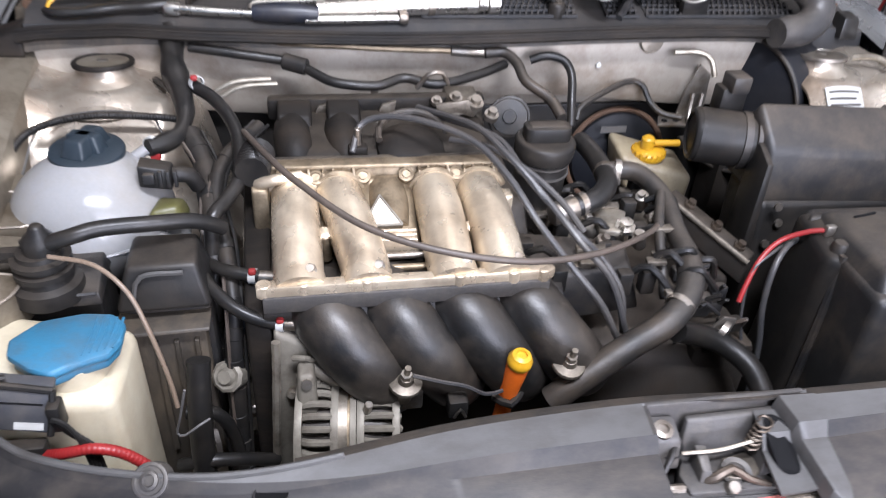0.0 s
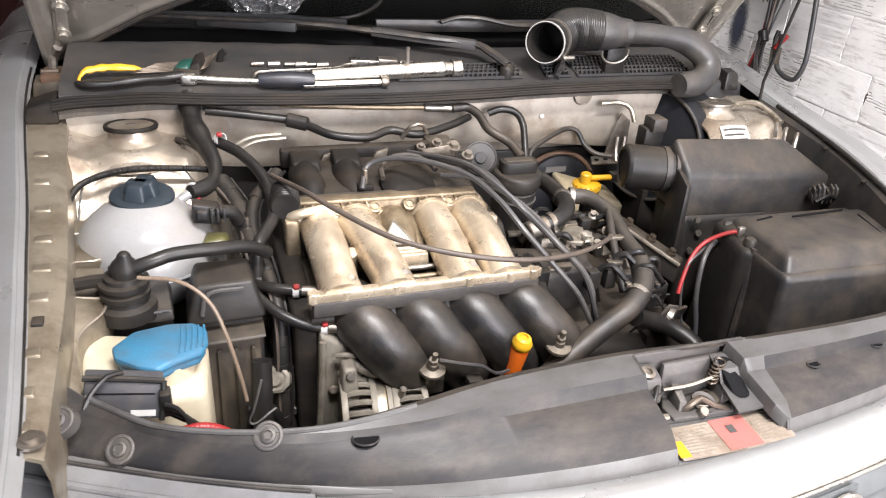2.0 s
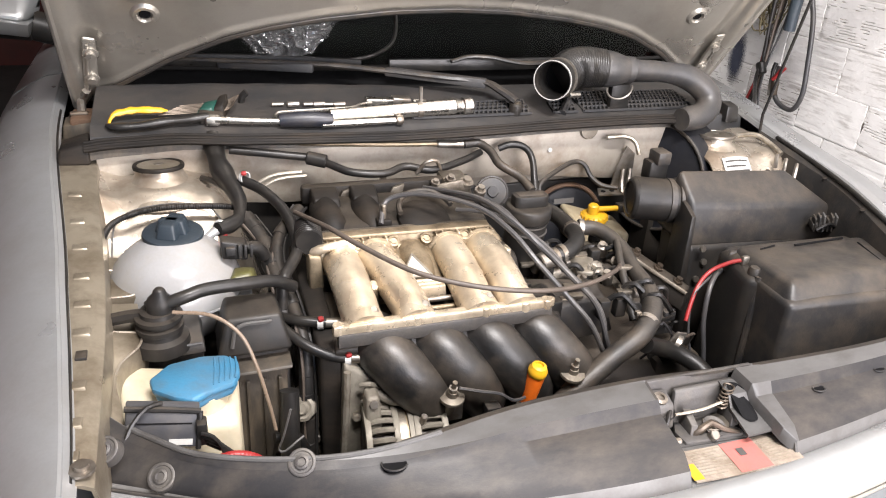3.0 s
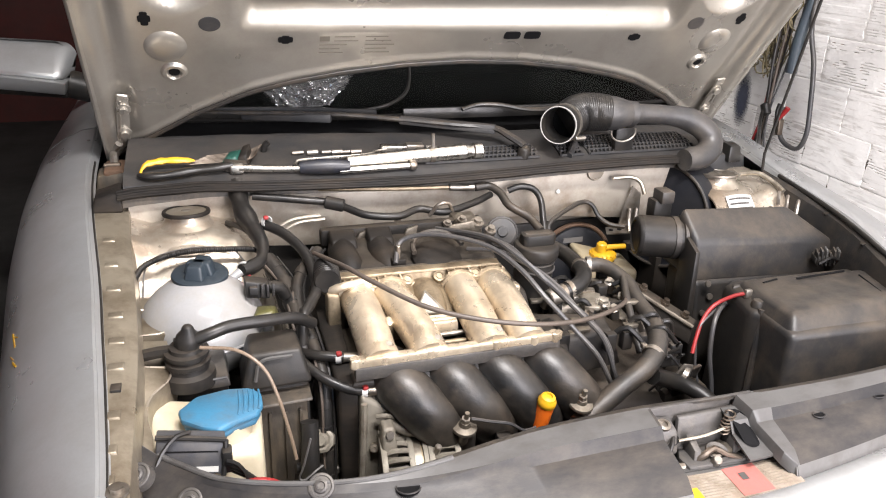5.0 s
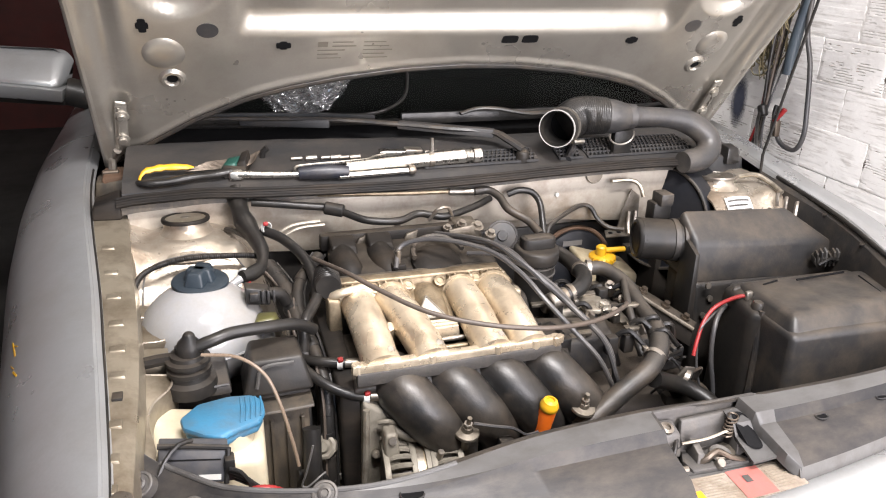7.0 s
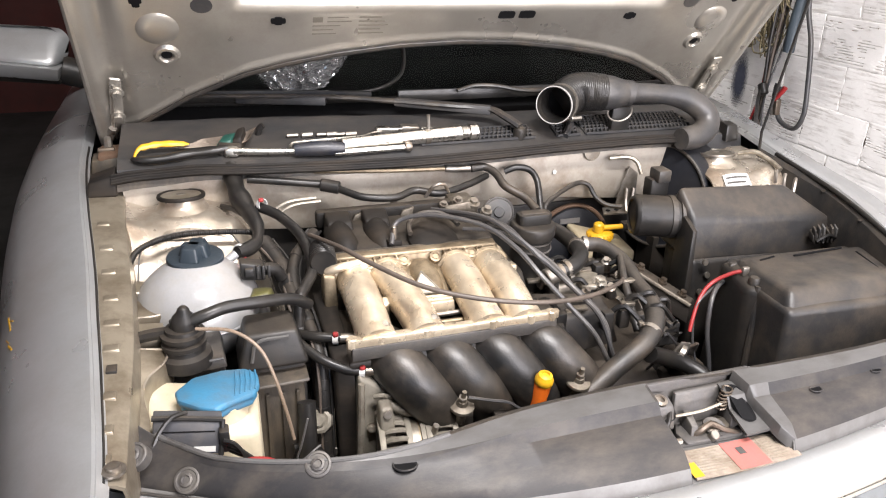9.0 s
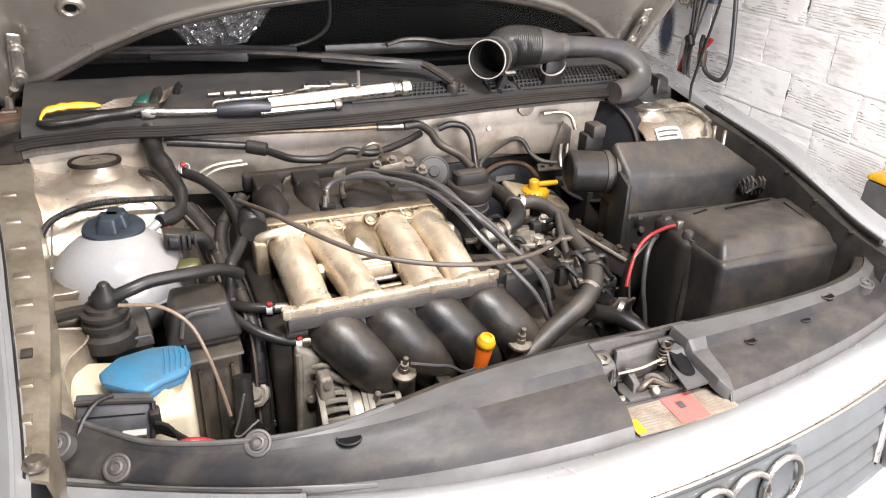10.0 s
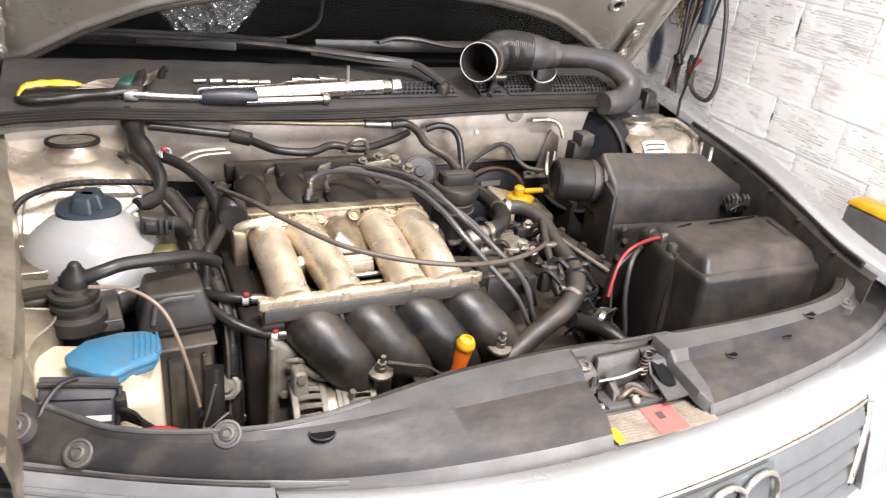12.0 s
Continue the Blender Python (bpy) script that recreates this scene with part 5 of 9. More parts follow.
for x, y, rx, ry in ((-0.318, 0.012, 0.013, 0.010), (0.236, 0.004, 0.008, 0.005), (0.405, 0.034, 0.010, 0.006), (0.349, 0.016, 0.008, 0.003)):
    z = carrier_z(x, y) + 0.0004
    bm = bm_lathe([(1, -0.004), (1, 0.0008), (0, 0.0008)], (0, 0, 0), seg=18)
    bm.transform(Matrix.Translation((x, y, z)) @ Matrix.Diagonal((rx, ry, 1, 1)))
    part("carrier_hole_disc", bm, "dash", top_l if x < 0 else top_r, "black disc for a hole")
    part("hole_rim", bm_tube([(x + (rx + 0.001) * math.cos(a), y + (ry + 0.001) * math.sin(a), z + 0.001) for a in lin(0.2, 2 * math.pi - 0.4, 20)], 0.0010, 6, straight=True), "panel_grey", top_l if x < 0 else top_r)
for at, up in (((-0.411, 0.0335, carrier_z(-0.411, 0.0335) + 0.001), (-0.20, -0.60, 0.75)), ((-0.549, 0.0715, carrier_z(-0.549, 0.0715) + 0.001), (-0.30, -0.55, 0.75)), ((-0.600, 0.092, 0.792), (-0.30, -0.45, 0.80)), ((0.500, 0.050, carrier_z(0.500, 0.050) + 0.001), (0, -0.25, 0.95))):
    b = part("buffer_seat", bm_lathe([(0.0150, -0.012), (0.0145, 0.0010), (0.0136, 0.0016), (0.0118, 0.0016), (0.0108, 0.0004), (0.0, 0.0004)], at, up, 24), "latch_grey", car, "round buffer seat on the lock carrier")
    part("buffer_screw", bm_lathe([(0.0075, 0), (0.0075, 0.003), (0.005, 0.004), (0.004, 0.002), (0, 0.002)], at, up, 14), "latch_grey", b)


# ---- engine ----
engine = thing("engine", (-0.15, 0.4, 0.38), "four-cylinder engine with a cast aluminium intake manifold", "engine")
part("block", bm_hull([(-0.31, 0.27, 0.38), (0.05, 0.27, 0.38), (0.05, 0.60, 0.38), (-0.31, 0.60, 0.38), (-0.31, 0.30, 0.74), (0.02, 0.30, 0.74), (0.02, 0.60, 0.74), (-0.31, 0.60, 0.74)], 0.02), "iron", engine, "oily dark engine block")
part("head", bm_hull([(-0.31, 0.36, 0.73), (0.0, 0.36, 0.73), (0.0, 0.60, 0.73), (-0.31, 0.60, 0.73), (-0.30, 0.40, 0.80), (-0.01, 0.40, 0.80), (-0.01, 0.59, 0.80), (-0.30, 0.59, 0.80)], 0.01), "iron", engine)
part("valve_cover", bm_hull([(-0.31, 0.44, 0.79), (-0.03, 0.44, 0.79), (-0.03, 0.59, 0.79), (-0.31, 0.59, 0.79), (-0.30, 0.462, 0.838), (-0.04, 0.462, 0.838), (-0.04, 0.575, 0.85), (-0.30, 0.575, 0.85)], 0.012, 3), "soot", engine, "dusty black valve cover")
part("cover_ridge", bm_box((-0.325, 0.566, 0.835), (-0.03, 0.588, 0.866), 0.006), "soot", engine)
part("rust_strip", bm_hull([(-0.330, 0.440, 0.824), (-0.050, 0.440, 0.824), (-0.048, 0.460, 0.824), (-0.328, 0.460, 0.824), (-0.328, 0.444, 0.8435), (-0.053, 0.444, 0.8415), (-0.051, 0.452, 0.8405), (-0.326, 0.452, 0.8425)], 0.002), "grime", engine, "grimy edge behind the manifold")
for x in (-0.255, -0.17):
    part("cover_tab", bm_hull([(x - 0.012, 0.560, 0.84), (x + 0.012, 0.560, 0.84), (x + 0.012, 0.566, 0.84), (x - 0.012, 0.566, 0.84), (x - 0.004, 0.560, 0.858), (x + 0.016, 0.560, 0.864), (x + 0.016, 0.566, 0.864), (x - 0.004, 0.566, 0.858)], 0.001), "alu_dirty", engine, "bent metal tab")

TUBES = ((-0.294, -0.292), (-0.241, -0.221), (-0.126, -0.127), (-0.070, -0.069))
LOWER = (-0.262, -0.187, -0.112, -0.036)
manifold = part("intake_manifold", merge(
    bm_hull([(-0.330, 0.418, 0.806), (-0.046, 0.420, 0.806), (-0.044, 0.452, 0.806), (-0.328, 0.452, 0.806), (-0.328, 0.424, 0.842), (-0.050, 0.424, 0.840), (-0.048, 0.448, 0.841), (-0.326, 0.448, 0.843)], 0.004),
    bm_hull([(-0.322, 0.404, 0.790), (-0.048, 0.404, 0.790), (-0.044, 0.452, 0.790), (-0.328, 0.452, 0.790), (-0.320, 0.412, 0.828), (-0.052, 0.412, 0.828), (-0.048, 0.448, 0.828), (-0.326, 0.448, 0.828)], 0.005)), "alu_web", engine, "grimy cast aluminium intake manifold")
part("ledge_top", bm_hull([(-0.322, 0.421, 0.839), (-0.052, 0.421, 0.837), (-0.050, 0.444, 0.837), (-0.320, 0.444, 0.839), (-0.321, 0.422, 0.8445), (-0.053, 0.422, 0.8425), (-0.051, 0.440, 0.8425), (-0.319, 0.440, 0.8445)], 0.0015), "alu_web", manifold, "browned worn top edge of the casting")
for i, (xr, xf) in enumerate(TUBES):
    part("runner", bm_tube([(xr, 0.430, 0.8085), (xr, 0.400, 0.8115), (xr + (xf - xr) * 0.35, 0.360, 0.8105), (xr + (xf - xr) * 0.75, 0.312, 0.8015), (xf, 0.284, 0.7935), (xf + 0.001, 0.260, 0.7850)], lambda t: 0.0262 + 0.0012 * smooth_step(0.30, 0.0, t) + 0.0014 * math.sin(t * 3.1), 28, 0.006, jitter=0.010), "alu", manifold, "cast aluminium intake runner")
    part("runner_collar", bm_tube([(xf, 0.273, 0.7900), (xf + 0.001, 0.257, 0.7845)], lambda t: 0.0282 + 0.0014 * t, 24, jitter=0.012), "alu", manifold, "thickened end of a runner at the flange")
    part("collar_nut", bm_lathe([(0.0075, -0.006), (0.0075, 0.003), (0.0045, 0.004), (0.0045, 0.008), (0, 0.008)], (xf + 0.012, 0.263, 0.808), (0, -0.6, 1), 8), "steel", manifold)
    part("runner_root", bm_tube([(xr + 0.031 * math.cos(a), 0.409 + 0.004 * math.sin(a), 0.810 + 0.027 * math.sin(a)) for a in lin(0.25, 2.9, 14)], 0.0052, 8, straight=True), "alu" if i == 0 else "alu_web", manifold, "cast fillet over the root of a runner")
    for k in range(4):
        dx = -0.018 + 0.012 * k
        part("cast_rib", bm_hull([(xr + dx - 0.0016, 0.402, 0.816), (xr + dx + 0.0016, 0.402, 0.816), (xr + dx + 0.0016, 0.424, 0.816), (xr + dx - 0.0016, 0.424, 0.816), (xr + dx - 0.0014, 0.411 + 0.002 * (k % 2), 0.8395), (xr + dx + 0.0014, 0.411, 0.8395), (xr + dx + 0.0014, 0.424, 0.8405), (xr + dx - 0.0014, 0.424, 0.8405)], 0.0005), "alu" if k % 2 else "alu_web", manifold)
part("manifold_shoulder", bm_tube([(-0.336, 0.438, 0.818), (-0.336, 0.412, 0.829), (-0.326, 0.402, 0.836), (-0.306, 0.402, 0.840), (-0.284, 0.408, 0.841)], lambda t: 0.0095 - 0.004 * t, 12), "alu", manifold, "bright rounded corner of the casting")
for k, (xa, xb) in enumerate(((-0.296, -0.236), (-0.124, -0.070))):
    part("runner_web", bm_hull([(xa, 0.345, 0.760), (xb, 0.345, 0.760), (xb, 0.41, 0.765), (xa, 0.41, 0.765), (xa, 0.350, 0.792), (xb, 0.350, 0.792), (xb, 0.41, 0.806), (xa, 0.41, 0.806)], 0.006, 3), "alu_web", manifold, "cast web between two runners")
    part("web_screw", bm_lathe([(0.0075, -0.004), (0.0075, 0.003), (0.004, 0.004), (0, 0.004)], ((xa + xb) / 2 + 0.004, 0.334, 0.806), (0, -0.5, 1), 10), "alu", manifold)
    part("web_boss", bm_cyl(((xa + xb) / 2 + 0.004, 0.336, 0.770), ((xa + xb) / 2 + 0.004, 0.334, 0.806), 0.0085, 12, 0.002), "alu_web", manifold)
# the box cast between the two pairs of runners, with a plain emblem
part("middle_boss", bm_hull([(-0.222, 0.322, 0.770), (-0.150, 0.322, 0.770), (-0.148, 0.42, 0.780), (-0.222, 0.42, 0.780), (-0.219, 0.330, 0.797), (-0.153, 0.330, 0.797), (-0.152, 0.42, 0.826), (-0.219, 0.42, 0.826)], 0.010, 4), "alu_web", manifold, "browned box cast between the runners")
part("boss_dome", bm_tube([(-0.184, 0.418, 0.812), (-0.184, 0.378, 0.809), (-0.186, 0.350, 0.800)], lambda t: 0.026 - 0.004 * t, 18, flat=0.75), "alu_web", manifold)
for k in range(3):
    part("boss_rib", bm_hull([(-0.218 + 0.004 * k, 0.322 + 0.005 * k, 0.780), (-0.156, 0.320 + 0.005 * k, 0.780), (-0.156, 0.324 + 0.005 * k, 0.780), (-0.218, 0.326 + 0.005 * k, 0.780), (-0.216, 0.323 + 0.005 * k, 0.801 + 0.003 * k), (-0.158, 0.321 + 0.005 * k, 0.801 + 0.003 * k), (-0.158, 0.324 + 0.005 * k, 0.802 + 0.003 * k), (-0.216, 0.326 + 0.005 * k, 0.802 + 0.003 * k)], 0.0006), "alu", manifold)
EM = [Vector((-0.219, 0.338, 0.811)), Vector((-0.173, 0.338, 0.811)), Vector((-0.197, 0.368, 0.833))]
bm = bmesh.new()
lo_e, hi_e = [bm.verts.new(v + Vector((0, 0.004, -0.009))) for v in EM], [bm.verts.new(v) for v in EM]
bm.faces.new(lo_e[::-1])
bm.faces.new(hi_e)
for k in range(3):
    bm.faces.new((lo_e[k], lo_e[(k + 1) % 3], hi_e[(k + 1) % 3], hi_e[k]))
plate_e = part("emblem_plate", bm, "alu_mid", manifold, "bright triangular cast emblem, plain", smooth=False)
part("emblem_rim", merge(*[bm_tube([EM[i], EM[(i + 1) % 3]], 0.0014, 8, straight=True) for i in range(3)]), "alu_cast", plate_e)
part("manifold_floor", bm_hull([(-0.335, 0.255, 0.748), (-0.02, 0.255, 0.748), (-0.05, 0.40, 0.755), (-0.335, 0.40, 0.755), (-0.33, 0.258, 0.760), (-0.03, 0.258, 0.760), (-0.055, 0.395, 0.770), (-0.33, 0.395, 0.770)], 0.004), "iron", engine)
for y, z, m in ((0.312, 0.786, "steel"), (0.296, 0.781, "alu_web"), (0.280, 0.779, "steel")):
    part("fuel_pipe", bm_cyl((-0.212, y, z), (-0.132, y, z), 0.0042, 10), m, engine)
for x in (-0.268, -0.212, -0.160, -0.098, -0.055):
    b = part("bolt_boss", bm_lathe([(0.0092, -0.014), (0.0092, 0.001), (0.006, 0.002), (0.006, 0.0), (0, 0.0)], (x, 0.413, 0.8335), (0, -0.75, 1), 16), "alu_web", manifold)
    part("manifold_bolt", bm_lathe([(0.005, 0), (0.005, 0.0025), (0, 0.0025)], (x, 0.4125, 0.8330), (0, -0.75, 1), 6), "alu_web", b)
part("side_flange", bm_box((-0.046, 0.372, 0.790), (-0.034, 0.392, 0.822), 0.003), "alu", manifold)
part("end_flange", bm_hull([(-0.342, 0.392, 0.775), (-0.322, 0.390, 0.775), (-0.320, 0.412, 0.785), (-0.344, 0.414, 0.785), (-0.342, 0.397, 0.828), (-0.324, 0.396, 0.826), (-0.322, 0.414, 0.836), (-0.344, 0.416, 0.834)], 0.003), "alu_web", manifold, "end flange of the casting")
part("end_bellows", bm_tube([(-0.335, 0.455, 0.845), (-0.338, 0.428, 0.848), (-0.340, 0.404, 0.848)], 0.02, 14, ribs=0.0012, pitch=0.006), "rubber", engine, "ribbed rubber end boot")

rail = part("flange_rail", bm_prism([(-0.336, 0.247), (-0.02, 0.250), (-0.014, 0.254), (-0.016, 0.262), (-0.332, 0.262)], 0.787, 0.800, "z", 0.002), "alu", engine, "bright milled manifold flange")
for x in (-0.328, -0.288, -0.222, -0.122, -0.062, -0.028):
    part("flange_lug", bm_cyl((x, 0.2550, 0.785), (x, 0.2550, 0.8006), 0.0084, 14, 0.0012), "alu", rail)
part("rail_skirt", bm_prism([(-0.330, 0.2445), (-0.02, 0.2475), (-0.02, 0.258), (-0.330, 0.258)], 0.768, 0.788, "z", 0.002), "latch_grey", engine, "grey edge under the flange")
for xf in LOWER:
    part("lower_runner", bm_tube([(xf - 0.012, 0.300, 0.748), (xf - 0.006, 0.272, 0.7465), (xf + 0.006, 0.250, 0.738), (xf + 0.027, 0.231, 0.716), (xf + 0.049, 0.226, 0.690), (xf + 0.066, 0.238, 0.662), (xf + 0.074, 0.27, 0.645)], lambda t: 0.0385 - 0.003 * t, 22, 0.007, jitter=0.008), "plastic_gloss", engine, "shiny black plastic lower runner")
part("lower_body", bm_tube([(-0.27, 0.285, 0.74), (-0.13, 0.285, 0.738), (0.0, 0.29, 0.732)], 0.04, 14), "plastic", engine)

# low dark housings and ducts over the valve cover
for x in (-0.290, -0.226):
    part("breather_duct", bm_tube([(x + 0.002, 0.470, 0.810), (x, 0.487, 0.828), (x - 0.004, 0.52, 0.836), (x - 0.002, 0.565, 0.834)], lambda t: 0.0215 + 0.003 * math.sin(t * 3.1), 18, jitter=0.05), "seal", engine, "dusty black air duct")
    part("cover_panel", bm_hull([(x - 0.024, 0.520, 0.83), (x + 0.024, 0.520, 0.83), (x + 0.024, 0.568, 0.83), (x - 0.024, 0.568, 0.83), (x - 0.021, 0.532, 0.859), (x + 0.020, 0.532, 0.857), (x + 0.022, 0.566, 0.866), (x - 0.022, 0.566, 0.867)], 0.004, 3), "seal", engine, "flat black pad on the valve cover")
part("centre_dome", bm_lathe([(0.046, -0.02), (0.044, 0.000), (0.032, 0.010), (0.018, 0.012), (0, 0.012)], (-0.145, 0.47, 0.840), (0.1, -0.35, 1), 26), "seal", engine, "sooty round cover")
part("centre_ring", bm_tube([(-0.145 + 0.043 * math.cos(a), 0.468 + 0.04 * math.sin(a), 0.858 + 0.014 * math.sin(a)) for a in lin(0.1, 3.3, 22)], 0.0045, 8, straight=True), "rubber_grey", engine)
part("stud", bm_cyl((-0.214, 0.467, 0.835), (-0.214, 0.467, 0.870), 0.0045, 10, 0.001), "steel", engine, "upright threaded stud")
part("stud_base", bm_box((-0.226, 0.458, 0.832), (-0.202, 0.474, 0.848), 0.003), "seal", engine, "sooty stud seat")

# throttle end: canister, flanges, connectors
disc = part("vacuum_canister", bm_lathe([(0.020, -0.04), (0.025, -0.012), (0.027, 0.0), (0.0245, 0.005), (0.010, 0.006), (0.009, 0.010), (0, 0.010)], (0.002, 0.548, 0.842), (-0.25, -1, 0.55), 26), "plastic_dusty", engine, "round black vacuum canister")
part("canister_rim", bm_tube([Vector((0.002, 0.548, 0.842)) + (Vector((1, -0.25 * 0.8, 0)).normalized() * math.cos(a) + Vector((0.15, 0.5, 0.87)).normalized() * math.sin(a)) * 0.027 for a in lin(0, 6.283, 26)], 0.003, 6, straight=True), "plastic", disc)
part("throttle_body", bm_hull([(-0.09, 0.545, 0.82), (-0.03, 0.545, 0.82), (-0.03, 0.60, 0.82), (-0.09, 0.60, 0.82), (-0.085, 0.55, 0.866), (-0.04, 0.55, 0.866), (-0.04, 0.60, 0.87), (-0.085, 0.60, 0.87)], 0.006), "alu_dirty", engine, "grimy throttle body")
for p, r, h in (((-0.05, 0.545, 0.862), 0.012, 0.014), ((-0.075, 0.555, 0.866), 0.009, 0.012), ((-0.03, 0.53, 0.85), 0.010, 0.016), ((-0.10, 0.56, 0.86), 0.008, 0.01)):
    part("throttle_screw", bm_lathe([(r, 0), (r, h * 0.5), (r * 0.6, h * 0.5), (r * 0.6, h), (0, h)], p, (0.1, -0.4, 1), 12), "steel", engine)
part("throttle_bracket", bm_prism([(-0.105, 0.868), (-0.06, 0.874), (-0.045, 0.86), (-0.052, 0.848), (-0.075, 0.856), (-0.10, 0.85)], 0.535, 0.54, "y", 0.001), "alu_dirty", engine, "grimy stamped bracket")

# oil filler
filler = part("oil_filler", bm_lathe([(0.033, -0.11), (0.0335, -0.040), (0.0345, -0.038), (0.0345, -0.034), (0.0335, -0.032), (0.0335, -0.023), (0.0315, -0.021), (0.0315, -0.018), (0.0372, -0.014), (0.0385, -0.008), (0.0385, 0.004), (0.0368, 0.007), (0.0345, 0.0085), (0.028, 0.009), (0, 0.009)], (0.019, 0.437, 0.857), (0.02, -0.06, 1), 40), "plastic", engine, "black ringed oil filler neck")
for z, r in ((0.8225, 0.0352), (0.8365, 0.0345)):
    part("filler_ring", bm_lathe([(r - 0.003, -0.0014), (r, -0.0012), (r, 0.0012), (r - 0.003, 0.0014)], (0.0185, 0.438, z), (0.02, -0.06, 1), 36, ring=True), "latch_grey", filler, "thin worn ring")
fcap = part("filler_cap", bm_prism([(0.019 + 0.0295 * math.copysign(abs(math.cos(a)) ** 0.45, math.cos(a)), 0.436 + 0.0150 * math.copysign(abs(math.sin(a)) ** 0.45, math.sin(a))) for a in lin(0, 2 * math.pi, 33)[:-1]], 0.864, 0.8835, "z", 0.0025), "plastic", filler, "black oil cap with a rounded oblong grip")
part("cap_dish", bm_box((-0.003, 0.428, 0.8832), (0.041, 0.444, 0.8842), 0.0004), "plastic_dusty", fcap)

# alternator, pulleys and belt side
AC = Vector((-0.190, 0.212, 0.612))
ALT_AXIS = (1, -0.1, 0)
def along(x, off=(0, 0, 0)):
    return AC + Vector((x, -0.1 * x, 0)) + Vector(off)
alt = part("alternator", bm_lathe([(0.0, -0.112), (0.042, -0.112), (0.052, -0.104), (0.055, -0.08), (0.055, -0.02), (0.052, -0.006), (0.042, 0.002), (0, 0.002)], AC, ALT_AXIS, 32), "iron", engine, "dark alternator core")
for x0, x1 in ((-0.112, -0.066), (-0.046, 0.000)):
    house = part("alternator_housing", merge(*[bm_lathe([(0.052, -0.004), (0.0655, -0.004), (0.0665, 0.0), (0.0655, 0.004), (0.052, 0.004)], along(x), ALT_AXIS, 36, ring=True) for x in (x0 + 0.004, x1 - 0.004)]), "alu_cast", alt, "grey cast half of the alternator housing")
    for k in range(10):
        th = radians(-14 + 12.5 * k)
        d = Vector((0, -math.cos(th), math.sin(th)))
        pts = [along(x) + d * (0.0640 - 0.008 * abs(q) ** 3) for x, q in zip(lin(x0 + 0.003, x1 - 0.003, 6), lin(-1, 1, 6))]
        part("alternator_fin", bm_tube(pts, 0.0045, 7, flat=0.95, jitter=0.05), "alu_cast", house, "cast cooling fin")
for x, w, r, m in ((-0.062, 0.007, 0.0640, "alu_dirty"), (-0.050, 0.004, 0.0665, "alu_cast"), (-0.056, 0.010, 0.0615, "alu_web")):
    part("alternator_band", bm_lathe([(r - 0.012, -w), (r, -w * 0.8), (r, w * 0.8), (r - 0.012, w)], along(x), ALT_AXIS, 36, ring=True), m, alt, "band round the alternator core")
part("alternator_ear", bm_hull([(-0.302, 0.200, 0.655), (-0.278, 0.200, 0.655), (-0.278, 0.232, 0.655), (-0.302, 0.232, 0.655), (-0.299, 0.212, 0.706), (-0.281, 0.212, 0.706), (-0.281, 0.236, 0.710), (-0.299, 0.236, 0.710)], 0.005, 3), "alu_cast", alt, "upright cast ear")
part("ear_bolt", bm_lathe([(0.009, 0), (0.009, 0.004), (0.006, 0.004), (0.006, 0.010), (0, 0.010)], (-0.290, 0.216, 0.695), (0, -1, 0.4), 8), "steel", alt)
part("alternator_stud", bm_cyl((-0.228, 0.190, 0.668), (-0.226, 0.186, 0.684), 0.005, 8, 0.001), "steel", alt)
part("bracket_casting", bm_hull([(-0.332, 0.236, 0.52), (-0.19, 0.236, 0.52), (-0.19, 0.29, 0.52), (-0.332, 0.29, 0.52), (-0.322, 0.246, 0.742), (-0.250, 0.250, 0.690), (-0.22, 0.29, 0.69), (-0.322, 0.29, 0.745)], 0.006, 3), "alu_cast", engine, "dusty grey bracket casting")
part("bracket_edge", bm_tube([(-0.320, 0.238, 0.735), (-0.322, 0.232, 0.690), (-0.326, 0.226, 0.630), (-0.330, 0.224, 0.56)], 0.0050, 8, jitter=0.1), "alu_mid", engine, "raised edge of the casting")
part("bracket_arm", bm_tube([(-0.286, 0.236, 0.700), (-0.262, 0.226, 0.688), (-0.232, 0.222, 0.684), (-0.212, 0.224, 0.690)], 0.0075, 10, jitter=0.1), "alu_cast", engine, "cast arm above the alternator")
rng = random.Random(8)
for k in range(14):
    x, z = -0.316 + 0.11 * rng.random(), 0.640 + 0.075 * rng.random()
    if z > 0.735 - 0.75 * (x + 0.32):
        z -= 0.03
    if k % 3 == 0:
        bm = bm_tube([(x - 0.012, 0.236, z), (x, 0.230, z + 0.004), (x + 0.014, 0.238, z + rng.uniform(-0.01, 0.010))], 0.0034, 8)
    else:
        bm = bm_lathe([(0.007, -0.006), (0.0068, 0.003), (0.004, 0.004), (0.004, 0.007), (0, 0.007)], (x, 0.238, z), (rng.uniform(-0.3, 0.3), -1, rng.uniform(0.2, 0.6)), 9)
    part(("casting_rib", "casting_lug", "casting_bolt")[k % 3], bm, ("alu_cast", "alu_mid", "alu_dirty")[k % 3], engine)
part("timing_cover", bm_hull([(-0.350, 0.238, 0.42), (-0.326, 0.232, 0.42), (-0.326, 0.5, 0.42), (-0.360, 0.5, 0.42), (-0.352, 0.262, 0.752), (-0.324, 0.256, 0.756), (-0.322, 0.5, 0.80), (-0.358, 0.5, 0.80)], 0.005), "seal", engine, "black timing belt cover")
part("idler", bm_lathe([(0, -0.03), (0.017, -0.03), (0.019, 0.0), (0.015, 0.003), (0.011, 0.002), (0.008, 0.008), (0, 0.007)], (-0.378, 0.262, 0.668), (-0.35, -0.75, 0.55), 9), "alu_cast", engine, "grimy pulley housing")
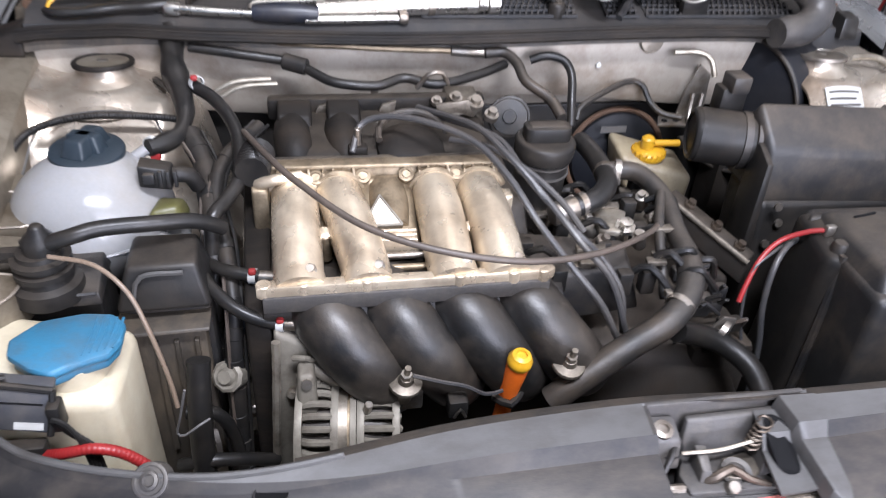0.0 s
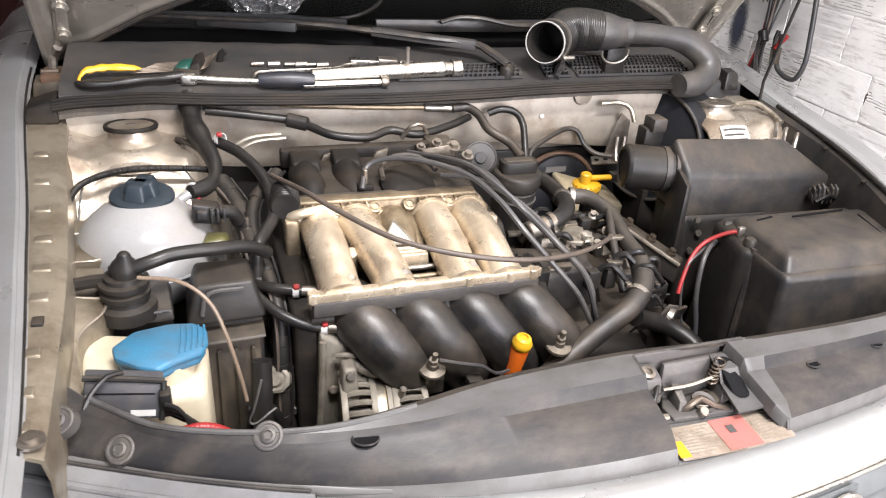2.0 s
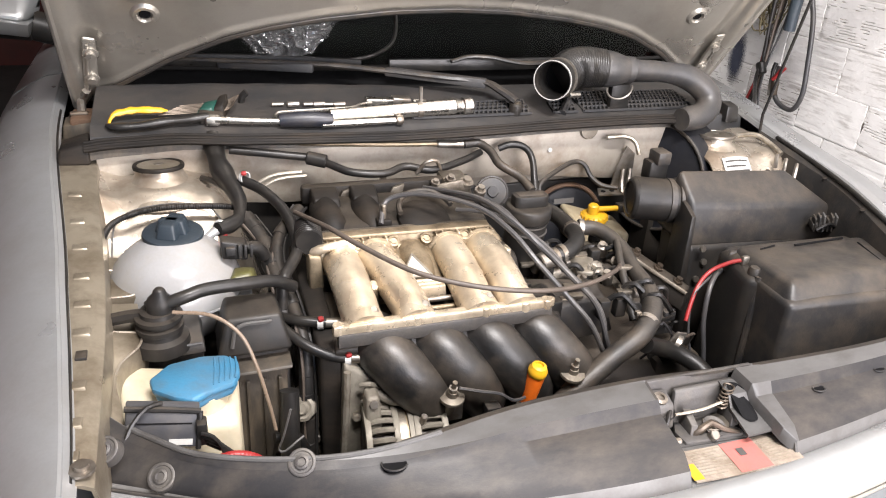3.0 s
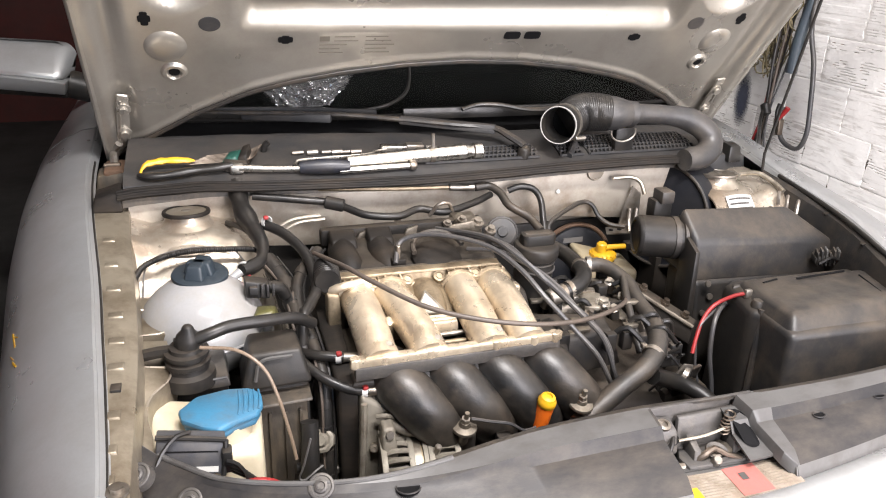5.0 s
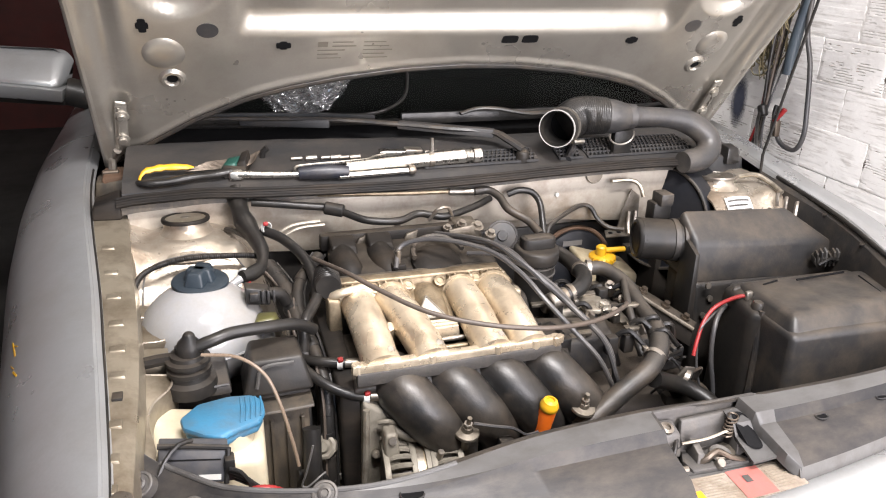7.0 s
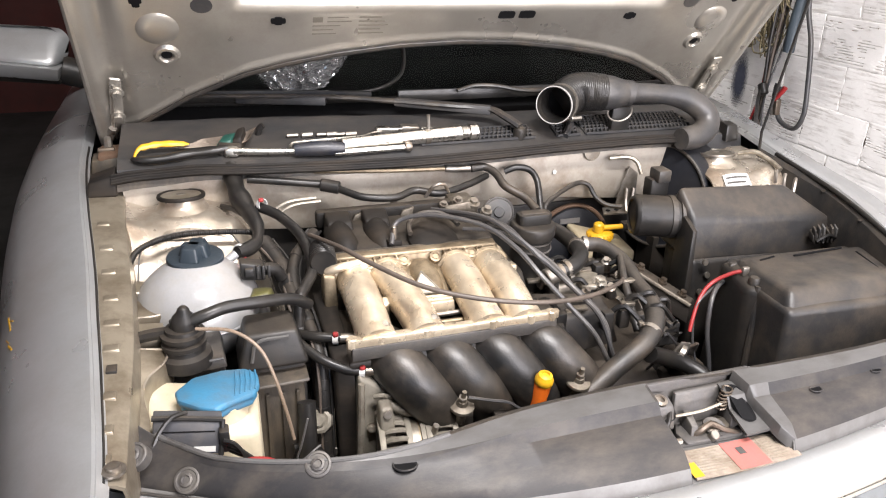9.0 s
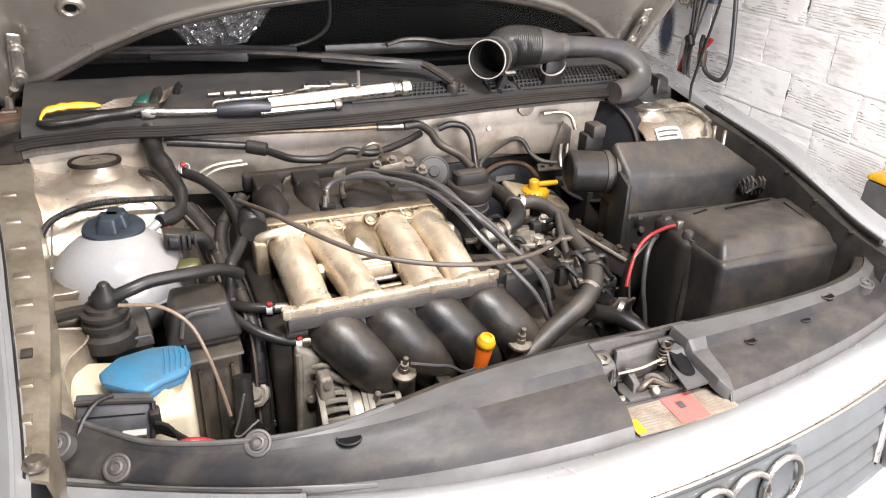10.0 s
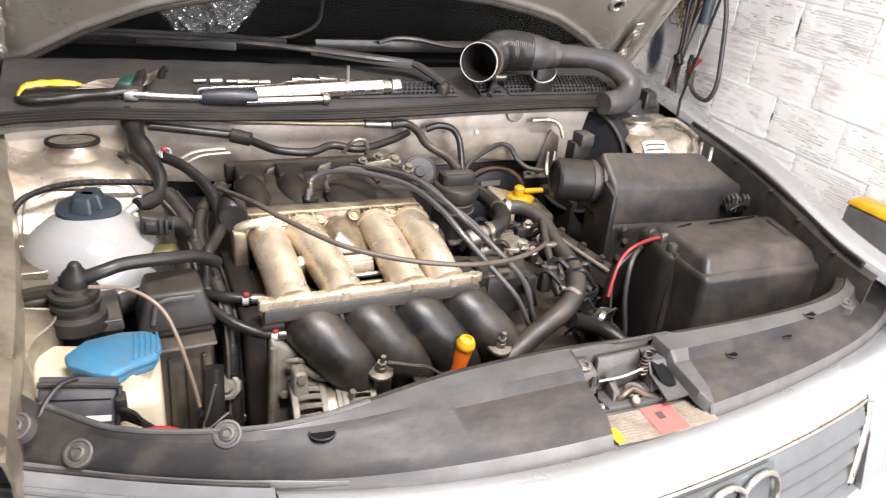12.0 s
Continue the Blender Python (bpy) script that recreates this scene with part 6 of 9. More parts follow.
part("pulley_lip", bm_lathe([(0.02, 0), (0.036, 0.002), (0.036, 0.008), (0.02, 0.01)], (-0.40, 0.245, 0.59), (-0.9, -0.4, 0.1), 22, ring=True), "iron", engine)

part("pump_housing", bm_hull([(-0.385, 0.275, 0.56), (-0.335, 0.27, 0.56), (-0.33, 0.31, 0.56), (-0.385, 0.31, 0.56), (-0.382, 0.282, 0.668), (-0.338, 0.278, 0.672), (-0.334, 0.31, 0.68), (-0.38, 0.31, 0.675)], 0.007, 3), "alu_mid", engine, "pale grimy pump housing")
for k in range(6):
    part("pump_screw", bm_lathe([(0.006, 0), (0.006, 0.004), (0.004, 0.006), (0, 0.006)], (-0.378 + 0.008 * k, 0.275, 0.60 + 0.028 * (k % 3)), (0, -1, 0.3), 8), "steel", engine)
hoses_low = ([(-0.43, 0.20, 0.60), (-0.40, 0.19, 0.615), (-0.36, 0.20, 0.60), (-0.33, 0.22, 0.57)], [(-0.42, 0.22, 0.66), (-0.39, 0.225, 0.65), (-0.375, 0.235, 0.60), (-0.37, 0.24, 0.52)], [(-0.33, 0.20, 0.50), (-0.30, 0.16, 0.53), (-0.24, 0.14, 0.525), (-0.16, 0.15, 0.50)])
for pts in hoses_low:
    part("low_hose", bm_tube(pts, 0.0075, 10), "rubber", engine)

# vacuum valves standing in front of the runners
for x, y, z, r, mat in ((-0.186, 0.196, 0.702, 0.019, "alu_dirty"), (-0.004, 0.196, 0.708, 0.019, "alu_dirty")):
    v = part("vacuum_valve", bm_lathe([(0.010, -0.03), (0.010, -0.008), (r * 0.92, -0.004), (r, -0.001), (r * 0.95, 0.002), (0.009, 0.004), (0.007, 0.010), (0.0035, 0.011), (0.0035, 0.028), (0, 0.028)], (x, y, z), (0.05, -0.25, 1), 20), mat, engine, "round metal valve")
    part("valve_nut", bm_lathe([(0.0065, 0), (0.0065, 0.006), (0, 0.006)], (x, y - 0.003, z + 0.011), (0.05, -0.25, 1), 6), "steel", v)
part("valve_bracket", bm_box((-0.215, 0.2, 0.655), (-0.165, 0.208, 0.69), 0.002), "steel", engine)
part("vacuum_line", bm_tube([(-0.18, 0.185, 0.722), (-0.15, 0.178, 0.716), (-0.125, 0.175, 0.71), (-0.10, 0.18, 0.69), (-0.08, 0.185, 0.688)], 0.0024, 6), "lead", engine)
part("plug_block", bm_box((-0.142, 0.17, 0.665), (-0.12, 0.19, 0.69), 0.004), "plastic", engine)
part("plug_clip", bm_tube([(-0.136, 0.167, 0.672), (-0.131, 0.163, 0.688), (-0.124, 0.167, 0.672)], 0.0018, 6), "chrome", engine)

# gearbox side
part("gearbox", bm_hull([(0.04, 0.2, 0.38), (0.32, 0.2, 0.38), (0.32, 0.58, 0.38), (0.04, 0.58, 0.38), (0.05, 0.26, 0.66), (0.28, 0.28, 0.62), (0.28, 0.55, 0.64), (0.05, 0.55, 0.70)], 0.03, 3), "iron", engine, "oily gearbox casing")
part("coolant_flange", bm_hull([(0.03, 0.37, 0.72), (0.13, 0.37, 0.72), (0.13, 0.45, 0.72), (0.03, 0.45, 0.72), (0.04, 0.38, 0.775), (0.12, 0.375, 0.775), (0.12, 0.44, 0.775), (0.04, 0.44, 0.775)], 0.01, 3), "alu_dirty", engine, "grimy coolant flange")
part("flange_wing", bm_prism([(0.075, 0.352), (0.10, 0.345), (0.125, 0.39), (0.10, 0.42), (0.082, 0.40)], 0.772, 0.78, "z", 0.002), "alu_mid", engine)
part("chrome_bolt", bm_lathe([(0.014, 0), (0.014, 0.006), (0.009, 0.006), (0.009, 0.014), (0, 0.016)], (0.110, 0.356, 0.776), (0, -0.2, 1), 6), "chrome", engine, "bright hexagon bolt")
part("head_ledge", bm_hull([(-0.05, 0.27, 0.70), (0.12, 0.29, 0.70), (0.12, 0.36, 0.70), (-0.05, 0.38, 0.70), (-0.05, 0.28, 0.765), (0.10, 0.30, 0.76), (0.11, 0.35, 0.765), (-0.05, 0.37, 0.775)], 0.006), "plastic_dusty", engine)
rng = random.Random(5)
for k in range(62):
    x, y = rng.uniform(-0.04, 0.17), rng.uniform(0.27, 0.47)
    z = 0.755 + 0.03 * rng.random()
    kind = k % 4
    if kind == 0:
        bm = bm_box((x - 0.009, y - 0.007, z - 0.02), (x + 0.009, y + 0.009, z + 0.012), 0.003)
    elif kind == 1:
        bm = bm_lathe([(0.009, -0.02), (0.009, 0.004), (0.005, 0.005), (0.005, 0.011), (0, 0.011)], (x, y, z), (rng.uniform(-.4, .4), -0.4, 1), 10)
    elif kind == 2:
        bm = bm_tube([(x, y, z), (x + rng.uniform(0.01, 0.03), y - 0.01, z + 0.012), (x + 0.045, y + rng.uniform(-0.03, 0.02), z - 0.02)], 0.0045, 7)
    else:
        bm = bm_prism([(x - 0.012, y - 0.004), (x + 0.012, y - 0.006), (x + 0.015, y + 0.006), (x - 0.01, y + 0.008)], z, z + 0.006, "z", 0.001)
    part(("connector", "fitting", "wire_loop", "bracket")[kind], bm, ("plastic", "steel", "rubber", "alu_dirty")[kind], engine)

# ---- coolant expansion tank ----
tank = thing("coolant_tank", (-0.535, 0.41, 0.70), "milky round coolant expansion tank with a dark blue cap", "coolant tank")
TC = Vector((-0.525, 0.430, 0.782))
bm = bmesh.new()
bmesh.ops.create_uvsphere(bm, u_segments=40, v_segments=24, radius=0.092, matrix=Matrix.Translation(TC))
for v in bm.verts:
    d = v.co - TC
    d.z *= 0.9 if d.z > 0 else 0.8
    d.y *= 0.95
    v.co = TC + d
part("tank_body", bm, "tank", tank, "milky white plastic tank", sharp=80)
part("tank_shoulder", bm_hull([(-0.50, 0.37, 0.72), (-0.415, 0.375, 0.735), (-0.42, 0.48, 0.735), (-0.50, 0.49, 0.72), (-0.50, 0.385, 0.825), (-0.422, 0.392, 0.783), (-0.428, 0.465, 0.788), (-0.50, 0.475, 0.83)], 0.025, 4), "tank", tank)
part("tank_seam", bm_tube([(TC.x + 0.0925 * math.cos(a), TC.y + 0.088 * math.sin(a), TC.z) for a in lin(0, 2 * math.pi, 40)], 0.0022, 6, straight=True), "tank", tank)
cap = part("tank_cap", bm_lathe([(0.032, -0.010), (0.0405, -0.004), (0.0415, 0.000), (0.0405, 0.003), (0.036, 0.0048), (0.018, 0.0055), (0, 0.0055)], (-0.523, 0.446, 0.8605), (0.03, -0.05, 1), 40), "cap_blue", tank, "dark blue coolant cap")
for a in (0, 1):
    d = Vector((math.cos(a * 1.57 - 0.35), math.sin(a * 1.57 - 0.35), 0)) * (1.0 if a else 0.75)
    n = Vector((-d.y, d.x, 0))
    c0 = Vector((-0.523, 0.446, 0.8625))
    part("cap_grip", bm_hull([c0 + d * i + n * j + Vector((0, 0, h)) for h, w in ((0, 0.015), (0.021, 0.0105)) for i, j in ((-0.031 + h * 0.4, -w), (0.031 - h * 0.4, -w), (0.031 - h * 0.4, w), (-0.031 + h * 0.4, w))], 0.0035, 3), "cap_blue", cap)
part("tank_spout", bm_cyl((-0.485, 0.458, 0.838), (-0.464, 0.469, 0.849), 0.0068, 12), "tank", tank)
part("tank_foot", bm_box((-0.58, 0.38, 0.38), (-0.47, 0.48, 0.72), 0.01), "plastic", tank, "black tank bracket")

part("tank_cover", bm_hull([(-0.462, 0.372, 0.800), (-0.418, 0.378, 0.796), (-0.412, 0.412, 0.796), (-0.455, 0.412, 0.800), (-0.452, 0.378, 0.818), (-0.424, 0.384, 0.820), (-0.418, 0.408, 0.818), (-0.446, 0.408, 0.820)], 0.006, 3), "olive", tank, "yellow-olive plastic fitting on the tank side")

# ---- washer bottle ----
washer = thing("washer_bottle", (-0.51, 0.18, 0.38), "yellowed washer fluid bottle with a blue flip cap", "washer bottle")
part("bottle", bm_hull([(-0.575, 0.150, 0.38), (-0.460, 0.150, 0.38), (-0.455, 0.255, 0.38), (-0.585, 0.275, 0.38), (-0.588, 0.152, 0.764), (-0.464, 0.154, 0.750), (-0.458, 0.255, 0.756), (-0.606, 0.280, 0.770)], 0.013, 4), "cream", washer, "yellowed translucent bottle", sharp=70)
part("bottle_neck", bm_cyl((-0.508, 0.200, 0.74), (-0.508, 0.200, 0.778), 0.034, 24, 0.004), "cream", washer)
CAP = [(-0.560, 0.207), (-0.556, 0.186), (-0.533, 0.166), (-0.512, 0.156), (-0.492, 0.168), (-0.466, 0.178), (-0.458, 0.196), (-0.458, 0.222), (-0.472, 0.237), (-0.500, 0.241), (-0.538, 0.233)]
bcap = part("bottle_cap", bm_prism([(-0.508 + (x + 0.508) * 0.93, 0.200 + (y - 0.2) * 0.93) for x, y in CAP], 0.770, 0.780, "z", 0.003), "blue", washer, "faded blue flip cap")
part("cap_flap", bm_prism(CAP, 0.7795, 0.790, "z", 0.004), "blue", bcap)
for k in range(5):
    x = -0.489 + k * 0.0062
    part("cap_ridge", bm_tube([(x, 0.178 + k * 0.002, 0.7895), (x + 0.003, 0.205, 0.7905), (x + 0.003, 0.233 - 0.001 * k, 0.7893)], 0.0014, 6), "blue", bcap)
part("cap_cord", bm_tube([(-0.520, 0.158, 0.775), (-0.532, 0.148, 0.765), (-0.54, 0.146, 0.752)], 0.0014, 6), "rubber", bcap, "thin black cap strap")

# ---- dark filter and canister between the two tanks ----
valve = thing("fuel_vapour_valve", (-0.55, 0.29, 0.40), "dusty black vapour canister with a valve on top", "canister")
part("canister_body", bm_hull([(-0.597, 0.288, 0.40), (-0.497, 0.288, 0.40), (-0.497, 0.362, 0.40), (-0.597, 0.362, 0.40), (-0.595, 0.290, 0.776), (-0.497, 0.290, 0.778), (-0.500, 0.360, 0.786), (-0.592, 0.360, 0.786)], 0.004, 2), "plastic", valve, "black canister body")
part("canister_brim", bm_hull([(-0.602, 0.276, 0.765), (-0.494, 0.280, 0.767), (-0.496, 0.350, 0.772), (-0.598, 0.350, 0.772), (-0.600, 0.280, 0.778), (-0.496, 0.284, 0.780), (-0.500, 0.345, 0.790), (-0.592, 0.345, 0.790)], 0.002), "plastic_dusty", valve, "dusty brim of the canister")
part("canister_rail", bm_tube([(-0.598, 0.278, 0.779), (-0.548, 0.279, 0.780), (-0.498, 0.282, 0.781)], 0.0018, 6), "panel_mid", valve, "worn edge")
vt = part("valve_neck", bm_lathe([(0.036, -0.030), (0.034, -0.014), (0.027, -0.010), (0.026, -0.004), (0.029, -0.002), (0.029, 0.004), (0.024, 0.006), (0.024, 0.011), (0.029, 0.012), (0.029, 0.017), (0.023, 0.019), (0.022, 0.024), (0.014, 0.026), (0, 0.026)], (-0.546, 0.298, 0.804), (0, 0, 1), 28), "plastic", valve, "ribbed black valve")
part("valve_knob", bm_lathe([(0.0165, -0.002), (0.0170, 0.008), (0.0150, 0.014), (0.0090, 0.021), (0.0075, 0.026), (0.0050, 0.029), (0, 0.030)], (-0.543, 0.296, 0.830), (0.05, -0.05, 1), 18), "plastic", vt, "pointed black knob")
part("knob_rib", bm_box((-0.561, 0.293, 0.828), (-0.526, 0.299, 0.842), 0.002), "plastic", vt)
part("valve_arm", bm_tube([(-0.556, 0.298, 0.822), (-0.580, 0.306, 0.818), (-0.604, 0.312, 0.812)], 0.0085, 8), "plastic", vt)
for k in range(3):
    part("valve_web", bm_hull([(-0.585 + 0.030 * k, 0.286, 0.776), (-0.581 + 0.030 * k, 0.286, 0.776), (-0.566 + 0.018 * k, 0.298, 0.776), (-0.570 + 0.018 * k, 0.298, 0.776), (-0.580 + 0.026 * k, 0.290, 0.782), (-0.577 + 0.026 * k, 0.290, 0.782), (-0.563 + 0.017 * k, 0.298, 0.800), (-0.566 + 0.017 * k, 0.298, 0.800)]), "plastic_dusty", valve)

fbox = thing("relay_box", (-0.43, 0.31, 0.42), "black relay box with a grimy lid", "relay box")
part("box_body", bm_hull([(-0.475, 0.290, 0.42), (-0.385, 0.290, 0.42), (-0.385, 0.345, 0.42), (-0.475, 0.345, 0.42), (-0.478, 0.290, 0.755), (-0.388, 0.290, 0.755), (-0.388, 0.345, 0.755), (-0.478, 0.345, 0.755)], 0.006), "plastic_dusty", fbox)
lid = part("box_lid", bm_hull([(-0.482, 0.272, 0.757), (-0.384, 0.275, 0.757), (-0.384, 0.35, 0.757), (-0.482, 0.35, 0.757), (-0.468, 0.290, 0.805), (-0.396, 0.292, 0.805), (-0.40, 0.346, 0.81), (-0.466, 0.346, 0.81)], 0.006, 3), "plastic", fbox, "black lid")
part("lid_rail", bm_tube([(-0.462, 0.274, 0.772), (-0.452, 0.282, 0.798), (-0.41, 0.284, 0.800)], 0.0028, 6), "panel_mid", lid, "worn light lid edge")
part("box_ledge", bm_hull([(-0.484, 0.256, 0.738), (-0.388, 0.258, 0.740), (-0.388, 0.300, 0.742), (-0.484, 0.300, 0.740), (-0.484, 0.258, 0.7415), (-0.388, 0.260, 0.7435), (-0.388, 0.300, 0.746), (-0.484, 0.300, 0.744)], 0.001), "grime", fbox, "brown-stained ledge")
part("grey_wall", bm_hull([(-0.480, 0.262, 0.38), (-0.392, 0.262, 0.38), (-0.392, 0.285, 0.38), (-0.480, 0.285, 0.38), (-0.478, 0.268, 0.738), (-0.394, 0.270, 0.738), (-0.394, 0.288, 0.740), (-0.478, 0.288, 0.740)], 0.003), "grime", fbox, "grimy brown wall below the relay box")
for k in range(4):
    part("wall_rib", bm_hull([(-0.470 + 0.021 * k, 0.2585, 0.56), (-0.464 + 0.021 * k, 0.2585, 0.56), (-0.464 + 0.021 * k, 0.266, 0.56), (-0.470 + 0.021 * k, 0.266, 0.56), (-0.469 + 0.021 * k, 0.264, 0.722), (-0.465 + 0.021 * k, 0.264, 0.722), (-0.465 + 0.021 * k, 0.270, 0.724), (-0.469 + 0.021 * k, 0.270, 0.724)]), "grime", fbox)

# ---- control module clipped on the carrier ----
mod = thing("control_module", (-0.52, 0.105, 0.66), "grey-black electronic module with a plug and wires", "control module")
MB, MR, MT = Vector((-0.588, 0.132, 0.758)), Vector((0.076, -0.008, -0.010)), Vector((0.006, 0.016, 0.037))
MBACK = Vector((0.0, 0.016, 0.002))
def on_module(u, v, out=0.0):
    return MB + MR * u + MT * v + Vector((0.0, -0.9, 0.4)) * out
case = part("module_case", bm_hull([on_module(0, 0), on_module(1, 0), on_module(1, 0) + MBACK, on_module(0, 0) + MBACK, on_module(0, 1), on_module(1, 1), on_module(1, 1) + MBACK, on_module(0, 1) + MBACK], 0.002), "module_grey", mod, "slate grey module case")
part("module_frame", merge(bm_tube([on_module(-0.02, 1.02, 0.001), on_module(0.5, 1.03, 0.001), on_module(1.01, 1.0, 0.001)], 0.0034, 8), bm_tube([on_module(1.0, 1.0, 0.001), on_module(1.01, 0.5, 0.001), on_module(1.0, -0.02, 0.001)], 0.0032, 8)), "plastic", case, "black frame")
# black line in for a shaded groove in the case
part("module_groove_shade", bm_tube([on_module(0.06, 0.62, 0.0005), on_module(0.9, 0.66, 0.0005)], 0.0009, 6), "dash", case)
part("module_plate", bm_hull([on_module(0.60, 0.06, -0.0005), on_module(0.92, 0.08, -0.0005), on_module(0.92, 0.08, 0.0008), on_module(0.60, 0.06, 0.0008), on_module(0.60, 0.22, -0.0005), on_module(0.92, 0.24, -0.0005), on_module(0.92, 0.24, 0.0008), on_module(0.60, 0.22, 0.0008)]), "white", case, "pale printed strip")
part("module_plug", bm_box((-0.512, 0.124, 0.748), (-0.500, 0.142, 0.778), 0.003), "plastic", mod)
for k in range(4):
    part("module_wire", bm_tube([(-0.507, 0.122 + 0.003 * k, 0.768 - 0.006 * k), (-0.495 + 0.002 * k, 0.118, 0.764 - 0.006 * k), (-0.484 + 0.003 * k, 0.112, 0.742), (-0.48 + 0.003 * k, 0.112, 0.68)], 0.0024, 6), "rubber", mod)
part("module_loop", bm_tube([(-0.545, 0.150, 0.796), (-0.560, 0.140, 0.800), (-0.575, 0.128, 0.790), (-0.584, 0.118, 0.775), (-0.586, 0.110, 0.765)], 0.0026, 6), "rubber", mod)
part("module_bracket", bm_box((-0.57, 0.12, 0.38), (-0.52, 0.135, 0.735), 0.003), "plastic", mod)

# ---- dipstick ----
dip = thing("dipstick_tube", (-0.062, 0.205, 0.60), "orange dipstick funnel with a yellow grip", "dipstick")
part("funnel", bm_tube([(-0.074, 0.205, 0.60), (-0.069, 0.195, 0.68), (-0.0645, 0.190, 0.722)], lambda t: 0.0095 + 0.0035 * smooth_step(0.3, 1.0, t), 16), "orange", dip, "orange plastic funnel")
part("grip", bm_lathe([(0.0115, 0), (0.0138, 0.003), (0.0138, 0.010), (0.0122, 0.0125), (0.0105, 0.017), (0.006, 0.019), (0.0055, 0.016), (0, 0.016)], (-0.0645, 0.190, 0.720), (0.08, -0.2, 1), 20), "yellow", dip, "yellow grip ring")
part("funnel_band", bm_tube([(-0.085, 0.196, 0.668), (-0.070, 0.180, 0.67), (-0.055, 0.196, 0.672)], 0.005, 8), "plastic", dip)

# ---- brake fluid reservoir, booster ----
brake = thing("brake_reservoir", (0.30, 0.64, 0.60), "cream brake fluid reservoir with a yellow cap", "brake fluid reservoir")
part("reservoir", bm_hull([(0.228, 0.612, 0.678), (0.330, 0.590, 0.660), (0.340, 0.69, 0.655), (0.23, 0.70, 0.67), (0.214, 0.615, 0.738), (0.335, 0.592, 0.708), (0.342, 0.68, 0.712), (0.22, 0.70, 0.745)], 0.010, 3), "cream_dirty", brake, "stained cream plastic reservoir")
part("reservoir_neck", bm_cyl((0.268, 0.635, 0.70), (0.268, 0.633, 0.735), 0.023, 24, 0.003), "cream_dirty", brake)
bc = part("reservoir_cap", bm_lathe([(0.025, 0), (0.0265, 0.003), (0.0265, 0.011), (0.023, 0.015), (0.012, 0.017), (0, 0.017)], (0.268, 0.633, 0.727), (0, -0.05, 1), 26), "yellow", brake, "yellow screw cap")
part("cap_knob", bm_lathe([(0.011, 0), (0.011, 0.016), (0.008, 0.019), (0, 0.019)], (0.262, 0.631, 0.744), (0, -0.05, 1), 14), "yellow", bc)
part("cap_spigot", bm_tube([(0.27, 0.632, 0.751), (0.295, 0.63, 0.751), (0.318, 0.628, 0.751)], 0.0055, 10), "yellow", bc)
part("cap_plug", bm_box((0.315, 0.62, 0.743), (0.345, 0.64, 0.760), 0.003), "plastic", bc)
for k in range(18):
    a = 2 * math.pi * k / 18
    part("cap_rib", bm_box((0.268 + 0.0262 * math.cos(a) - 0.0015, 0.633 + 0.0262 * math.sin(a) - 0.0015, 0.731), (0.268 + 0.0262 * math.cos(a) + 0.0015, 0.633 + 0.0262 * math.sin(a) + 0.0015, 0.740)), "yellow", bc)
part("reservoir_tag", bm_box((0.205, 0.690, 0.742), (0.250, 0.692, 0.753)), "panel_light", brake, "white paper tag")
part("master_cylinder", bm_cyl((0.29, 0.56, 0.60), (0.27, 0.76, 0.64), 0.025, 16, 0.004), "alu_dirty", brake)
part("reservoir_stay", bm_box((0.26, 0.62, 0.38), (0.32, 0.67, 0.62)), "iron", brake)

ring = thing("brake_booster", (0.20, 0.75, 0.50), "black brake booster with a rusty rim", "brake booster")
part("booster_shell", bm_lathe([(0.0, 0.03), (0.05, 0.028), (0.078, 0.015), (0.084, 0.0), (0.084, -0.02)], (0.25, 0.725, 0.682), (0, -1, 0.12), 40), "booster", ring)
part("booster_rim", bm_tube([(0.25 + 0.086 * math.cos(a), 0.716 + 0.01 * math.sin(a), 0.682 + 0.086 * math.sin(a)) for a in lin(0, 2 * math.pi, 48)], 0.005, 8, straight=True), "rust", ring, "rusty rim")

drum = thing("intake_drum", (0.455, 0.66, 0.56), "blue-black round pressed cover with a raised bead", "drum cover")
DC, DA = Vector((0.432, 0.690, 0.788)), Vector((-0.90, -0.42, 0.10)).normalized()
DS = DA.cross(Vector((0, 0, 1))).normalized()
DT = DS.cross(DA)
part("drum_shell", bm_lathe([(0.118, -0.10), (0.119, -0.02), (0.117, 0.0), (0.112, 0.004), (0.108, 0.001), (0.085, 0.004), (0.04, 0.008), (0, 0.008)], DC, DA, 56), "booster", drum, "blue-black drum")
part("drum_bead", bm_tube([DC + DA * 0.003 + (DS * math.cos(a) + DT * math.sin(a)) * 0.113 for a in lin(0, 2 * math.pi, 56)], 0.0035, 8, straight=True), "rubber_grey", drum)
part("drum_stay", bm_box((0.42, 0.66, 0.38), (0.5, 0.72, 0.70)), "iron", drum)

# ---- air filter box with its meter tube ----
air = thing("air_filter_box", (0.48, 0.42, 0.38), "dusty black air filter box", "air filter box")
part("box_lower", bm_hull([(0.345, 0.36, 0.38), (0.62, 0.35, 0.38), (0.62, 0.50, 0.38), (0.36, 0.52, 0.38), (0.344, 0.430, 0.76), (0.648, 0.418, 0.76), (0.63, 0.52, 0.76), (0.350, 0.53, 0.76)], 0.012, 3), "plastic", air)
part("box_lid", bm_hull([(0.340, 0.434, 0.752), (0.655, 0.416, 0.745), (0.640, 0.53, 0.76), (0.34, 0.54, 0.76), (0.348, 0.447, 0.832), (0.650, 0.426, 0.818), (0.585, 0.500, 0.868), (0.342, 0.500, 0.882)], 0.010, 4), "plastic_dusty", air, "dusty sloping lid")
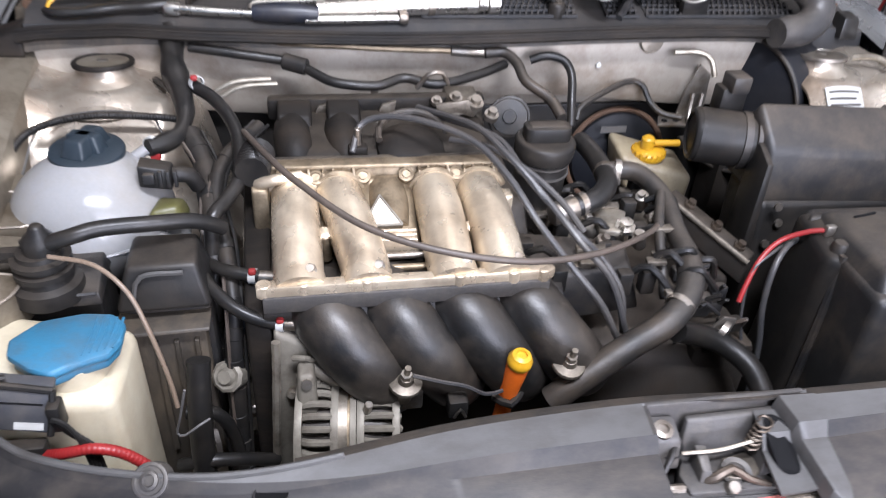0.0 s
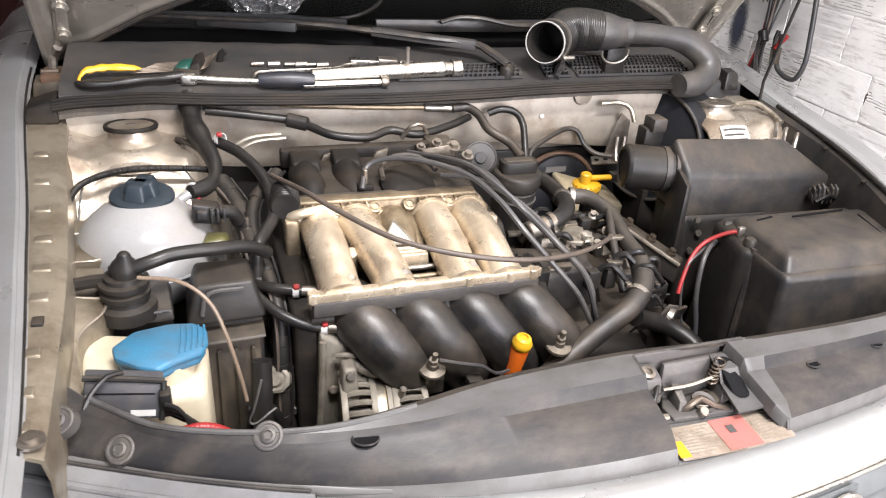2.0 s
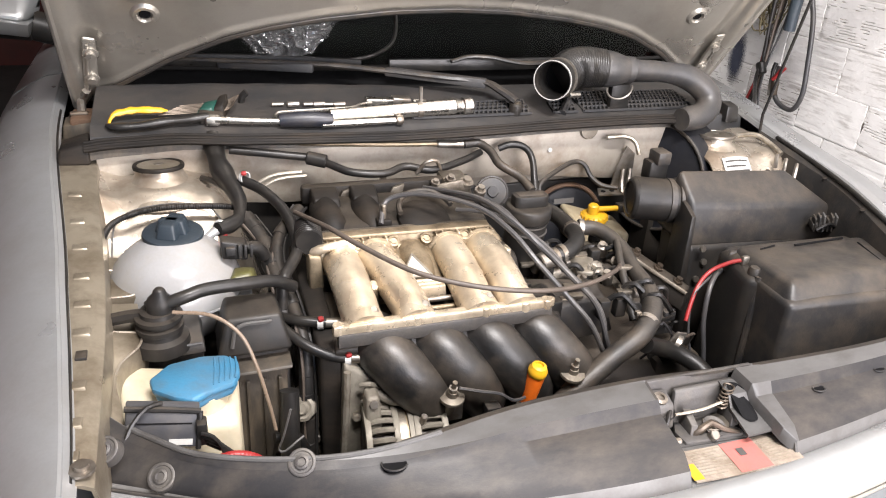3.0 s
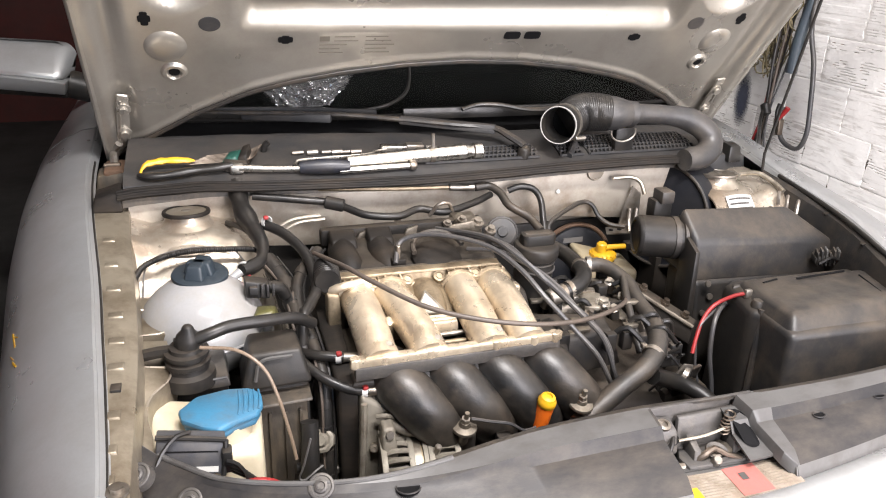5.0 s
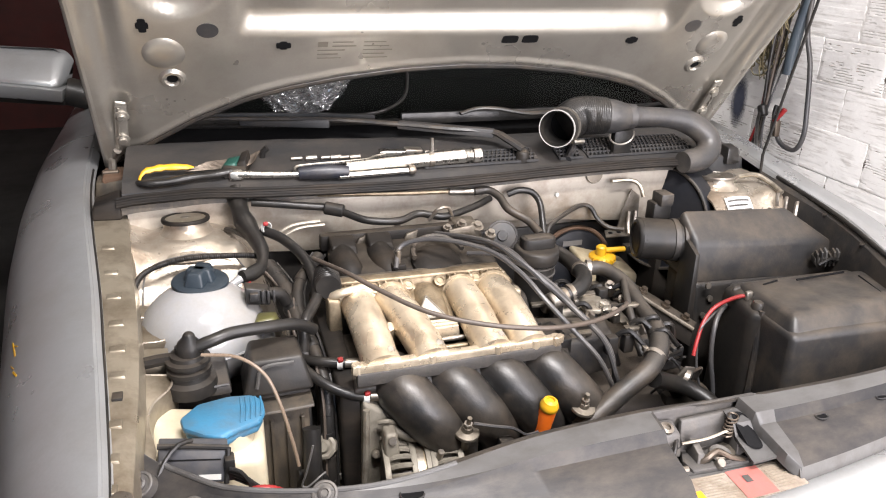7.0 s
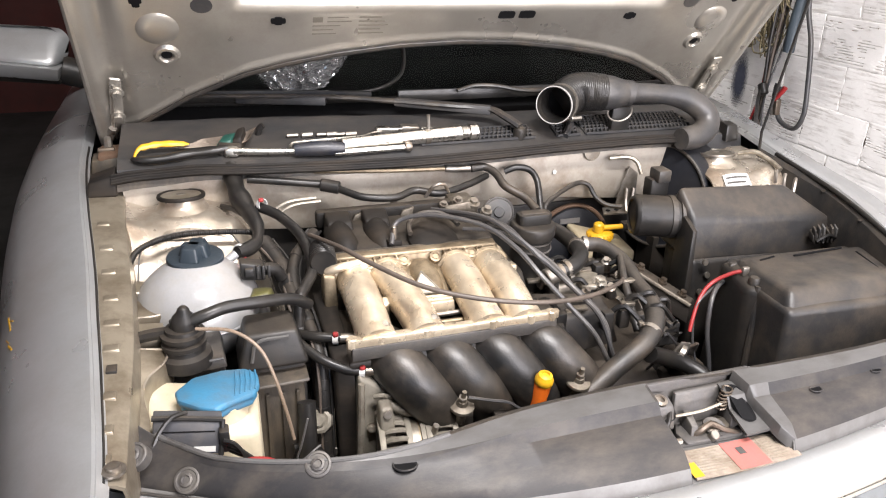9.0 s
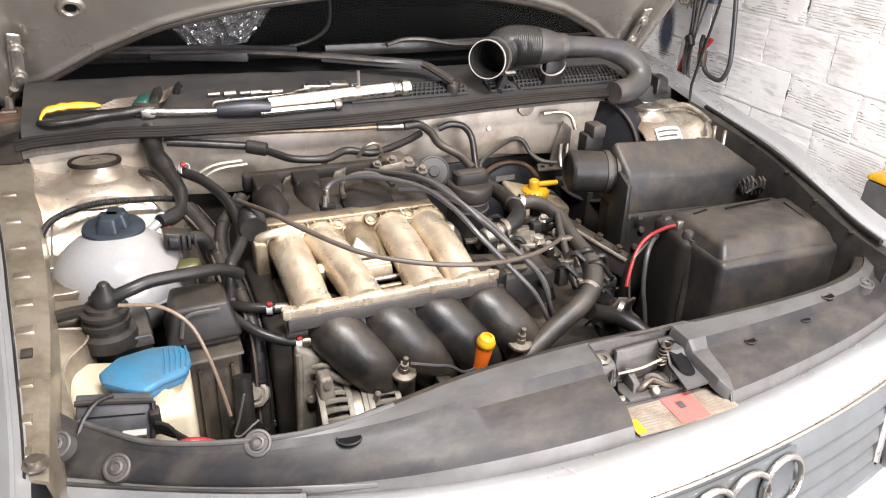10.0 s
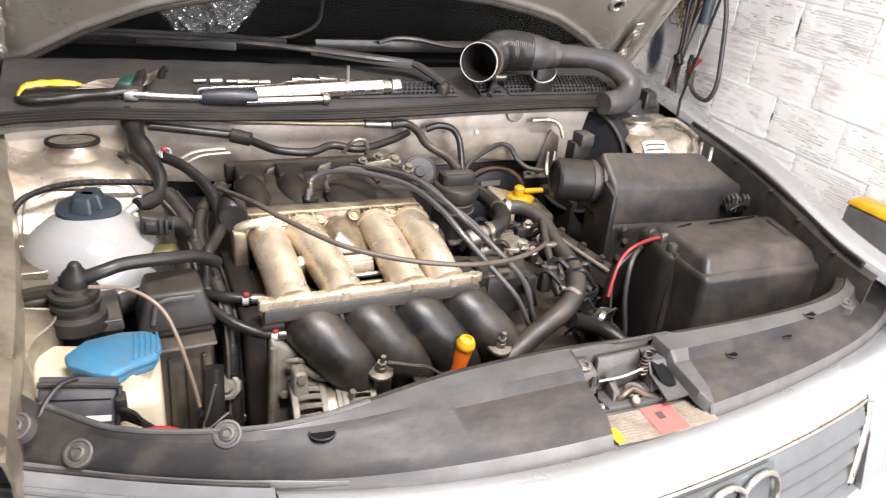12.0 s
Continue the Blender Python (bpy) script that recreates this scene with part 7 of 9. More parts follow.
part("lid_fin", bm_hull([(0.318, 0.40, 0.66), (0.332, 0.398, 0.66), (0.345, 0.47, 0.66), (0.33, 0.47, 0.66), (0.334, 0.425, 0.82), (0.344, 0.425, 0.82), (0.35, 0.48, 0.84), (0.34, 0.48, 0.84)], 0.003), "plastic", air)
meter = part("meter_tube", bm_tube([(0.378, 0.495, 0.815), (0.32, 0.512, 0.818), (0.275, 0.525, 0.820)], 0.0395, 30, 0.02), "plastic", air, "black air meter tube")
for x, r in ((0.354, 0.043), (0.338, 0.0415)):
    part("tube_band", bm_lathe([(r - 0.003, -0.006), (r, -0.005), (r, 0.005), (r - 0.003, 0.006)], (x, 0.512 - 0.29 * (x - 0.32), 0.817), (-1, 0.29, 0.02), 28, ring=True), "rubber_grey", meter)
part("tube_mouth", bm_lathe([(0.0395, -0.006), (0.0385, 0.002), (0.036, 0.006), (0.031, 0.0075), (0.029, 0.004), (0, 0.004)], (0.275, 0.525, 0.820), (-1, 0.29, 0.03), 28), "plastic", meter)
part("meter_sensor", bm_box((0.305, 0.53, 0.845), (0.345, 0.56, 0.885), 0.005), "plastic", meter)
part("sensor_plug", bm_box((0.312, 0.52, 0.88), (0.34, 0.555, 0.905), 0.004), "plastic_dusty", meter)
part("wire_comb", bm_hull([(0.585, 0.396, 0.782), (0.672, 0.386, 0.786), (0.676, 0.408, 0.790), (0.590, 0.416, 0.788), (0.585, 0.398, 0.796), (0.672, 0.390, 0.802), (0.676, 0.408, 0.806), (0.590, 0.416, 0.802)], 0.003), "plastic", air, "comb of cable clips on the lid edge")
rng = random.Random(17)
for k in range(10):
    x, yk, tall = 0.588 + 0.0088 * k, 0.394 - 0.0012 * k, rng.uniform(0.0, 0.010)
    part("clip", bm_hull([(x, yk, 0.780), (x + 0.004, yk, 0.780), (x + 0.006, yk + 0.016, 0.784), (x + 0.002, yk + 0.016, 0.784), (x - 0.002, yk + 0.002, 0.800 + tall), (x + 0.002, yk + 0.002, 0.802 + tall), (x + 0.005, yk + 0.014, 0.806 + tall), (x + 0.001, yk + 0.014, 0.806 + tall)], 0.001), ("plastic", "plastic_dusty", "panel_mid")[k % 3], air)
part("comb_wire", bm_tube([(0.590, 0.392, 0.786), (0.612, 0.388, 0.798), (0.636, 0.390, 0.790), (0.660, 0.382, 0.804), (0.676, 0.388, 0.800)], 0.0028, 8), "rubber", air)
part("comb_hook", bm_tube([(0.672, 0.384, 0.802), (0.684, 0.374, 0.804), (0.686, 0.362, 0.796), (0.680, 0.356, 0.784)], 0.0035, 8), "plastic", air)
for x, y, z in ((0.362, 0.42, 0.76), (0.375, 0.425, 0.73), (0.36, 0.418, 0.70)):
    part("lid_screw", bm_lathe([(0.006, 0), (0.006, 0.004), (0, 0.004)], (x, y - 0.006, z), (0, -1, 0.3), 10), "steel", air)

# ---- battery under its cover ----
bat = thing("battery_cover", (0.47, 0.27, 0.38), "dusty black battery cover with rounded shoulders", "battery cover")
cov = part("cover_body", bm_hull([(0.330, 0.150, 0.38), (0.610, 0.140, 0.38), (0.645, 0.33, 0.38), (0.37, 0.36, 0.38), (0.333, 0.170, 0.790), (0.602, 0.150, 0.794), (0.642, 0.318, 0.792), (0.358, 0.350, 0.786)], 0.012, 4), "plastic_dusty", bat, "dusty black plastic cover", sharp=60)
part("cover_plateau", bm_hull([(0.334, 0.168, 0.774), (0.600, 0.150, 0.782), (0.640, 0.320, 0.782), (0.356, 0.352, 0.778), (0.352, 0.196, 0.8125), (0.560, 0.200, 0.8165), (0.608, 0.316, 0.8095), (0.372, 0.340, 0.8035)], 0.011, 5), "plastic_dusty", cov, "raised dusty top with broad worn chamfers", sharp=70)
part("cover_step", bm_hull([(0.342, 0.330, 0.74), (0.62, 0.310, 0.74), (0.622, 0.362, 0.74), (0.362, 0.372, 0.74), (0.348, 0.332, 0.796), (0.614, 0.314, 0.798), (0.612, 0.350, 0.794), (0.366, 0.362, 0.790)], 0.006, 3), "plastic_dusty", cov)
part("cover_shoulder", bm_hull([(0.326, 0.235, 0.38), (0.37, 0.215, 0.38), (0.38, 0.36, 0.38), (0.335, 0.365, 0.38), (0.330, 0.262, 0.782), (0.37, 0.235, 0.792), (0.38, 0.352, 0.798), (0.346, 0.358, 0.790)], 0.012, 3), "plastic", bat)
part("cover_ridge", bm_tube([(0.338, 0.240, 0.50), (0.342, 0.246, 0.68), (0.350, 0.258, 0.788)], 0.006, 8), "plastic_dusty", bat)
part("cover_post", bm_lathe([(0.010, -0.01), (0.011, 0.004), (0.008, 0.010), (0, 0.011)], (0.352, 0.272, 0.788), (0, 0, 1), 14), "rubber_grey", bat)
# black tubes stand for the shade in the grooves of the top
for p, q in (((0.456, 0.306, 0.8105), (0.562, 0.310, 0.8115)), ((0.576, 0.290, 0.8108), (0.552, 0.217, 0.8135)), ((0.392, 0.312, 0.8060), (0.425, 0.318, 0.8070))):
    part("cover_groove_shade", bm_tube([p, q], 0.0018, 6), "dash", cov)
part("cover_tab", bm_box((0.372, 0.232, 0.800), (0.386, 0.240, 0.806), 0.001), "steel", bat)

mount = thing("gearbox_mount", (0.27, 0.42, 0.38), "rust-edged steel mounting bracket", "bracket")
part("mount_plate", bm_hull([(0.228, 0.478, 0.71), (0.312, 0.372, 0.66), (0.335, 0.39, 0.66), (0.25, 0.495, 0.71), (0.228, 0.478, 0.748), (0.312, 0.372, 0.700), (0.335, 0.39, 0.700), (0.25, 0.495, 0.748)], 0.003), "iron", mount)
part("mount_edge", bm_tube([(0.228, 0.477, 0.746), (0.270, 0.424, 0.722), (0.313, 0.371, 0.698)], 0.0036, 8, jitter=0.3), "alu_dirty", mount)
part("mount_foot", bm_hull([(0.22, 0.38, 0.38), (0.33, 0.36, 0.38), (0.33, 0.44, 0.38), (0.22, 0.46, 0.38), (0.235, 0.41, 0.69), (0.30, 0.385, 0.66), (0.31, 0.40, 0.66), (0.245, 0.46, 0.70)], 0.006), "iron", mount)
for t in (0.2, 0.55, 0.85):
    part("mount_bolt", bm_lathe([(0.009, 0), (0.009, 0.005), (0.006, 0.005), (0.006, 0.011), (0, 0.011)], (0.242 + 0.08 * t, 0.482 - 0.1 * t, 0.747 - 0.047 * t), (0.2, -0.3, 1), 6), "key", mount)


# ---- hoses, leads and pipes: each one a thing of its own ----
def hose(name, pts, r, mat, label, category="hose", group="", sides=10, **kw):
    return solid(name, bm_tube(pts, r, sides, **kw), mat, label, category, group)


def clamp(at, axis, r, parent):
    ring = part("hose_clamp", bm_lathe([(r - 0.001, -0.004), (r + 0.0012, -0.004), (r + 0.0012, 0.004), (r - 0.001, 0.004)], at, axis, 20, ring=True), "steel", parent, "worn spring clamp")
    side = Vector(axis).normalized().cross(Vector((0.3, -0.5, 0.8))).normalized()
    part("clamp_ear", bm_box(tuple(Vector(at) + side * (r + 0.004) - Vector((0.004, 0.004, 0.004))), tuple(Vector(at) + side * (r + 0.004) + Vector((0.004, 0.004, 0.004))), 0.001), "steel", parent)
    return ring


def trunk(pts, r, label):
    """A taped bundle of wires: sleeve, wound tape bands, and a few loose strands."""
    t_o = thing("wiring_trunk", pts[-1], label, "wiring", "taped wiring trunks")
    part("sleeve", bm_tube(pts, r * 0.9, 12, jitter=0.2), "plastic", t_o)
    line = spline(pts, 0.012)
    for k in range(2, len(line) - 2, 3):
        d = line[k + 1] - line[k - 1]
        part("tape_band", bm_lathe([(r * 0.8, -0.008), (r * 0.98, -0.007), (r, 0.0), (r * 0.96, 0.007), (r * 0.8, 0.008)], line[k], d + Vector((0.1 * math.sin(k), 0.1 * math.cos(k), 0)) * d.length, 12, ring=True), "plastic" if k % 2 else "rubber", t_o)
    for k in range(3):
        a = 2.1 * k
        off = Vector((math.cos(a), math.sin(a), 0.2)) * r * 1.05
        part("strand", bm_tube([Vector(p) + off * (1 + 0.25 * math.sin(3 * i + k)) for i, p in enumerate(pts)], 0.0022, 6), ("rubber", "lead", "cord")[k], t_o)
    return t_o


hose("engine_cable", [(-0.350, 0.47, 0.868), (-0.318, 0.371, 0.885), (-0.287, 0.321, 0.88), (-0.227, 0.259, 0.865), (-0.153, 0.224, 0.853), (-0.061, 0.217, 0.838), (0.03, 0.251, 0.818), (0.106, 0.303, 0.80), (0.150, 0.35, 0.785), (0.160, 0.40, 0.765)], 0.0037, "cord", "brown-grey cable slung loosely across the intake manifold", "cable")
LEADS = "ignition leads over the engine"
for pts in (
    [(-0.222, 0.452, 0.845), (-0.205, 0.480, 0.872), (-0.154, 0.456, 0.888), (-0.089, 0.397, 0.887), (-0.057, 0.335, 0.872), (-0.032, 0.282, 0.842), (0.003, 0.249, 0.802), (0.037, 0.233, 0.762), (0.066, 0.232, 0.71)],
    [(-0.130, 0.53, 0.868), (-0.077, 0.43, 0.888), (-0.050, 0.365, 0.881), (-0.016, 0.316, 0.853), (0.016, 0.262, 0.822), (0.051, 0.246, 0.782), (0.080, 0.24, 0.71)],
    [(-0.115, 0.515, 0.865), (-0.054, 0.412, 0.881), (-0.033, 0.342, 0.867), (0.004, 0.294, 0.833), (0.046, 0.275, 0.795), (0.072, 0.258, 0.755), (0.082, 0.25, 0.70)],
    [(-0.10, 0.45, 0.86), (-0.06, 0.41, 0.868), (-0.02, 0.37, 0.855), (0.015, 0.34, 0.83), (0.04, 0.32, 0.80)]):
    hose("ignition_lead", pts, 0.0040, "lead", "grey-black ignition lead running down past the manifold", "cable", LEADS, 8)

upper = thing("coolant_hose", (0.09, 0.3, 0.64), "aged grey radiator hose with spring clamps", "hose", "radiator hoses")
part("hose_body", bm_tube([(0.115, 0.470, 0.795), (0.160, 0.455, 0.800), (0.180, 0.405, 0.790), (0.172, 0.345, 0.780), (0.168, 0.292, 0.770), (0.152, 0.248, 0.757), (0.115, 0.216, 0.742), (0.066, 0.205, 0.717), (0.008, 0.192, 0.683), (-0.02, 0.19, 0.66)], lambda t: 0.0130 + 0.0028 * smooth_step(0.35, 0.5, t), 18, jitter=0.03), "rubber_grey", upper, "aged grey rubber hose")
clamp((0.137, 0.464, 0.799), (1, -0.3, 0), 0.0145, upper)
clamp((0.135, 0.232, 0.750), (-0.8, -0.6, -0.3), 0.0162, upper)
elbow = thing("coolant_elbow", (0.09, 0.42, 0.78), "black rubber elbow hose beside the oil filler", "hose", "radiator hoses")
part("elbow_body", bm_tube([(0.045, 0.380, 0.795), (0.075, 0.385, 0.802), (0.103, 0.415, 0.806), (0.112, 0.46, 0.806), (0.118, 0.52, 0.80), (0.122, 0.57, 0.79)], 0.0138, 16), "rubber", elbow)
part("elbow_spigot", bm_cyl((0.018, 0.374, 0.79), (0.052, 0.381, 0.797), 0.0150, 16, 0.002), "steel", elbow, "pale metal spigot")
clamp((0.060, 0.3825, 0.799), (1, 0.2, 0.2), 0.0142, elbow)
clamp((0.112, 0.448, 0.806), (0.2, 1, 0), 0.0142, elbow)

low = thing("lower_hose", (0.22, 0.25, 0.60), "dark rubber lower hose with a wire clamp", "hose", "radiator hoses")
part("hose_body", bm_tube([(0.15, 0.245, 0.70), (0.19, 0.255, 0.68), (0.225, 0.25, 0.665), (0.25, 0.22, 0.65), (0.26, 0.18, 0.62)], 0.014, 16), "rubber", low)
clamp((0.224, 0.262, 0.678), (0.7, -0.7, -0.3), 0.0145, low)
hose("coolant_branch", [(0.172, 0.40, 0.80), (0.150, 0.345, 0.785), (0.140, 0.30, 0.76), (0.138, 0.27, 0.73)], 0.0065, "rubber_grey", "thin grey branch hose beside the radiator hose", "hose")

th = thing("tank_hose", (-0.38, 0.52, 0.80), "black coolant hose clipped to the expansion tank", "hose", "coolant hoses")
part("hose_body", bm_tube([(-0.462, 0.470, 0.850), (-0.446, 0.482, 0.849), (-0.429, 0.503, 0.852), (-0.425, 0.540, 0.862), (-0.434, 0.585, 0.872), (-0.446, 0.630, 0.885), (-0.450, 0.664, 0.898), (-0.452, 0.698, 0.914)], lambda t: 0.0105 + 0.0058 * smooth_step(0.28, 0.62, t) + 0.0012 * math.sin(t * 21), 16, jitter=0.08), "rubber", th)
part("hose_clip", bm_lathe([(0.0095, -0.003), (0.0112, -0.003), (0.0112, 0.003), (0.0095, 0.003)], (-0.458, 0.477, 0.850), (0.5, 0.85, 0.0), 18, ring=True), "white", th, "white metal hose clip")
part("clip_tab", bm_box((-0.461, 0.466, 0.834), (-0.449, 0.475, 0.844), 0.002), "red", th, "red locking tab")
hh = thing("heater_hose", (-0.38, 0.48, 0.76), "black heater hose with a red locking clip", "hose", "coolant hoses")
part("hose_body", bm_tube([(-0.418, 0.585, 0.88), (-0.386, 0.55, 0.872), (-0.36, 0.49, 0.857), (-0.355, 0.42, 0.836), (-0.37, 0.385, 0.824), (-0.384, 0.36, 0.817), (-0.388, 0.35, 0.7769999999999999)], 0.0085, 12), "rubber", hh)
part("hose_clip", bm_lathe([(0.0085, -0.003), (0.010, -0.003), (0.010, 0.003), (0.0085, 0.003)], (-0.412, 0.580, 0.885), (1, -1.2, 0), 18, ring=True), "white", hh, "white hose clip")
part("clip_tab", bm_box((-0.418, 0.568, 0.892), (-0.409, 0.576, 0.899), 0.003), "red", hh, "red locking tab")
vh = thing("valve_hose", (-0.46, 0.31, 0.78), "black rubber hose from the vapour valve", "hose", "coolant hoses")
part("hose_body", bm_tube([(-0.548, 0.290, 0.835), (-0.511, 0.293, 0.845), (-0.486, 0.302, 0.847), (-0.44, 0.315, 0.842), (-0.399, 0.332, 0.832), (-0.372, 0.35, 0.81)], 0.0085, 12), "rubber", vh)
for name, pts, at in (("vacuum_hose", [(-0.40, 0.38, 0.765), (-0.392, 0.345, 0.768), (-0.373, 0.318, 0.775), (-0.335, 0.306, 0.772)], (-0.342, 0.308, 0.772)), ("vacuum_hose", [(-0.402, 0.325, 0.775), (-0.385, 0.295, 0.768), (-0.362, 0.272, 0.758), (-0.335, 0.262, 0.747), (-0.310, 0.258, 0.742)], (-0.314, 0.259, 0.742))):
    h = thing(name, pts[0], "black vacuum hose with a red and white clip", "hose", "coolant hoses")
    part("hose_body", bm_tube(pts, 0.0072, 12), "rubber", h)
    part("hose_clip", bm_lathe([(0.007, -0.004), (0.0088, -0.004), (0.0088, 0.004), (0.007, 0.004)], at, (1, -0.25, 0), 16, ring=True), "white", h, "white hose clip")
    part("clip_tab", bm_box((at[0] - 0.005, at[1] - 0.008, at[2] + 0.005), (at[0] + 0.004, at[1] + 0.001, at[2] + 0.012), 0.003), "red", h, "red locking tab")
    part("nipple", bm_cyl(at, (at[0] + 0.035, at[1] - 0.006, at[2]), 0.007, 10), "steel", h)

trunk([(-0.420, 0.515, 0.845), (-0.398, 0.46, 0.822), (-0.390, 0.395, 0.80), (-0.388, 0.352, 0.765), (-0.392, 0.33, 0.70), (-0.394, 0.32, 0.56), (-0.394, 0.31, 0.40)], 0.0150, "taped black wiring trunk dropping beside the relay box")
trunk([(-0.335, 0.53, 0.845), (-0.372, 0.47, 0.835), (-0.385, 0.42, 0.815), (-0.375, 0.36, 0.78), (-0.366, 0.30, 0.74), (-0.37, 0.27, 0.66), (-0.37, 0.25, 0.50), (-0.37, 0.24, 0.39)], 0.011, "taped black wiring trunk beside the timing cover")
hose("radiator_riser", [(-0.405, 0.19, 0.38), (-0.405, 0.19, 0.56), (-0.402, 0.20, 0.66), (-0.398, 0.225, 0.73)], 0.0125, "rubber", "upright black rubber hose behind the lock carrier", "hose", sides=14)
hose("drain_tube", [(-0.528, 0.270, 0.838), (-0.484, 0.252, 0.838), (-0.453, 0.230, 0.820), (-0.437, 0.216, 0.78), (-0.425, 0.205, 0.725), (-0.420, 0.195, 0.695)], 0.0024, "tan", "browned clear drain tube hanging from the valve", "hose")
hose("corrugated_conduit", [(-0.618, 0.425, 0.80), (-0.622, 0.455, 0.822), (-0.618, 0.492, 0.842), (-0.598, 0.524, 0.853), (-0.543, 0.545, 0.858), (-0.461, 0.545, 0.855), (-0.42, 0.54, 0.85)], 0.0046, "plastic", "black corrugated conduit curling behind the coolant tank", "conduit", ribs=0.0004, pitch=0.0035)
hose("pale_wire", [(-0.610, 0.470, 0.815), (-0.60, 0.545, 0.845), (-0.54, 0.570, 0.853), (-0.475, 0.565, 0.848), (-0.455, 0.53, 0.84)], 0.0014, "panel_light", "thin pale wire curling behind the coolant tank", "wire", sides=6)
hose("sensor_wire", [(-0.475, 0.65, 0.862), (-0.455, 0.61, 0.868), (-0.435, 0.575, 0.863), (-0.425, 0.56, 0.855)], 0.0045, "rubber_grey", "grey sensor wire bent over the strut tower", "wire", sides=8)
hose("red_conduit", [(-0.525, 0.125, 0.72), (-0.502, 0.112, 0.735), (-0.474, 0.108, 0.742), (-0.450, 0.108, 0.731), (-0.426, 0.108, 0.702), (-0.405, 0.11, 0.67), (-0.40, 0.12, 0.58)], 0.0052, "red", "red corrugated conduit in front of the washer bottle", "conduit", ribs=0.0002, pitch=0.004)
solid("cable_tie", bm_tube([(-0.404, 0.168, 0.745), (-0.414, 0.168, 0.705), (-0.420, 0.172, 0.682), (-0.412, 0.170, 0.680), (-0.398, 0.172, 0.690), (-0.388, 0.18, 0.690)], 0.0014, 6), "panel_light", "white cable tie round an upright hose", "cable tie")

plug = thing("level_sensor_plug", (-0.43, 0.43, 0.78), "black sensor plug beside the coolant tank", "connector")
part("plug_body", bm_hull([(-0.462, 0.392, 0.840), (-0.427, 0.394, 0.834), (-0.427, 0.420, 0.834), (-0.462, 0.420, 0.840), (-0.462, 0.395, 0.866), (-0.427, 0.397, 0.858), (-0.427, 0.420, 0.858), (-0.462, 0.420, 0.866)], 0.003), "plastic", plug)
part("plug_tail", bm_tube([(-0.429, 0.41, 0.846), (-0.411, 0.415, 0.842), (-0.403, 0.42, 0.824)], 0.0095, 10), "plastic", plug)
part("plug_latch", bm_box((-0.456, 0.388, 0.846), (-0.444, 0.396, 0.858), 0.001), "plastic_dusty", plug)
for k in range(3):
    part("plug_rib", bm_box((-0.440 + 0.008 * k, 0.390, 0.840), (-0.436 + 0.008 * k, 0.396, 0.860), 0.001), "plastic_dusty", plug)

pipe = thing("heater_pipe", (-0.2, 0.63, 0.86), "black heater pipe clipped along the bulkhead", "pipe", "bulkhead pipes")
part("pipe_body", bm_tube([(-0.428, 0.668, 0.901), (-0.36, 0.658, 0.894), (-0.29, 0.652, 0.884), (-0.262, 0.628, 0.878), (-0.232, 0.606, 0.872), (-0.177, 0.602, 0.868), (-0.136, 0.617, 0.873), (-0.091, 0.604, 0.868), (-0.025, 0.630, 0.872), (0.02, 0.66, 0.875)], 0.0068, 10), "rubber", pipe)
part("pipe_sleeve", bm_cyl((-0.302, 0.653, 0.886), (-0.270, 0.640, 0.881), 0.012, 12, 0.002), "plastic", pipe)
part("pipe_clip", bm_tube([(-0.12, 0.605, 0.862), (-0.105, 0.60, 0.884), (-0.085, 0.60, 0.886), (-0.075, 0.604, 0.865)], 0.0035, 8), "steel", pipe)
part("pipe_stay", bm_box((-0.185, 0.60, 0.835), (-0.175, 0.61, 0.87)), "steel", pipe)
p2 = thing("brake_servo_pipe", (-0.05, 0.66, 0.83), "thin beige pipe joined to a black vacuum hose", "pipe", "bulkhead pipes")
part("thin_pipe", bm_tube([(-0.31, 0.682, 0.902), (-0.167, 0.680, 0.893), (-0.06, 0.676, 0.89)], 0.0046, 8), "alu_web", p2)
part("pipe_joint", bm_cyl((-0.06, 0.676, 0.89), (-0.01, 0.668, 0.889), 0.0075, 10, 0.002), "steel", p2)
part("hose_tail", bm_tube([(-0.01, 0.668, 0.889), (0.018, 0.668, 0.890), (0.034, 0.645, 0.882), (0.040, 0.612, 0.868), (0.070, 0.585, 0.852), (0.080, 0.55, 0.838)], 0.0078, 12), "rubber_grey", p2)
hose("vent_pipe", [(0.062, 0.672, 0.876), (0.085, 0.668, 0.884), (0.110, 0.662, 0.880), (0.122, 0.648, 0.862), (0.118, 0.62, 0.83), (0.115, 0.60, 0.80)], 0.0065, "rubber", "black vent pipe bent down the bulkhead", "pipe", "bulkhead pipes")
hose("brake_line", [(0.13, 0.62, 0.80), (0.145, 0.637, 0.818), (0.23, 0.687, 0.832), (0.258, 0.685, 0.828), (0.270, 0.672, 0.806), (0.285, 0.65, 0.794), (0.315, 0.64, 0.790)], 0.0048, "rubber_grey", "bent steel brake line across the bulkhead", "pipe", "bulkhead pipes", 8)
hose("ac_stub", [(0.295, 0.675, 0.885), (0.335, 0.672, 0.886), (0.352, 0.660, 0.878), (0.358, 0.648, 0.855)], 0.0045, "alu_mid", "bent bare aluminium stub pipe", "pipe", "bulkhead pipes", 8)
for x0, z0 in ((-0.374, 0.875), (-0.366, 0.868)):
    hose("twin_pipe", [(x0 - 0.02, 0.60, z0 - 0.012), (x0, 0.60, z0), (x0 + 0.02, 0.602, z0 + 0.004), (x0 + 0.055, 0.605, z0 + 0.004)], 0.0032, "alu_mid", "short bare metal pipe stub in front of the bulkhead", "pipe", "twin pipe stubs", 8)
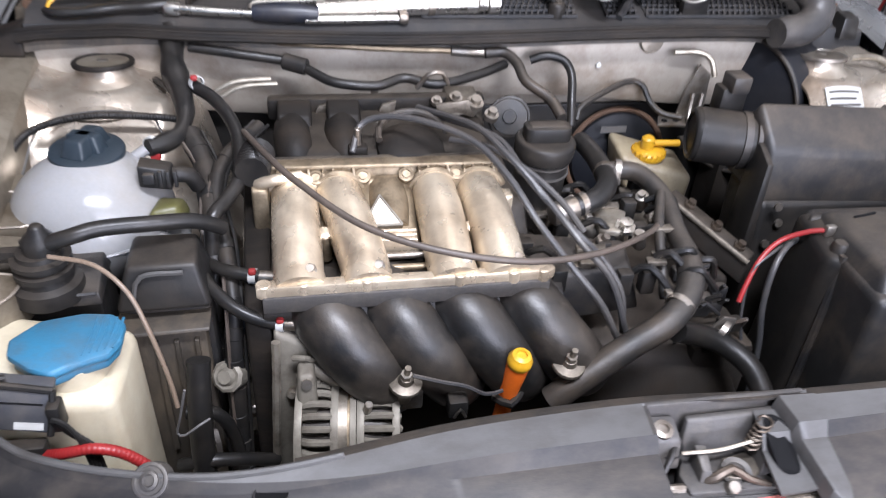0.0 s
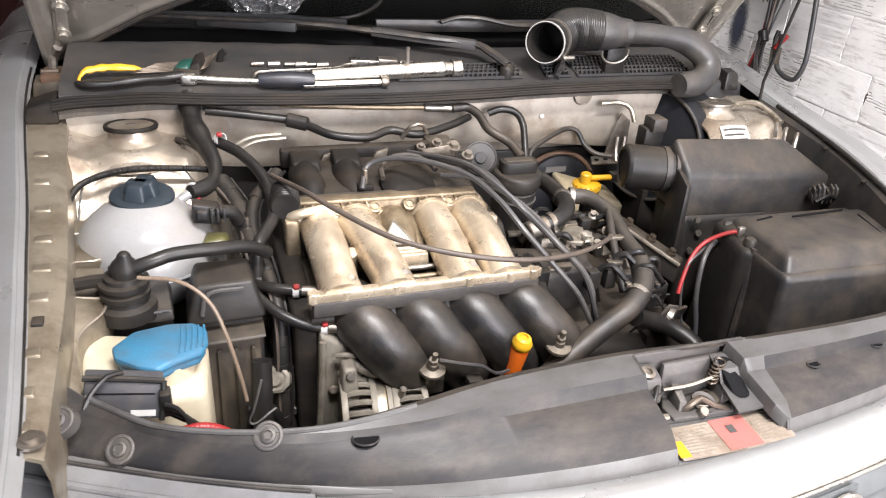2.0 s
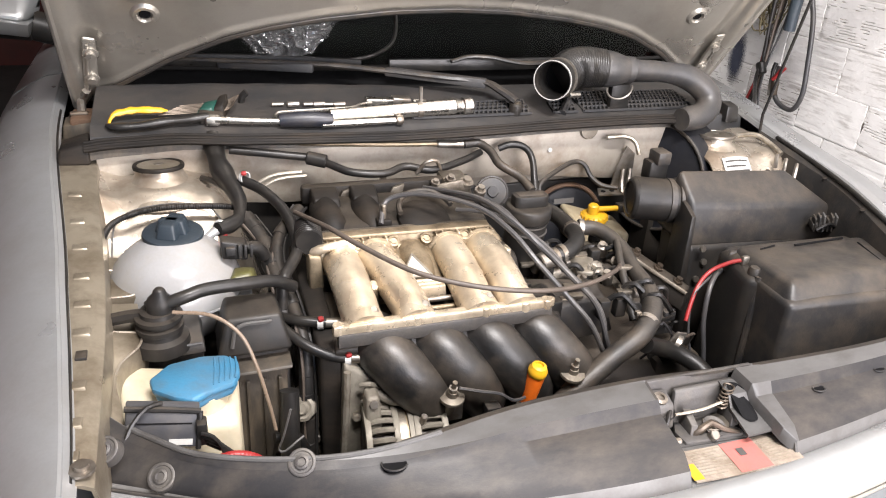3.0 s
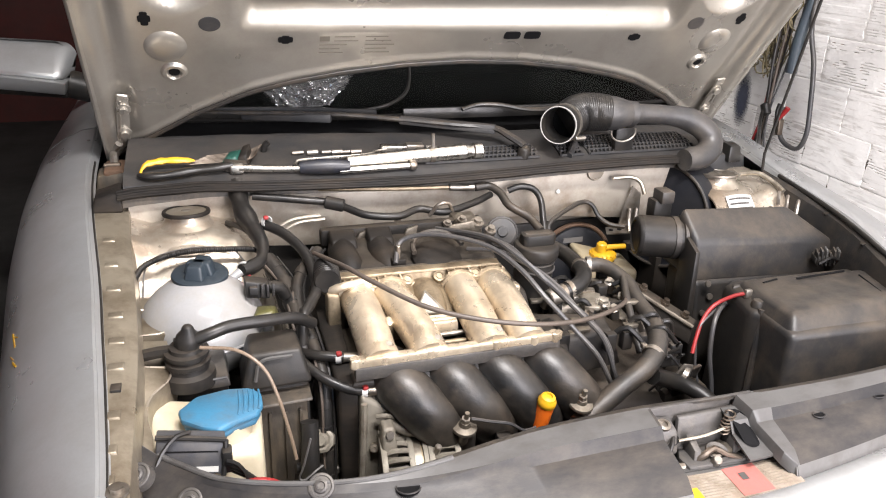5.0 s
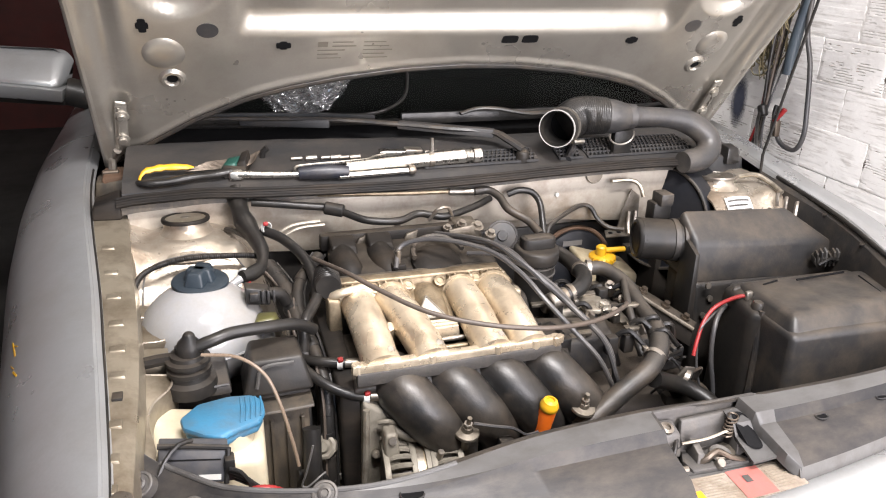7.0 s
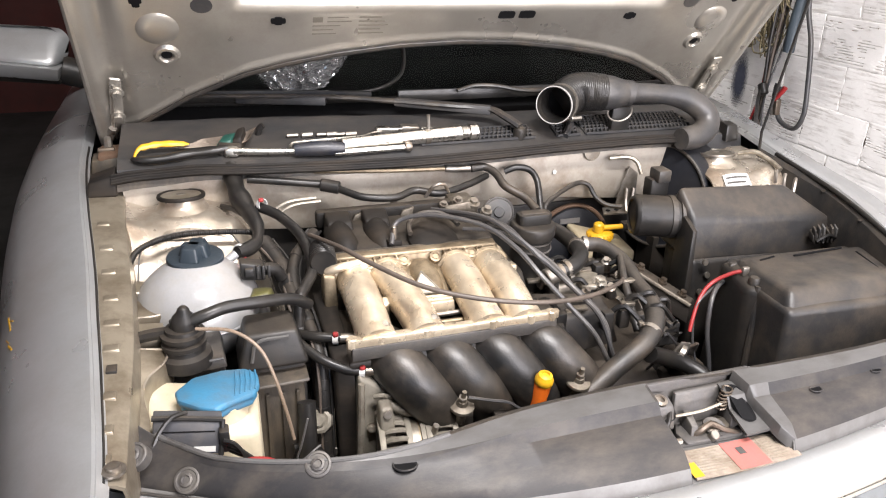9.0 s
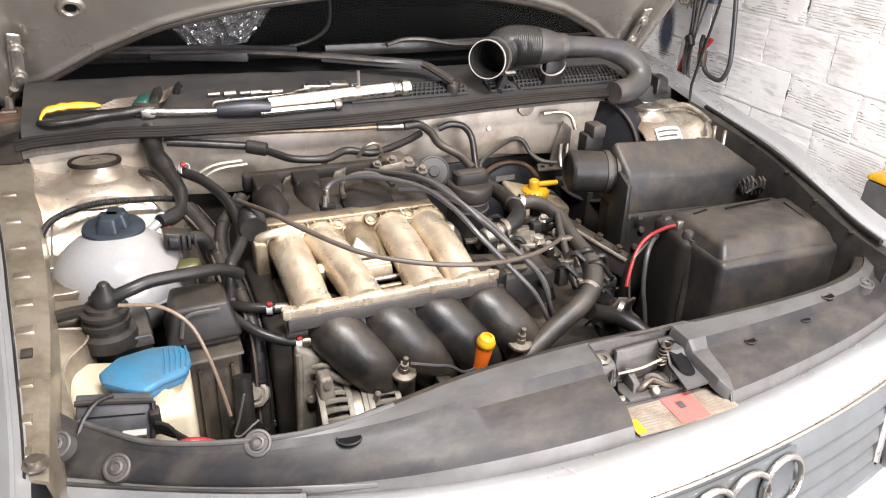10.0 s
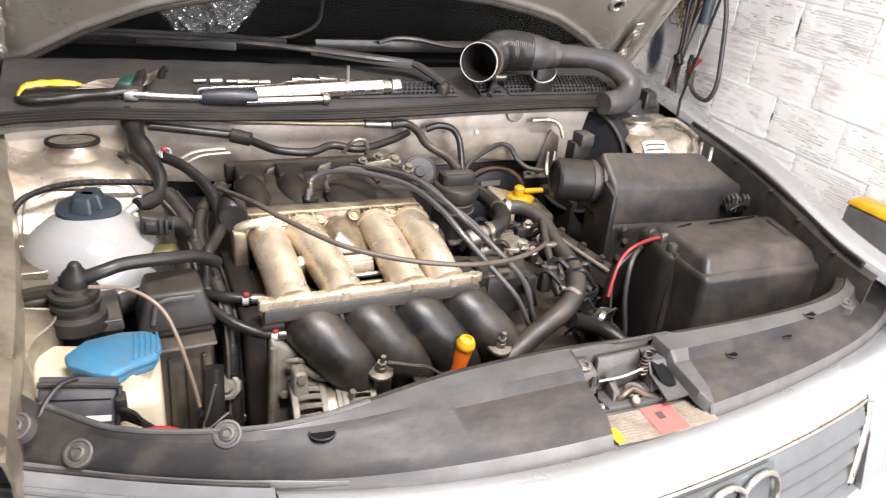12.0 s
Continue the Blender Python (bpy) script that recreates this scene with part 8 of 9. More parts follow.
solid("bulkhead_button", bm_lathe([(0.0045, 0), (0.004, 0.003), (0, 0.0035)], (0.18, 0.691, 0.86), (0, -1, 0.1), 12), "white", "small white grommet on the bulkhead", "grommet")
solid("bulkhead_plug", bm_lathe([(0.02, 0), (0.018, 0.003), (0, 0.004)], (0.262, 0.691, 0.898), (0, -1, 0.1), 20), "paint_in", "round painted blanking plug on the bulkhead", "plug")

brk = thing("bulkhead_bracket", (0.33, 0.68, 0.76), "bare pressed-steel bracket on the bulkhead", "bracket")
part("bracket_plate", bm_prism([(0.325, 0.765), (0.375, 0.770), (0.372, 0.845), (0.350, 0.862), (0.335, 0.82)], 0.682, 0.686, "y", 0.001), "steel", brk)
part("bracket_foot", bm_prism([(0.285, 0.655), (0.372, 0.645), (0.376, 0.684), (0.30, 0.688)], 0.768, 0.772, "z", 0.001), "steel", brk)
for x in (0.302, 0.322):
    part("bracket_hole", bm_lathe([(0.005, 0), (0.005, 0.001), (0, 0.001)], (x, 0.668, 0.7722), seg=12), "dash", brk)
for x in (0.338, 0.354):
    part("bracket_fold", bm_tube([(x, 0.655, 0.772), (x + 0.004, 0.668, 0.79), (x + 0.008, 0.676, 0.815)], 0.004, 6), "steel", brk)

# wires by the battery
hose("battery_lead", [(0.352, 0.300, 0.796), (0.338, 0.310, 0.790), (0.310, 0.322, 0.770), (0.282, 0.312, 0.75), (0.262, 0.297, 0.718), (0.255, 0.29, 0.70)], 0.0034, "red", "red battery lead bent down beside the cover", "cable", "battery cables")
hose("battery_cable", [(0.345, 0.335, 0.762), (0.318, 0.318, 0.762), (0.296, 0.300, 0.742), (0.292, 0.29, 0.69), (0.302, 0.28, 0.62), (0.31, 0.27, 0.50)], 0.0042, "lead", "grey battery cable dropping past the cover", "cable", "battery cables")
hose("battery_cable", [(0.335, 0.335, 0.758), (0.300, 0.316, 0.756), (0.270, 0.304, 0.735), (0.266, 0.292, 0.68), (0.276, 0.28, 0.62), (0.29, 0.27, 0.5)], 0.0022, "lead", "thin grey battery cable dropping past the cover", "cable", "battery cables", 8)
solid("terminal", bm_box((0.347, 0.296, 0.788), (0.360, 0.304, 0.804), 0.002), "steel", "small steel terminal on the battery cover", "terminal")
pl = thing("gearbox_plug", (0.25, 0.33, 0.62), "cluster of black wiring plugs on the gearbox", "connector")
rng = random.Random(11)
for k in range(14):
    x, y, z = rng.uniform(0.20, 0.29), rng.uniform(0.27, 0.36), rng.uniform(0.63, 0.70)
    part("plug_shell", bm_box((x - 0.010, y - 0.008, z - 0.008), (x + 0.012, y + 0.008, z + 0.010), 0.003), "plastic" if k % 3 else "plastic_dusty", pl)
    part("plug_wire", bm_tube([(x, y, z), (x + rng.uniform(-0.03, 0.03), y - 0.015, z + 0.02), (x + rng.uniform(-0.05, 0.05), y + 0.02, z - 0.03)], 0.0025, 6), ("rubber", "lead", "cord")[k % 3], pl)
part("plug_bracket", bm_prism([(0.205, 0.665), (0.235, 0.67), (0.24, 0.695), (0.222, 0.70), (0.21, 0.685)], 0.262, 0.266, "y", 0.001), "steel", pl, "bright bracket")
part("plug_base", bm_box((0.20, 0.27, 0.38), (0.29, 0.36, 0.64), 0.01), "iron", pl)

# ---- loose intake duct lying on the cowl ----
duct = thing("intake_duct", (0.35, 0.68, 0.94), "loose grey rubber intake duct lying on the cowl", "intake duct")
MD = Vector((-0.70, -0.71, 0.06)).normalized()
MC = Vector((0.160, 0.676, 1.002))
mouth = part("duct_mouth", bm_lathe([(0.0365, -0.060), (0.0362, 0.0), (0.0340, 0.002), (0.0335, -0.006), (0.0320, -0.010), (0.0335, -0.014), (0.0320, -0.019), (0.0335, -0.024), (0.0320, -0.030), (0.031, -0.055)], MC, MD, 36, ring=True), "rubber", duct, "round open mouth with threaded inner wall")
# black disc puts the shade inside the duct into its colour
part("mouth_back", bm_lathe([(0, -0.056), (0.0345, -0.056), (0.0345, -0.059), (0, -0.059)], MC, MD, 30), "dash", mouth, "black disc for the shaded inside of the duct")
part("mouth_ring", bm_lathe([(0.0352, -0.001), (0.0368, -0.001), (0.0368, 0.002), (0.0352, 0.002)], MC, MD, 40, ring=True), "lip_bright", mouth, "thin bright lip")
part("mouth_clamp", bm_lathe([(0.036, -0.034), (0.0385, -0.034), (0.0385, -0.024), (0.036, -0.024)], MC, MD, 32, ring=True), "steel", duct, "worn hose clamp")
part("clamp_screw", bm_cyl((0.196, 0.672, 0.974), (0.222, 0.680, 0.972), 0.0055, 10, 0.001), "chrome", duct)
part("bellows", bm_tube([(0.194, 0.711, 1.002), (0.225, 0.722, 1.012), (0.255, 0.720, 1.014), (0.288, 0.712, 1.013)], lambda t: 0.036 + 0.003 * math.sin(t * 3.14), 28, ribs=0.0004, pitch=0.0048), "rubber", duct, "ribbed rubber bellows")
part("duct_body", bm_tube([(0.282, 0.713, 1.013), (0.315, 0.706, 1.012), (0.344, 0.706, 1.011), (0.410, 0.702, 1.007), (0.474, 0.697, 0.995), (0.513, 0.684, 0.969), (0.514, 0.668, 0.943), (0.486, 0.655, 0.927), (0.438, 0.645, 0.925)], lambda t: 0.0350 - 0.0150 * smooth_step(0.02, 0.22, t) + 0.0050 * smooth_step(0.38, 0.58, t) - 0.003 * smooth_step(0.93, 1.0, t), 26, 0.006), "duct", duct, "smooth grey rubber duct")
part("duct_band", bm_lathe([(0.020, -0.009), (0.0262, -0.008), (0.0262, 0.008), (0.020, 0.009)], (0.336, 0.705, 1.011), (1, -0.1, -0.12), 28, ring=True), "duct", duct)
part("duct_ring", bm_tube([(0.315 + 0.028 * math.cos(a), 0.690, 0.978 + 0.020 * math.sin(a)) for a in lin(3.0, 6.6, 18)], 0.002, 6, straight=True), "steel", duct, "thin metal ring")
part("duct_foot", bm_box((0.305, 0.70, 0.93), (0.35, 0.72, 0.985), 0.008), "plastic", duct)

# ---- wipers ----
def wiper(path, blade, label):
    w = thing("wiper", path[0], label, "wiper", "windscreen wipers")
    part("wiper_arm", bm_tube(path, lambda t: 0.011 - 0.005 * t, 8, flat=0.6), "plastic_dusty", w, "black wiper arm")
    part("wiper_pivot", bm_lathe([(0.013, -0.03), (0.013, -0.006), (0.010, -0.002), (0.006, -0.001), (0, -0.001)], path[0], (0, -0.2, 1), 18), "plastic", w)
    part("pivot_nut", bm_lathe([(0.006, 0), (0.006, 0.004), (0, 0.004)], Vector(path[0]) + Vector((0, 0, -0.003)), (0, -0.2, 1), 6), "steel", w)
    part("wiper_blade", bm_tube(blade, 0.008, 6, flat=1.6), "rubber", w, "rubber wiper blade")
    return w
w1 = wiper([(0.105, 0.705, 0.955), (0.085, 0.735, 0.968), (0.062, 0.772, 0.977), (-0.02, 0.80, 0.982), (-0.12, 0.845, 0.985), (-0.26, 0.90, 0.988), (-0.54, 0.945, 0.992)], [(-0.15, 0.905, 0.982), (-0.35, 0.945, 0.985), (-0.60, 0.965, 0.988)], "black wiper resting across the dark scuttle")
part("arm_cover", bm_hull([(0.062, 0.76, 0.966), (0.072, 0.775, 0.966), (-0.11, 0.852, 0.976), (-0.12, 0.836, 0.976), (0.062, 0.762, 0.984), (0.07, 0.775, 0.984), (-0.11, 0.85, 0.992), (-0.12, 0.838, 0.992)], 0.003), "cowl", w1)
part("blade_clip", bm_hull([(-0.425, 0.94, 0.972), (-0.25, 0.885, 0.972), (-0.245, 0.90, 0.972), (-0.42, 0.955, 0.972), (-0.425, 0.94, 0.986), (-0.25, 0.885, 0.990), (-0.245, 0.90, 0.990), (-0.42, 0.955, 0.986)], 0.003), "cowl", w1)
wiper([(0.40, 0.82, 0.958), (0.36, 0.835, 0.985), (0.26, 0.84, 0.995), (0.167, 0.83, 0.998), (0.102, 0.84, 1.008), (0.059, 0.85, 1.008), (0.019, 0.845, 1.0)], [(0.42, 0.87, 0.988), (0.15, 0.86, 0.99), (-0.1, 0.875, 0.988)], "black wiper resting near the screen edge")
hose("washer_tube", [(-0.38, 0.93, 0.975), (-0.25, 0.925, 0.985), (-0.161, 0.921, 0.99), (-0.112, 0.925, 1.0), (-0.07, 0.965, 1.015), (-0.058, 0.985, 1.05), (-0.06, 1.0, 1.08)], 0.004, "rubber", "thin black washer tube curling up the windscreen", "hose", sides=8)
hose("jet_nozzle", [(-0.395, 0.79, 0.945), (-0.393, 0.787, 0.958), (-0.385, 0.785, 0.966)], 0.006, "plastic", "small black washer jet on the cowl", "washer jet", sides=8)

# clear bag on the screen
bag_o = thing("plastic_bag", (-0.28, 0.94, 0.985), "crumpled clear plastic bag lying on the windscreen base", "plastic bag")
bm = bmesh.new()
NB = 46
grid = []
for i in range(NB):
    row = []
    for j in range(NB):
        u, v = i / (NB - 1), j / (NB - 1)
        bulge = math.sin(math.pi * u) ** 0.6 * math.sin(math.pi * v) ** 0.7
        left, right = -0.352 - 0.045 * math.sin(min(1.0, v * 2.2) * 1.57), -0.248 + 0.085 * math.sin(v * 1.57)
        p = Vector((left + (right - left) * u, 0.958 + 0.03 * v, 0.984 + 0.13 * v + 0.012 * (2 * u - 1) ** 2))
        c = abs(noise.noise(Vector((u * 3.2 + v, v * 2.6, 1.3)))) * 0.040 + 0.016 * (1 - abs(noise.noise(Vector((u * 7 + v * 4, v * 5 - u * 3, 4.1))))) ** 6 + 0.010 * (1 - abs(noise.noise(Vector((u * 12 - v * 6, v * 10 + u * 4, 7.7))))) ** 8
        p += Vector((0.25 * c, -0.030 * bulge - c * (0.4 + bulge), 0.35 * c * bulge))
        row.append(bm.verts.new(p))
    grid.append(row)
for i in range(NB - 1):
    for j in range(NB - 1):
        bm.faces.new((grid[i][j], grid[i + 1][j], grid[i + 1][j + 1], grid[i][j + 1]))
film_o = part("film", bm, "bag", bag_o, sharp=25)
film_o.visible_shadow = False

# ---- tools on the cowl ----
def on_cowl(x, y, up):
    return Vector((x, y, cowl(x, (y - 0.69) / 0.31).z + up))
TG = "tools laid out on the cowl"
pliers = thing("pliers", (-0.52, 0.715, 0.93), "pliers with one yellow and one dark handle", "pliers", TG)
part("handle", bm_tube([on_cowl(-0.61, 0.706, 0.008), on_cowl(-0.602, 0.722, 0.014), on_cowl(-0.575, 0.732, 0.016), on_cowl(-0.548, 0.732, 0.016), on_cowl(-0.518, 0.734, 0.013)], lambda t: 0.0022 + 0.0050 * smooth_step(0.05, 0.35, t) * smooth_step(1.02, 0.8, t) + 0.0012 * math.sin(t * 30), 10, flat=0.7), "yellow", pliers, "bright yellow handle")
part("handle", bm_tube([on_cowl(-0.612, 0.708, 0.006), on_cowl(-0.598, 0.699, 0.010), on_cowl(-0.565, 0.698, 0.011), on_cowl(-0.525, 0.705, 0.011), on_cowl(-0.49, 0.706, 0.012), on_cowl(-0.455, 0.712, 0.012)], lambda t: 0.0055 + 0.0030 * smooth_step(0.0, 0.2, t) + 0.0009 * math.sin(t * 16), 12, flat=0.75), "rubber", pliers, "worn dark handle")
part("jaw", bm_hull([on_cowl(-0.47, 0.705, 0.003), on_cowl(-0.43, 0.708, 0.003), on_cowl(-0.43, 0.722, 0.003), on_cowl(-0.47, 0.726, 0.003), on_cowl(-0.47, 0.705, 0.018), on_cowl(-0.43, 0.708, 0.014), on_cowl(-0.43, 0.722, 0.014), on_cowl(-0.47, 0.726, 0.018)], 0.003), "plastic", pliers)
keys = thing("hex_key_set", (-0.47, 0.75, 0.93), "hex key set in a dark green holder", "hex keys", TG)
part("holder", bm_hull([on_cowl(-0.476, 0.724, 0.0), on_cowl(-0.446, 0.720, 0.0), on_cowl(-0.432, 0.754, 0.0), on_cowl(-0.462, 0.760, 0.0), on_cowl(-0.472, 0.727, 0.014), on_cowl(-0.448, 0.723, 0.020), on_cowl(-0.436, 0.750, 0.024), on_cowl(-0.458, 0.756, 0.018)], 0.004), "green", keys, "dark green plastic holder")
part("clasp", bm_hull([on_cowl(-0.450, 0.724, 0.0), on_cowl(-0.428, 0.722, 0.0), on_cowl(-0.416, 0.758, 0.0), on_cowl(-0.436, 0.760, 0.0), on_cowl(-0.446, 0.728, 0.016), on_cowl(-0.430, 0.726, 0.022), on_cowl(-0.420, 0.750, 0.034), on_cowl(-0.434, 0.754, 0.028)], 0.003), "seal", keys, "dark clasp of the holder")
for k in range(7):
    y = 0.734 + 0.0055 * k
    part("hex_key", bm_tube([on_cowl(-0.535 + 0.006 * k, y, 0.006), on_cowl(-0.49, y, 0.007), on_cowl(-0.45, y - 0.004, 0.011)], 0.0014, 6), "key", keys)
    part("hex_key", bm_tube([on_cowl(-0.428, y - 0.006, 0.012), on_cowl(-0.418, y - 0.005, 0.016), on_cowl(-0.412 + 0.002 * k, y - 0.005, 0.024)], 0.0016, 6), "key", keys)
ratchet = thing("ratchet", (-0.34, 0.69, 0.93), "chrome ratchet with a navy handle", "ratchet", TG)
part("shaft", bm_tube([on_cowl(-0.445, 0.705, 0.011), on_cowl(-0.40, 0.700, 0.011), on_cowl(-0.335, 0.693, 0.012)], lambda t: 0.0068 - 0.0018 * t, 12), "chrome", ratchet, "chrome shaft")
part("head", bm_hull([on_cowl(-0.462, 0.700, 0.002), on_cowl(-0.436, 0.698, 0.004), on_cowl(-0.436, 0.712, 0.004), on_cowl(-0.462, 0.716, 0.002), on_cowl(-0.462, 0.701, 0.017), on_cowl(-0.436, 0.699, 0.018), on_cowl(-0.436, 0.710, 0.018), on_cowl(-0.462, 0.713, 0.017)], 0.004, 3), "chrome", ratchet, "chrome ratchet head")
part("grip", bm_tube([on_cowl(-0.34, 0.693, 0.014), on_cowl(-0.295, 0.689, 0.016), on_cowl(-0.250, 0.686, 0.015)], lambda t: 0.0135 - 0.003 * abs(2 * t - 1) ** 2, 14), "navy", ratchet, "navy grip")
bar = thing("breaker_bar", (-0.12, 0.70, 0.93), "heavy chrome bar with a knurled end", "bar", TG)
part("bar_body", bm_tube([on_cowl(-0.252, 0.700, 0.014), on_cowl(-0.12, 0.704, 0.016), on_cowl(-0.02, 0.708, 0.016)], lambda t: 0.0120 + 0.0030 * t, 18), "chrome", bar, "thick chrome tube")
part("bar_end", bm_lathe([(0.0, 0.0), (0.012, 0.0), (0.0145, 0.004), (0.0125, 0.012), (0.0125, 0.018), (0.0155, 0.02), (0.0155, 0.036), (0.011, 0.038), (0.010, 0.03), (0, 0.03)], on_cowl(-0.022, 0.708, 0.016), (1, 0.04, 0), 22), "chrome", bar)
part("bar_pin", bm_cyl(on_cowl(-0.085, 0.703, 0.0), on_cowl(-0.085, 0.708, 0.055), 0.0035, 8), "steel", bar, "upright cross pin")
part("bar_collar", bm_lathe([(0.012, -0.006), (0.0152, -0.005), (0.0152, 0.005), (0.012, 0.006)], on_cowl(-0.088, 0.705, 0.016), (1, 0.04, 0), 18, ring=True), "steel", bar)
drv = thing("screwdriver_blade", (-0.19, 0.68, 0.93), "thin chrome extension with a ball end", "extension", TG)
part("rod", bm_cyl(on_cowl(-0.27, 0.682, 0.009), on_cowl(-0.135, 0.686, 0.009), 0.0055, 10, 0.001), "chrome", drv)
part("tip", bm_lathe([(0, -0.009), (0.008, -0.006), (0.0095, 0.0), (0.008, 0.006), (0, 0.009)], on_cowl(-0.13, 0.686, 0.010), (1, 0.03, 0), 14), "steel", drv)
hose("bent_key", [on_cowl(-0.345, 0.708, 0.006), on_cowl(-0.34, 0.722, 0.006), on_cowl(-0.30, 0.728, 0.006), on_cowl(-0.21, 0.733, 0.006), on_cowl(-0.19, 0.745, 0.006), on_cowl(-0.165, 0.752, 0.006)], 0.0032, "chrome", "long bent steel key on the cowl", "hex keys", TG, 8)
small = thing("socket_bits", (-0.27, 0.76, 0.93), "row of small chrome drive bits on the cowl", "bits", TG)
for k, x in enumerate((-0.345, -0.318, -0.29, -0.272, -0.255, -0.236)):
    part("bit", bm_cyl(on_cowl(x, 0.762 - 0.002 * k, 0.005), on_cowl(x + 0.022, 0.763 - 0.002 * k, 0.005), 0.0035 + 0.0015 * (k % 2), 8, 0.001), "steel", small)
strip = thing("steel_rule", (-0.125, 0.76, 0.93), "short bright steel feeler set", "feeler gauge", TG)
part("blades", bm_hull([on_cowl(-0.175, 0.752, 0.0), on_cowl(-0.11, 0.750, 0.0), on_cowl(-0.11, 0.764, 0.0), on_cowl(-0.175, 0.768, 0.0), on_cowl(-0.175, 0.752, 0.012), on_cowl(-0.11, 0.750, 0.010), on_cowl(-0.11, 0.764, 0.010), on_cowl(-0.175, 0.768, 0.012)], 0.001), "chrome", strip)
part("case", bm_hull([on_cowl(-0.125, 0.749, 0.0), on_cowl(-0.09, 0.748, 0.0), on_cowl(-0.09, 0.766, 0.0), on_cowl(-0.125, 0.767, 0.0), on_cowl(-0.125, 0.749, 0.014), on_cowl(-0.09, 0.748, 0.012), on_cowl(-0.09, 0.766, 0.012), on_cowl(-0.125, 0.767, 0.014)], 0.002), "steel", strip)
part("rivet", bm_cyl(on_cowl(-0.085, 0.755, 0.004), on_cowl(-0.06, 0.752, 0.004), 0.005, 8, 0.001), "chrome", strip)

# ---- door mirror ----
mir = part("door_mirror", merge(
    bm_hull([(-0.985, 1.335, 1.006), (-0.796, 1.305, 0.984), (-0.775, 1.40, 0.985), (-0.985, 1.44, 1.0), (-0.985, 1.410, 1.078), (-0.790, 1.385, 1.070), (-0.770, 1.41, 1.064), (-0.985, 1.44, 1.076)], 0.028, 6),
    bm_hull([(-0.985, 1.355, 0.972), (-0.803, 1.325, 0.955), (-0.80, 1.40, 0.96), (-0.985, 1.43, 0.975), (-0.985, 1.333, 1.008), (-0.797, 1.303, 0.986), (-0.785, 1.40, 0.99), (-0.985, 1.44, 1.004)], 0.003, 2)), "paint_out", car, "silver-painted door mirror shell", sharp=35)
part("mirror_base", bm_hull([(-0.975, 1.37, 0.955), (-0.80, 1.34, 0.944), (-0.795, 1.40, 0.95), (-0.97, 1.425, 0.96), (-0.97, 1.36, 0.974), (-0.80, 1.332, 0.958), (-0.795, 1.40, 0.962), (-0.97, 1.42, 0.975)], 0.004), "plastic", mir, "black lower shell")
part("mirror_arm", bm_tube([(-0.80, 1.37, 0.975), (-0.74, 1.38, 0.955), (-0.68, 1.40, 0.935)], 0.034, 12), "plastic", mir)

# prop strut between wing and bonnet
solid("bonnet_prop", bm_tube([(0.655, 0.66, 0.875), (0.660, 0.67, 0.92), on_hood(0.648, 0.60, 0.012)], 0.0032, 8, straight=True), "rubber", "thin black bonnet prop rod", "prop rod")
hose("earth_strap", [(0.60, 0.66, 0.88), (0.622, 0.635, 0.888), (0.635, 0.60, 0.878), (0.638, 0.57, 0.868)], 0.0052, "alu_mid", "bent bare pipe beside the strut tower", "pipe")

# right-hand liner and its rubber gutter
liner = thing("wing_liner", (0.63, 0.3, 0.70), "dusty black liner between battery and wing", "liner")
def liner_at(y, k):
    return Vector((0.566 + 0.09 * smooth_step(0.08, 0.48, y) + (0.002, -0.006, -0.010, -0.016)[k], y, rail_z(y) - (-0.002, 0.006, 0.035, 0.14)[k]))
part("liner_edge", bm_sheet(lambda y, k: liner_at(y, k), lin(0.06, 0.66, 24), [0, 1], (0, 0, -0.004)), "plastic_dusty", liner)
part("liner_wall", bm_sheet(lambda y, k: liner_at(y, k), lin(0.06, 0.66, 24), [1, 2, 3], (0.003, 0, -0.003)), "plastic_dusty", liner)
part("liner_shelf", bm_hull([(0.575, 0.43, 0.70), (0.655, 0.43, 0.70), (0.660, 0.64, 0.70), (0.57, 0.56, 0.70), (0.600, 0.440, 0.808), (0.648, 0.432, 0.800), (0.654, 0.62, 0.838), (0.585, 0.545, 0.842)], 0.006), "plastic_dusty", liner, "dusty sloping shelf beside the filter box")
for y in (0.14, 0.24, 0.34, 0.46):
    p = liner_at(y, 1)
    part("liner_stud", bm_lathe([(0.005, -0.002), (0.005, 0.002), (0.003, 0.003), (0, 0.003)], p, (-0.3, 0, 1), 10), "plastic", liner)
hose("gutter_seal", [(0.562, 0.085, 0.832), (0.574, 0.15, 0.838), (0.606, 0.25, 0.847), (0.640, 0.38, 0.861), (0.656, 0.48, 0.871), (0.665, 0.62, 0.885)], 0.0042, "rubber", "black rubber strip along the wing gutter", "rubber strip")
for y in (0.50, 0.555, 0.53):
    solid("wing_clip", bm_tube([(0.615 + 0.05 * (y - 0.5), y, 0.845), (0.620, y + 0.006, 0.862), (0.626, y + 0.012, 0.868)], 0.004, 7), "steel", "small bright clip on the liner edge", "clip", "wing clips")
tlabel = solid("tower_label", bm_sheet(lambda x, v: Vector((x, 0.590 - 0.040 * v, tower_z(x, 0.590 - 0.040 * v) + 0.0042)), lin(0.512, 0.574, 16), lin(0, 1, 12), (0, 0, -0.0008)), "white", "white printed label on the strut tower", "label")
for k in range(5):
    part("text_bar", bm_sheet(lambda x, v: Vector((x, 0.585 - 0.007 * k - 0.0022 * v, tower_z(x, 0.585 - 0.007 * k - 0.0022 * v) + 0.0049)), lin(0.517, 0.569 - 0.006 * (k % 2), 12), [0, 1], (0, 0, -0.0004)), "ink", tlabel)

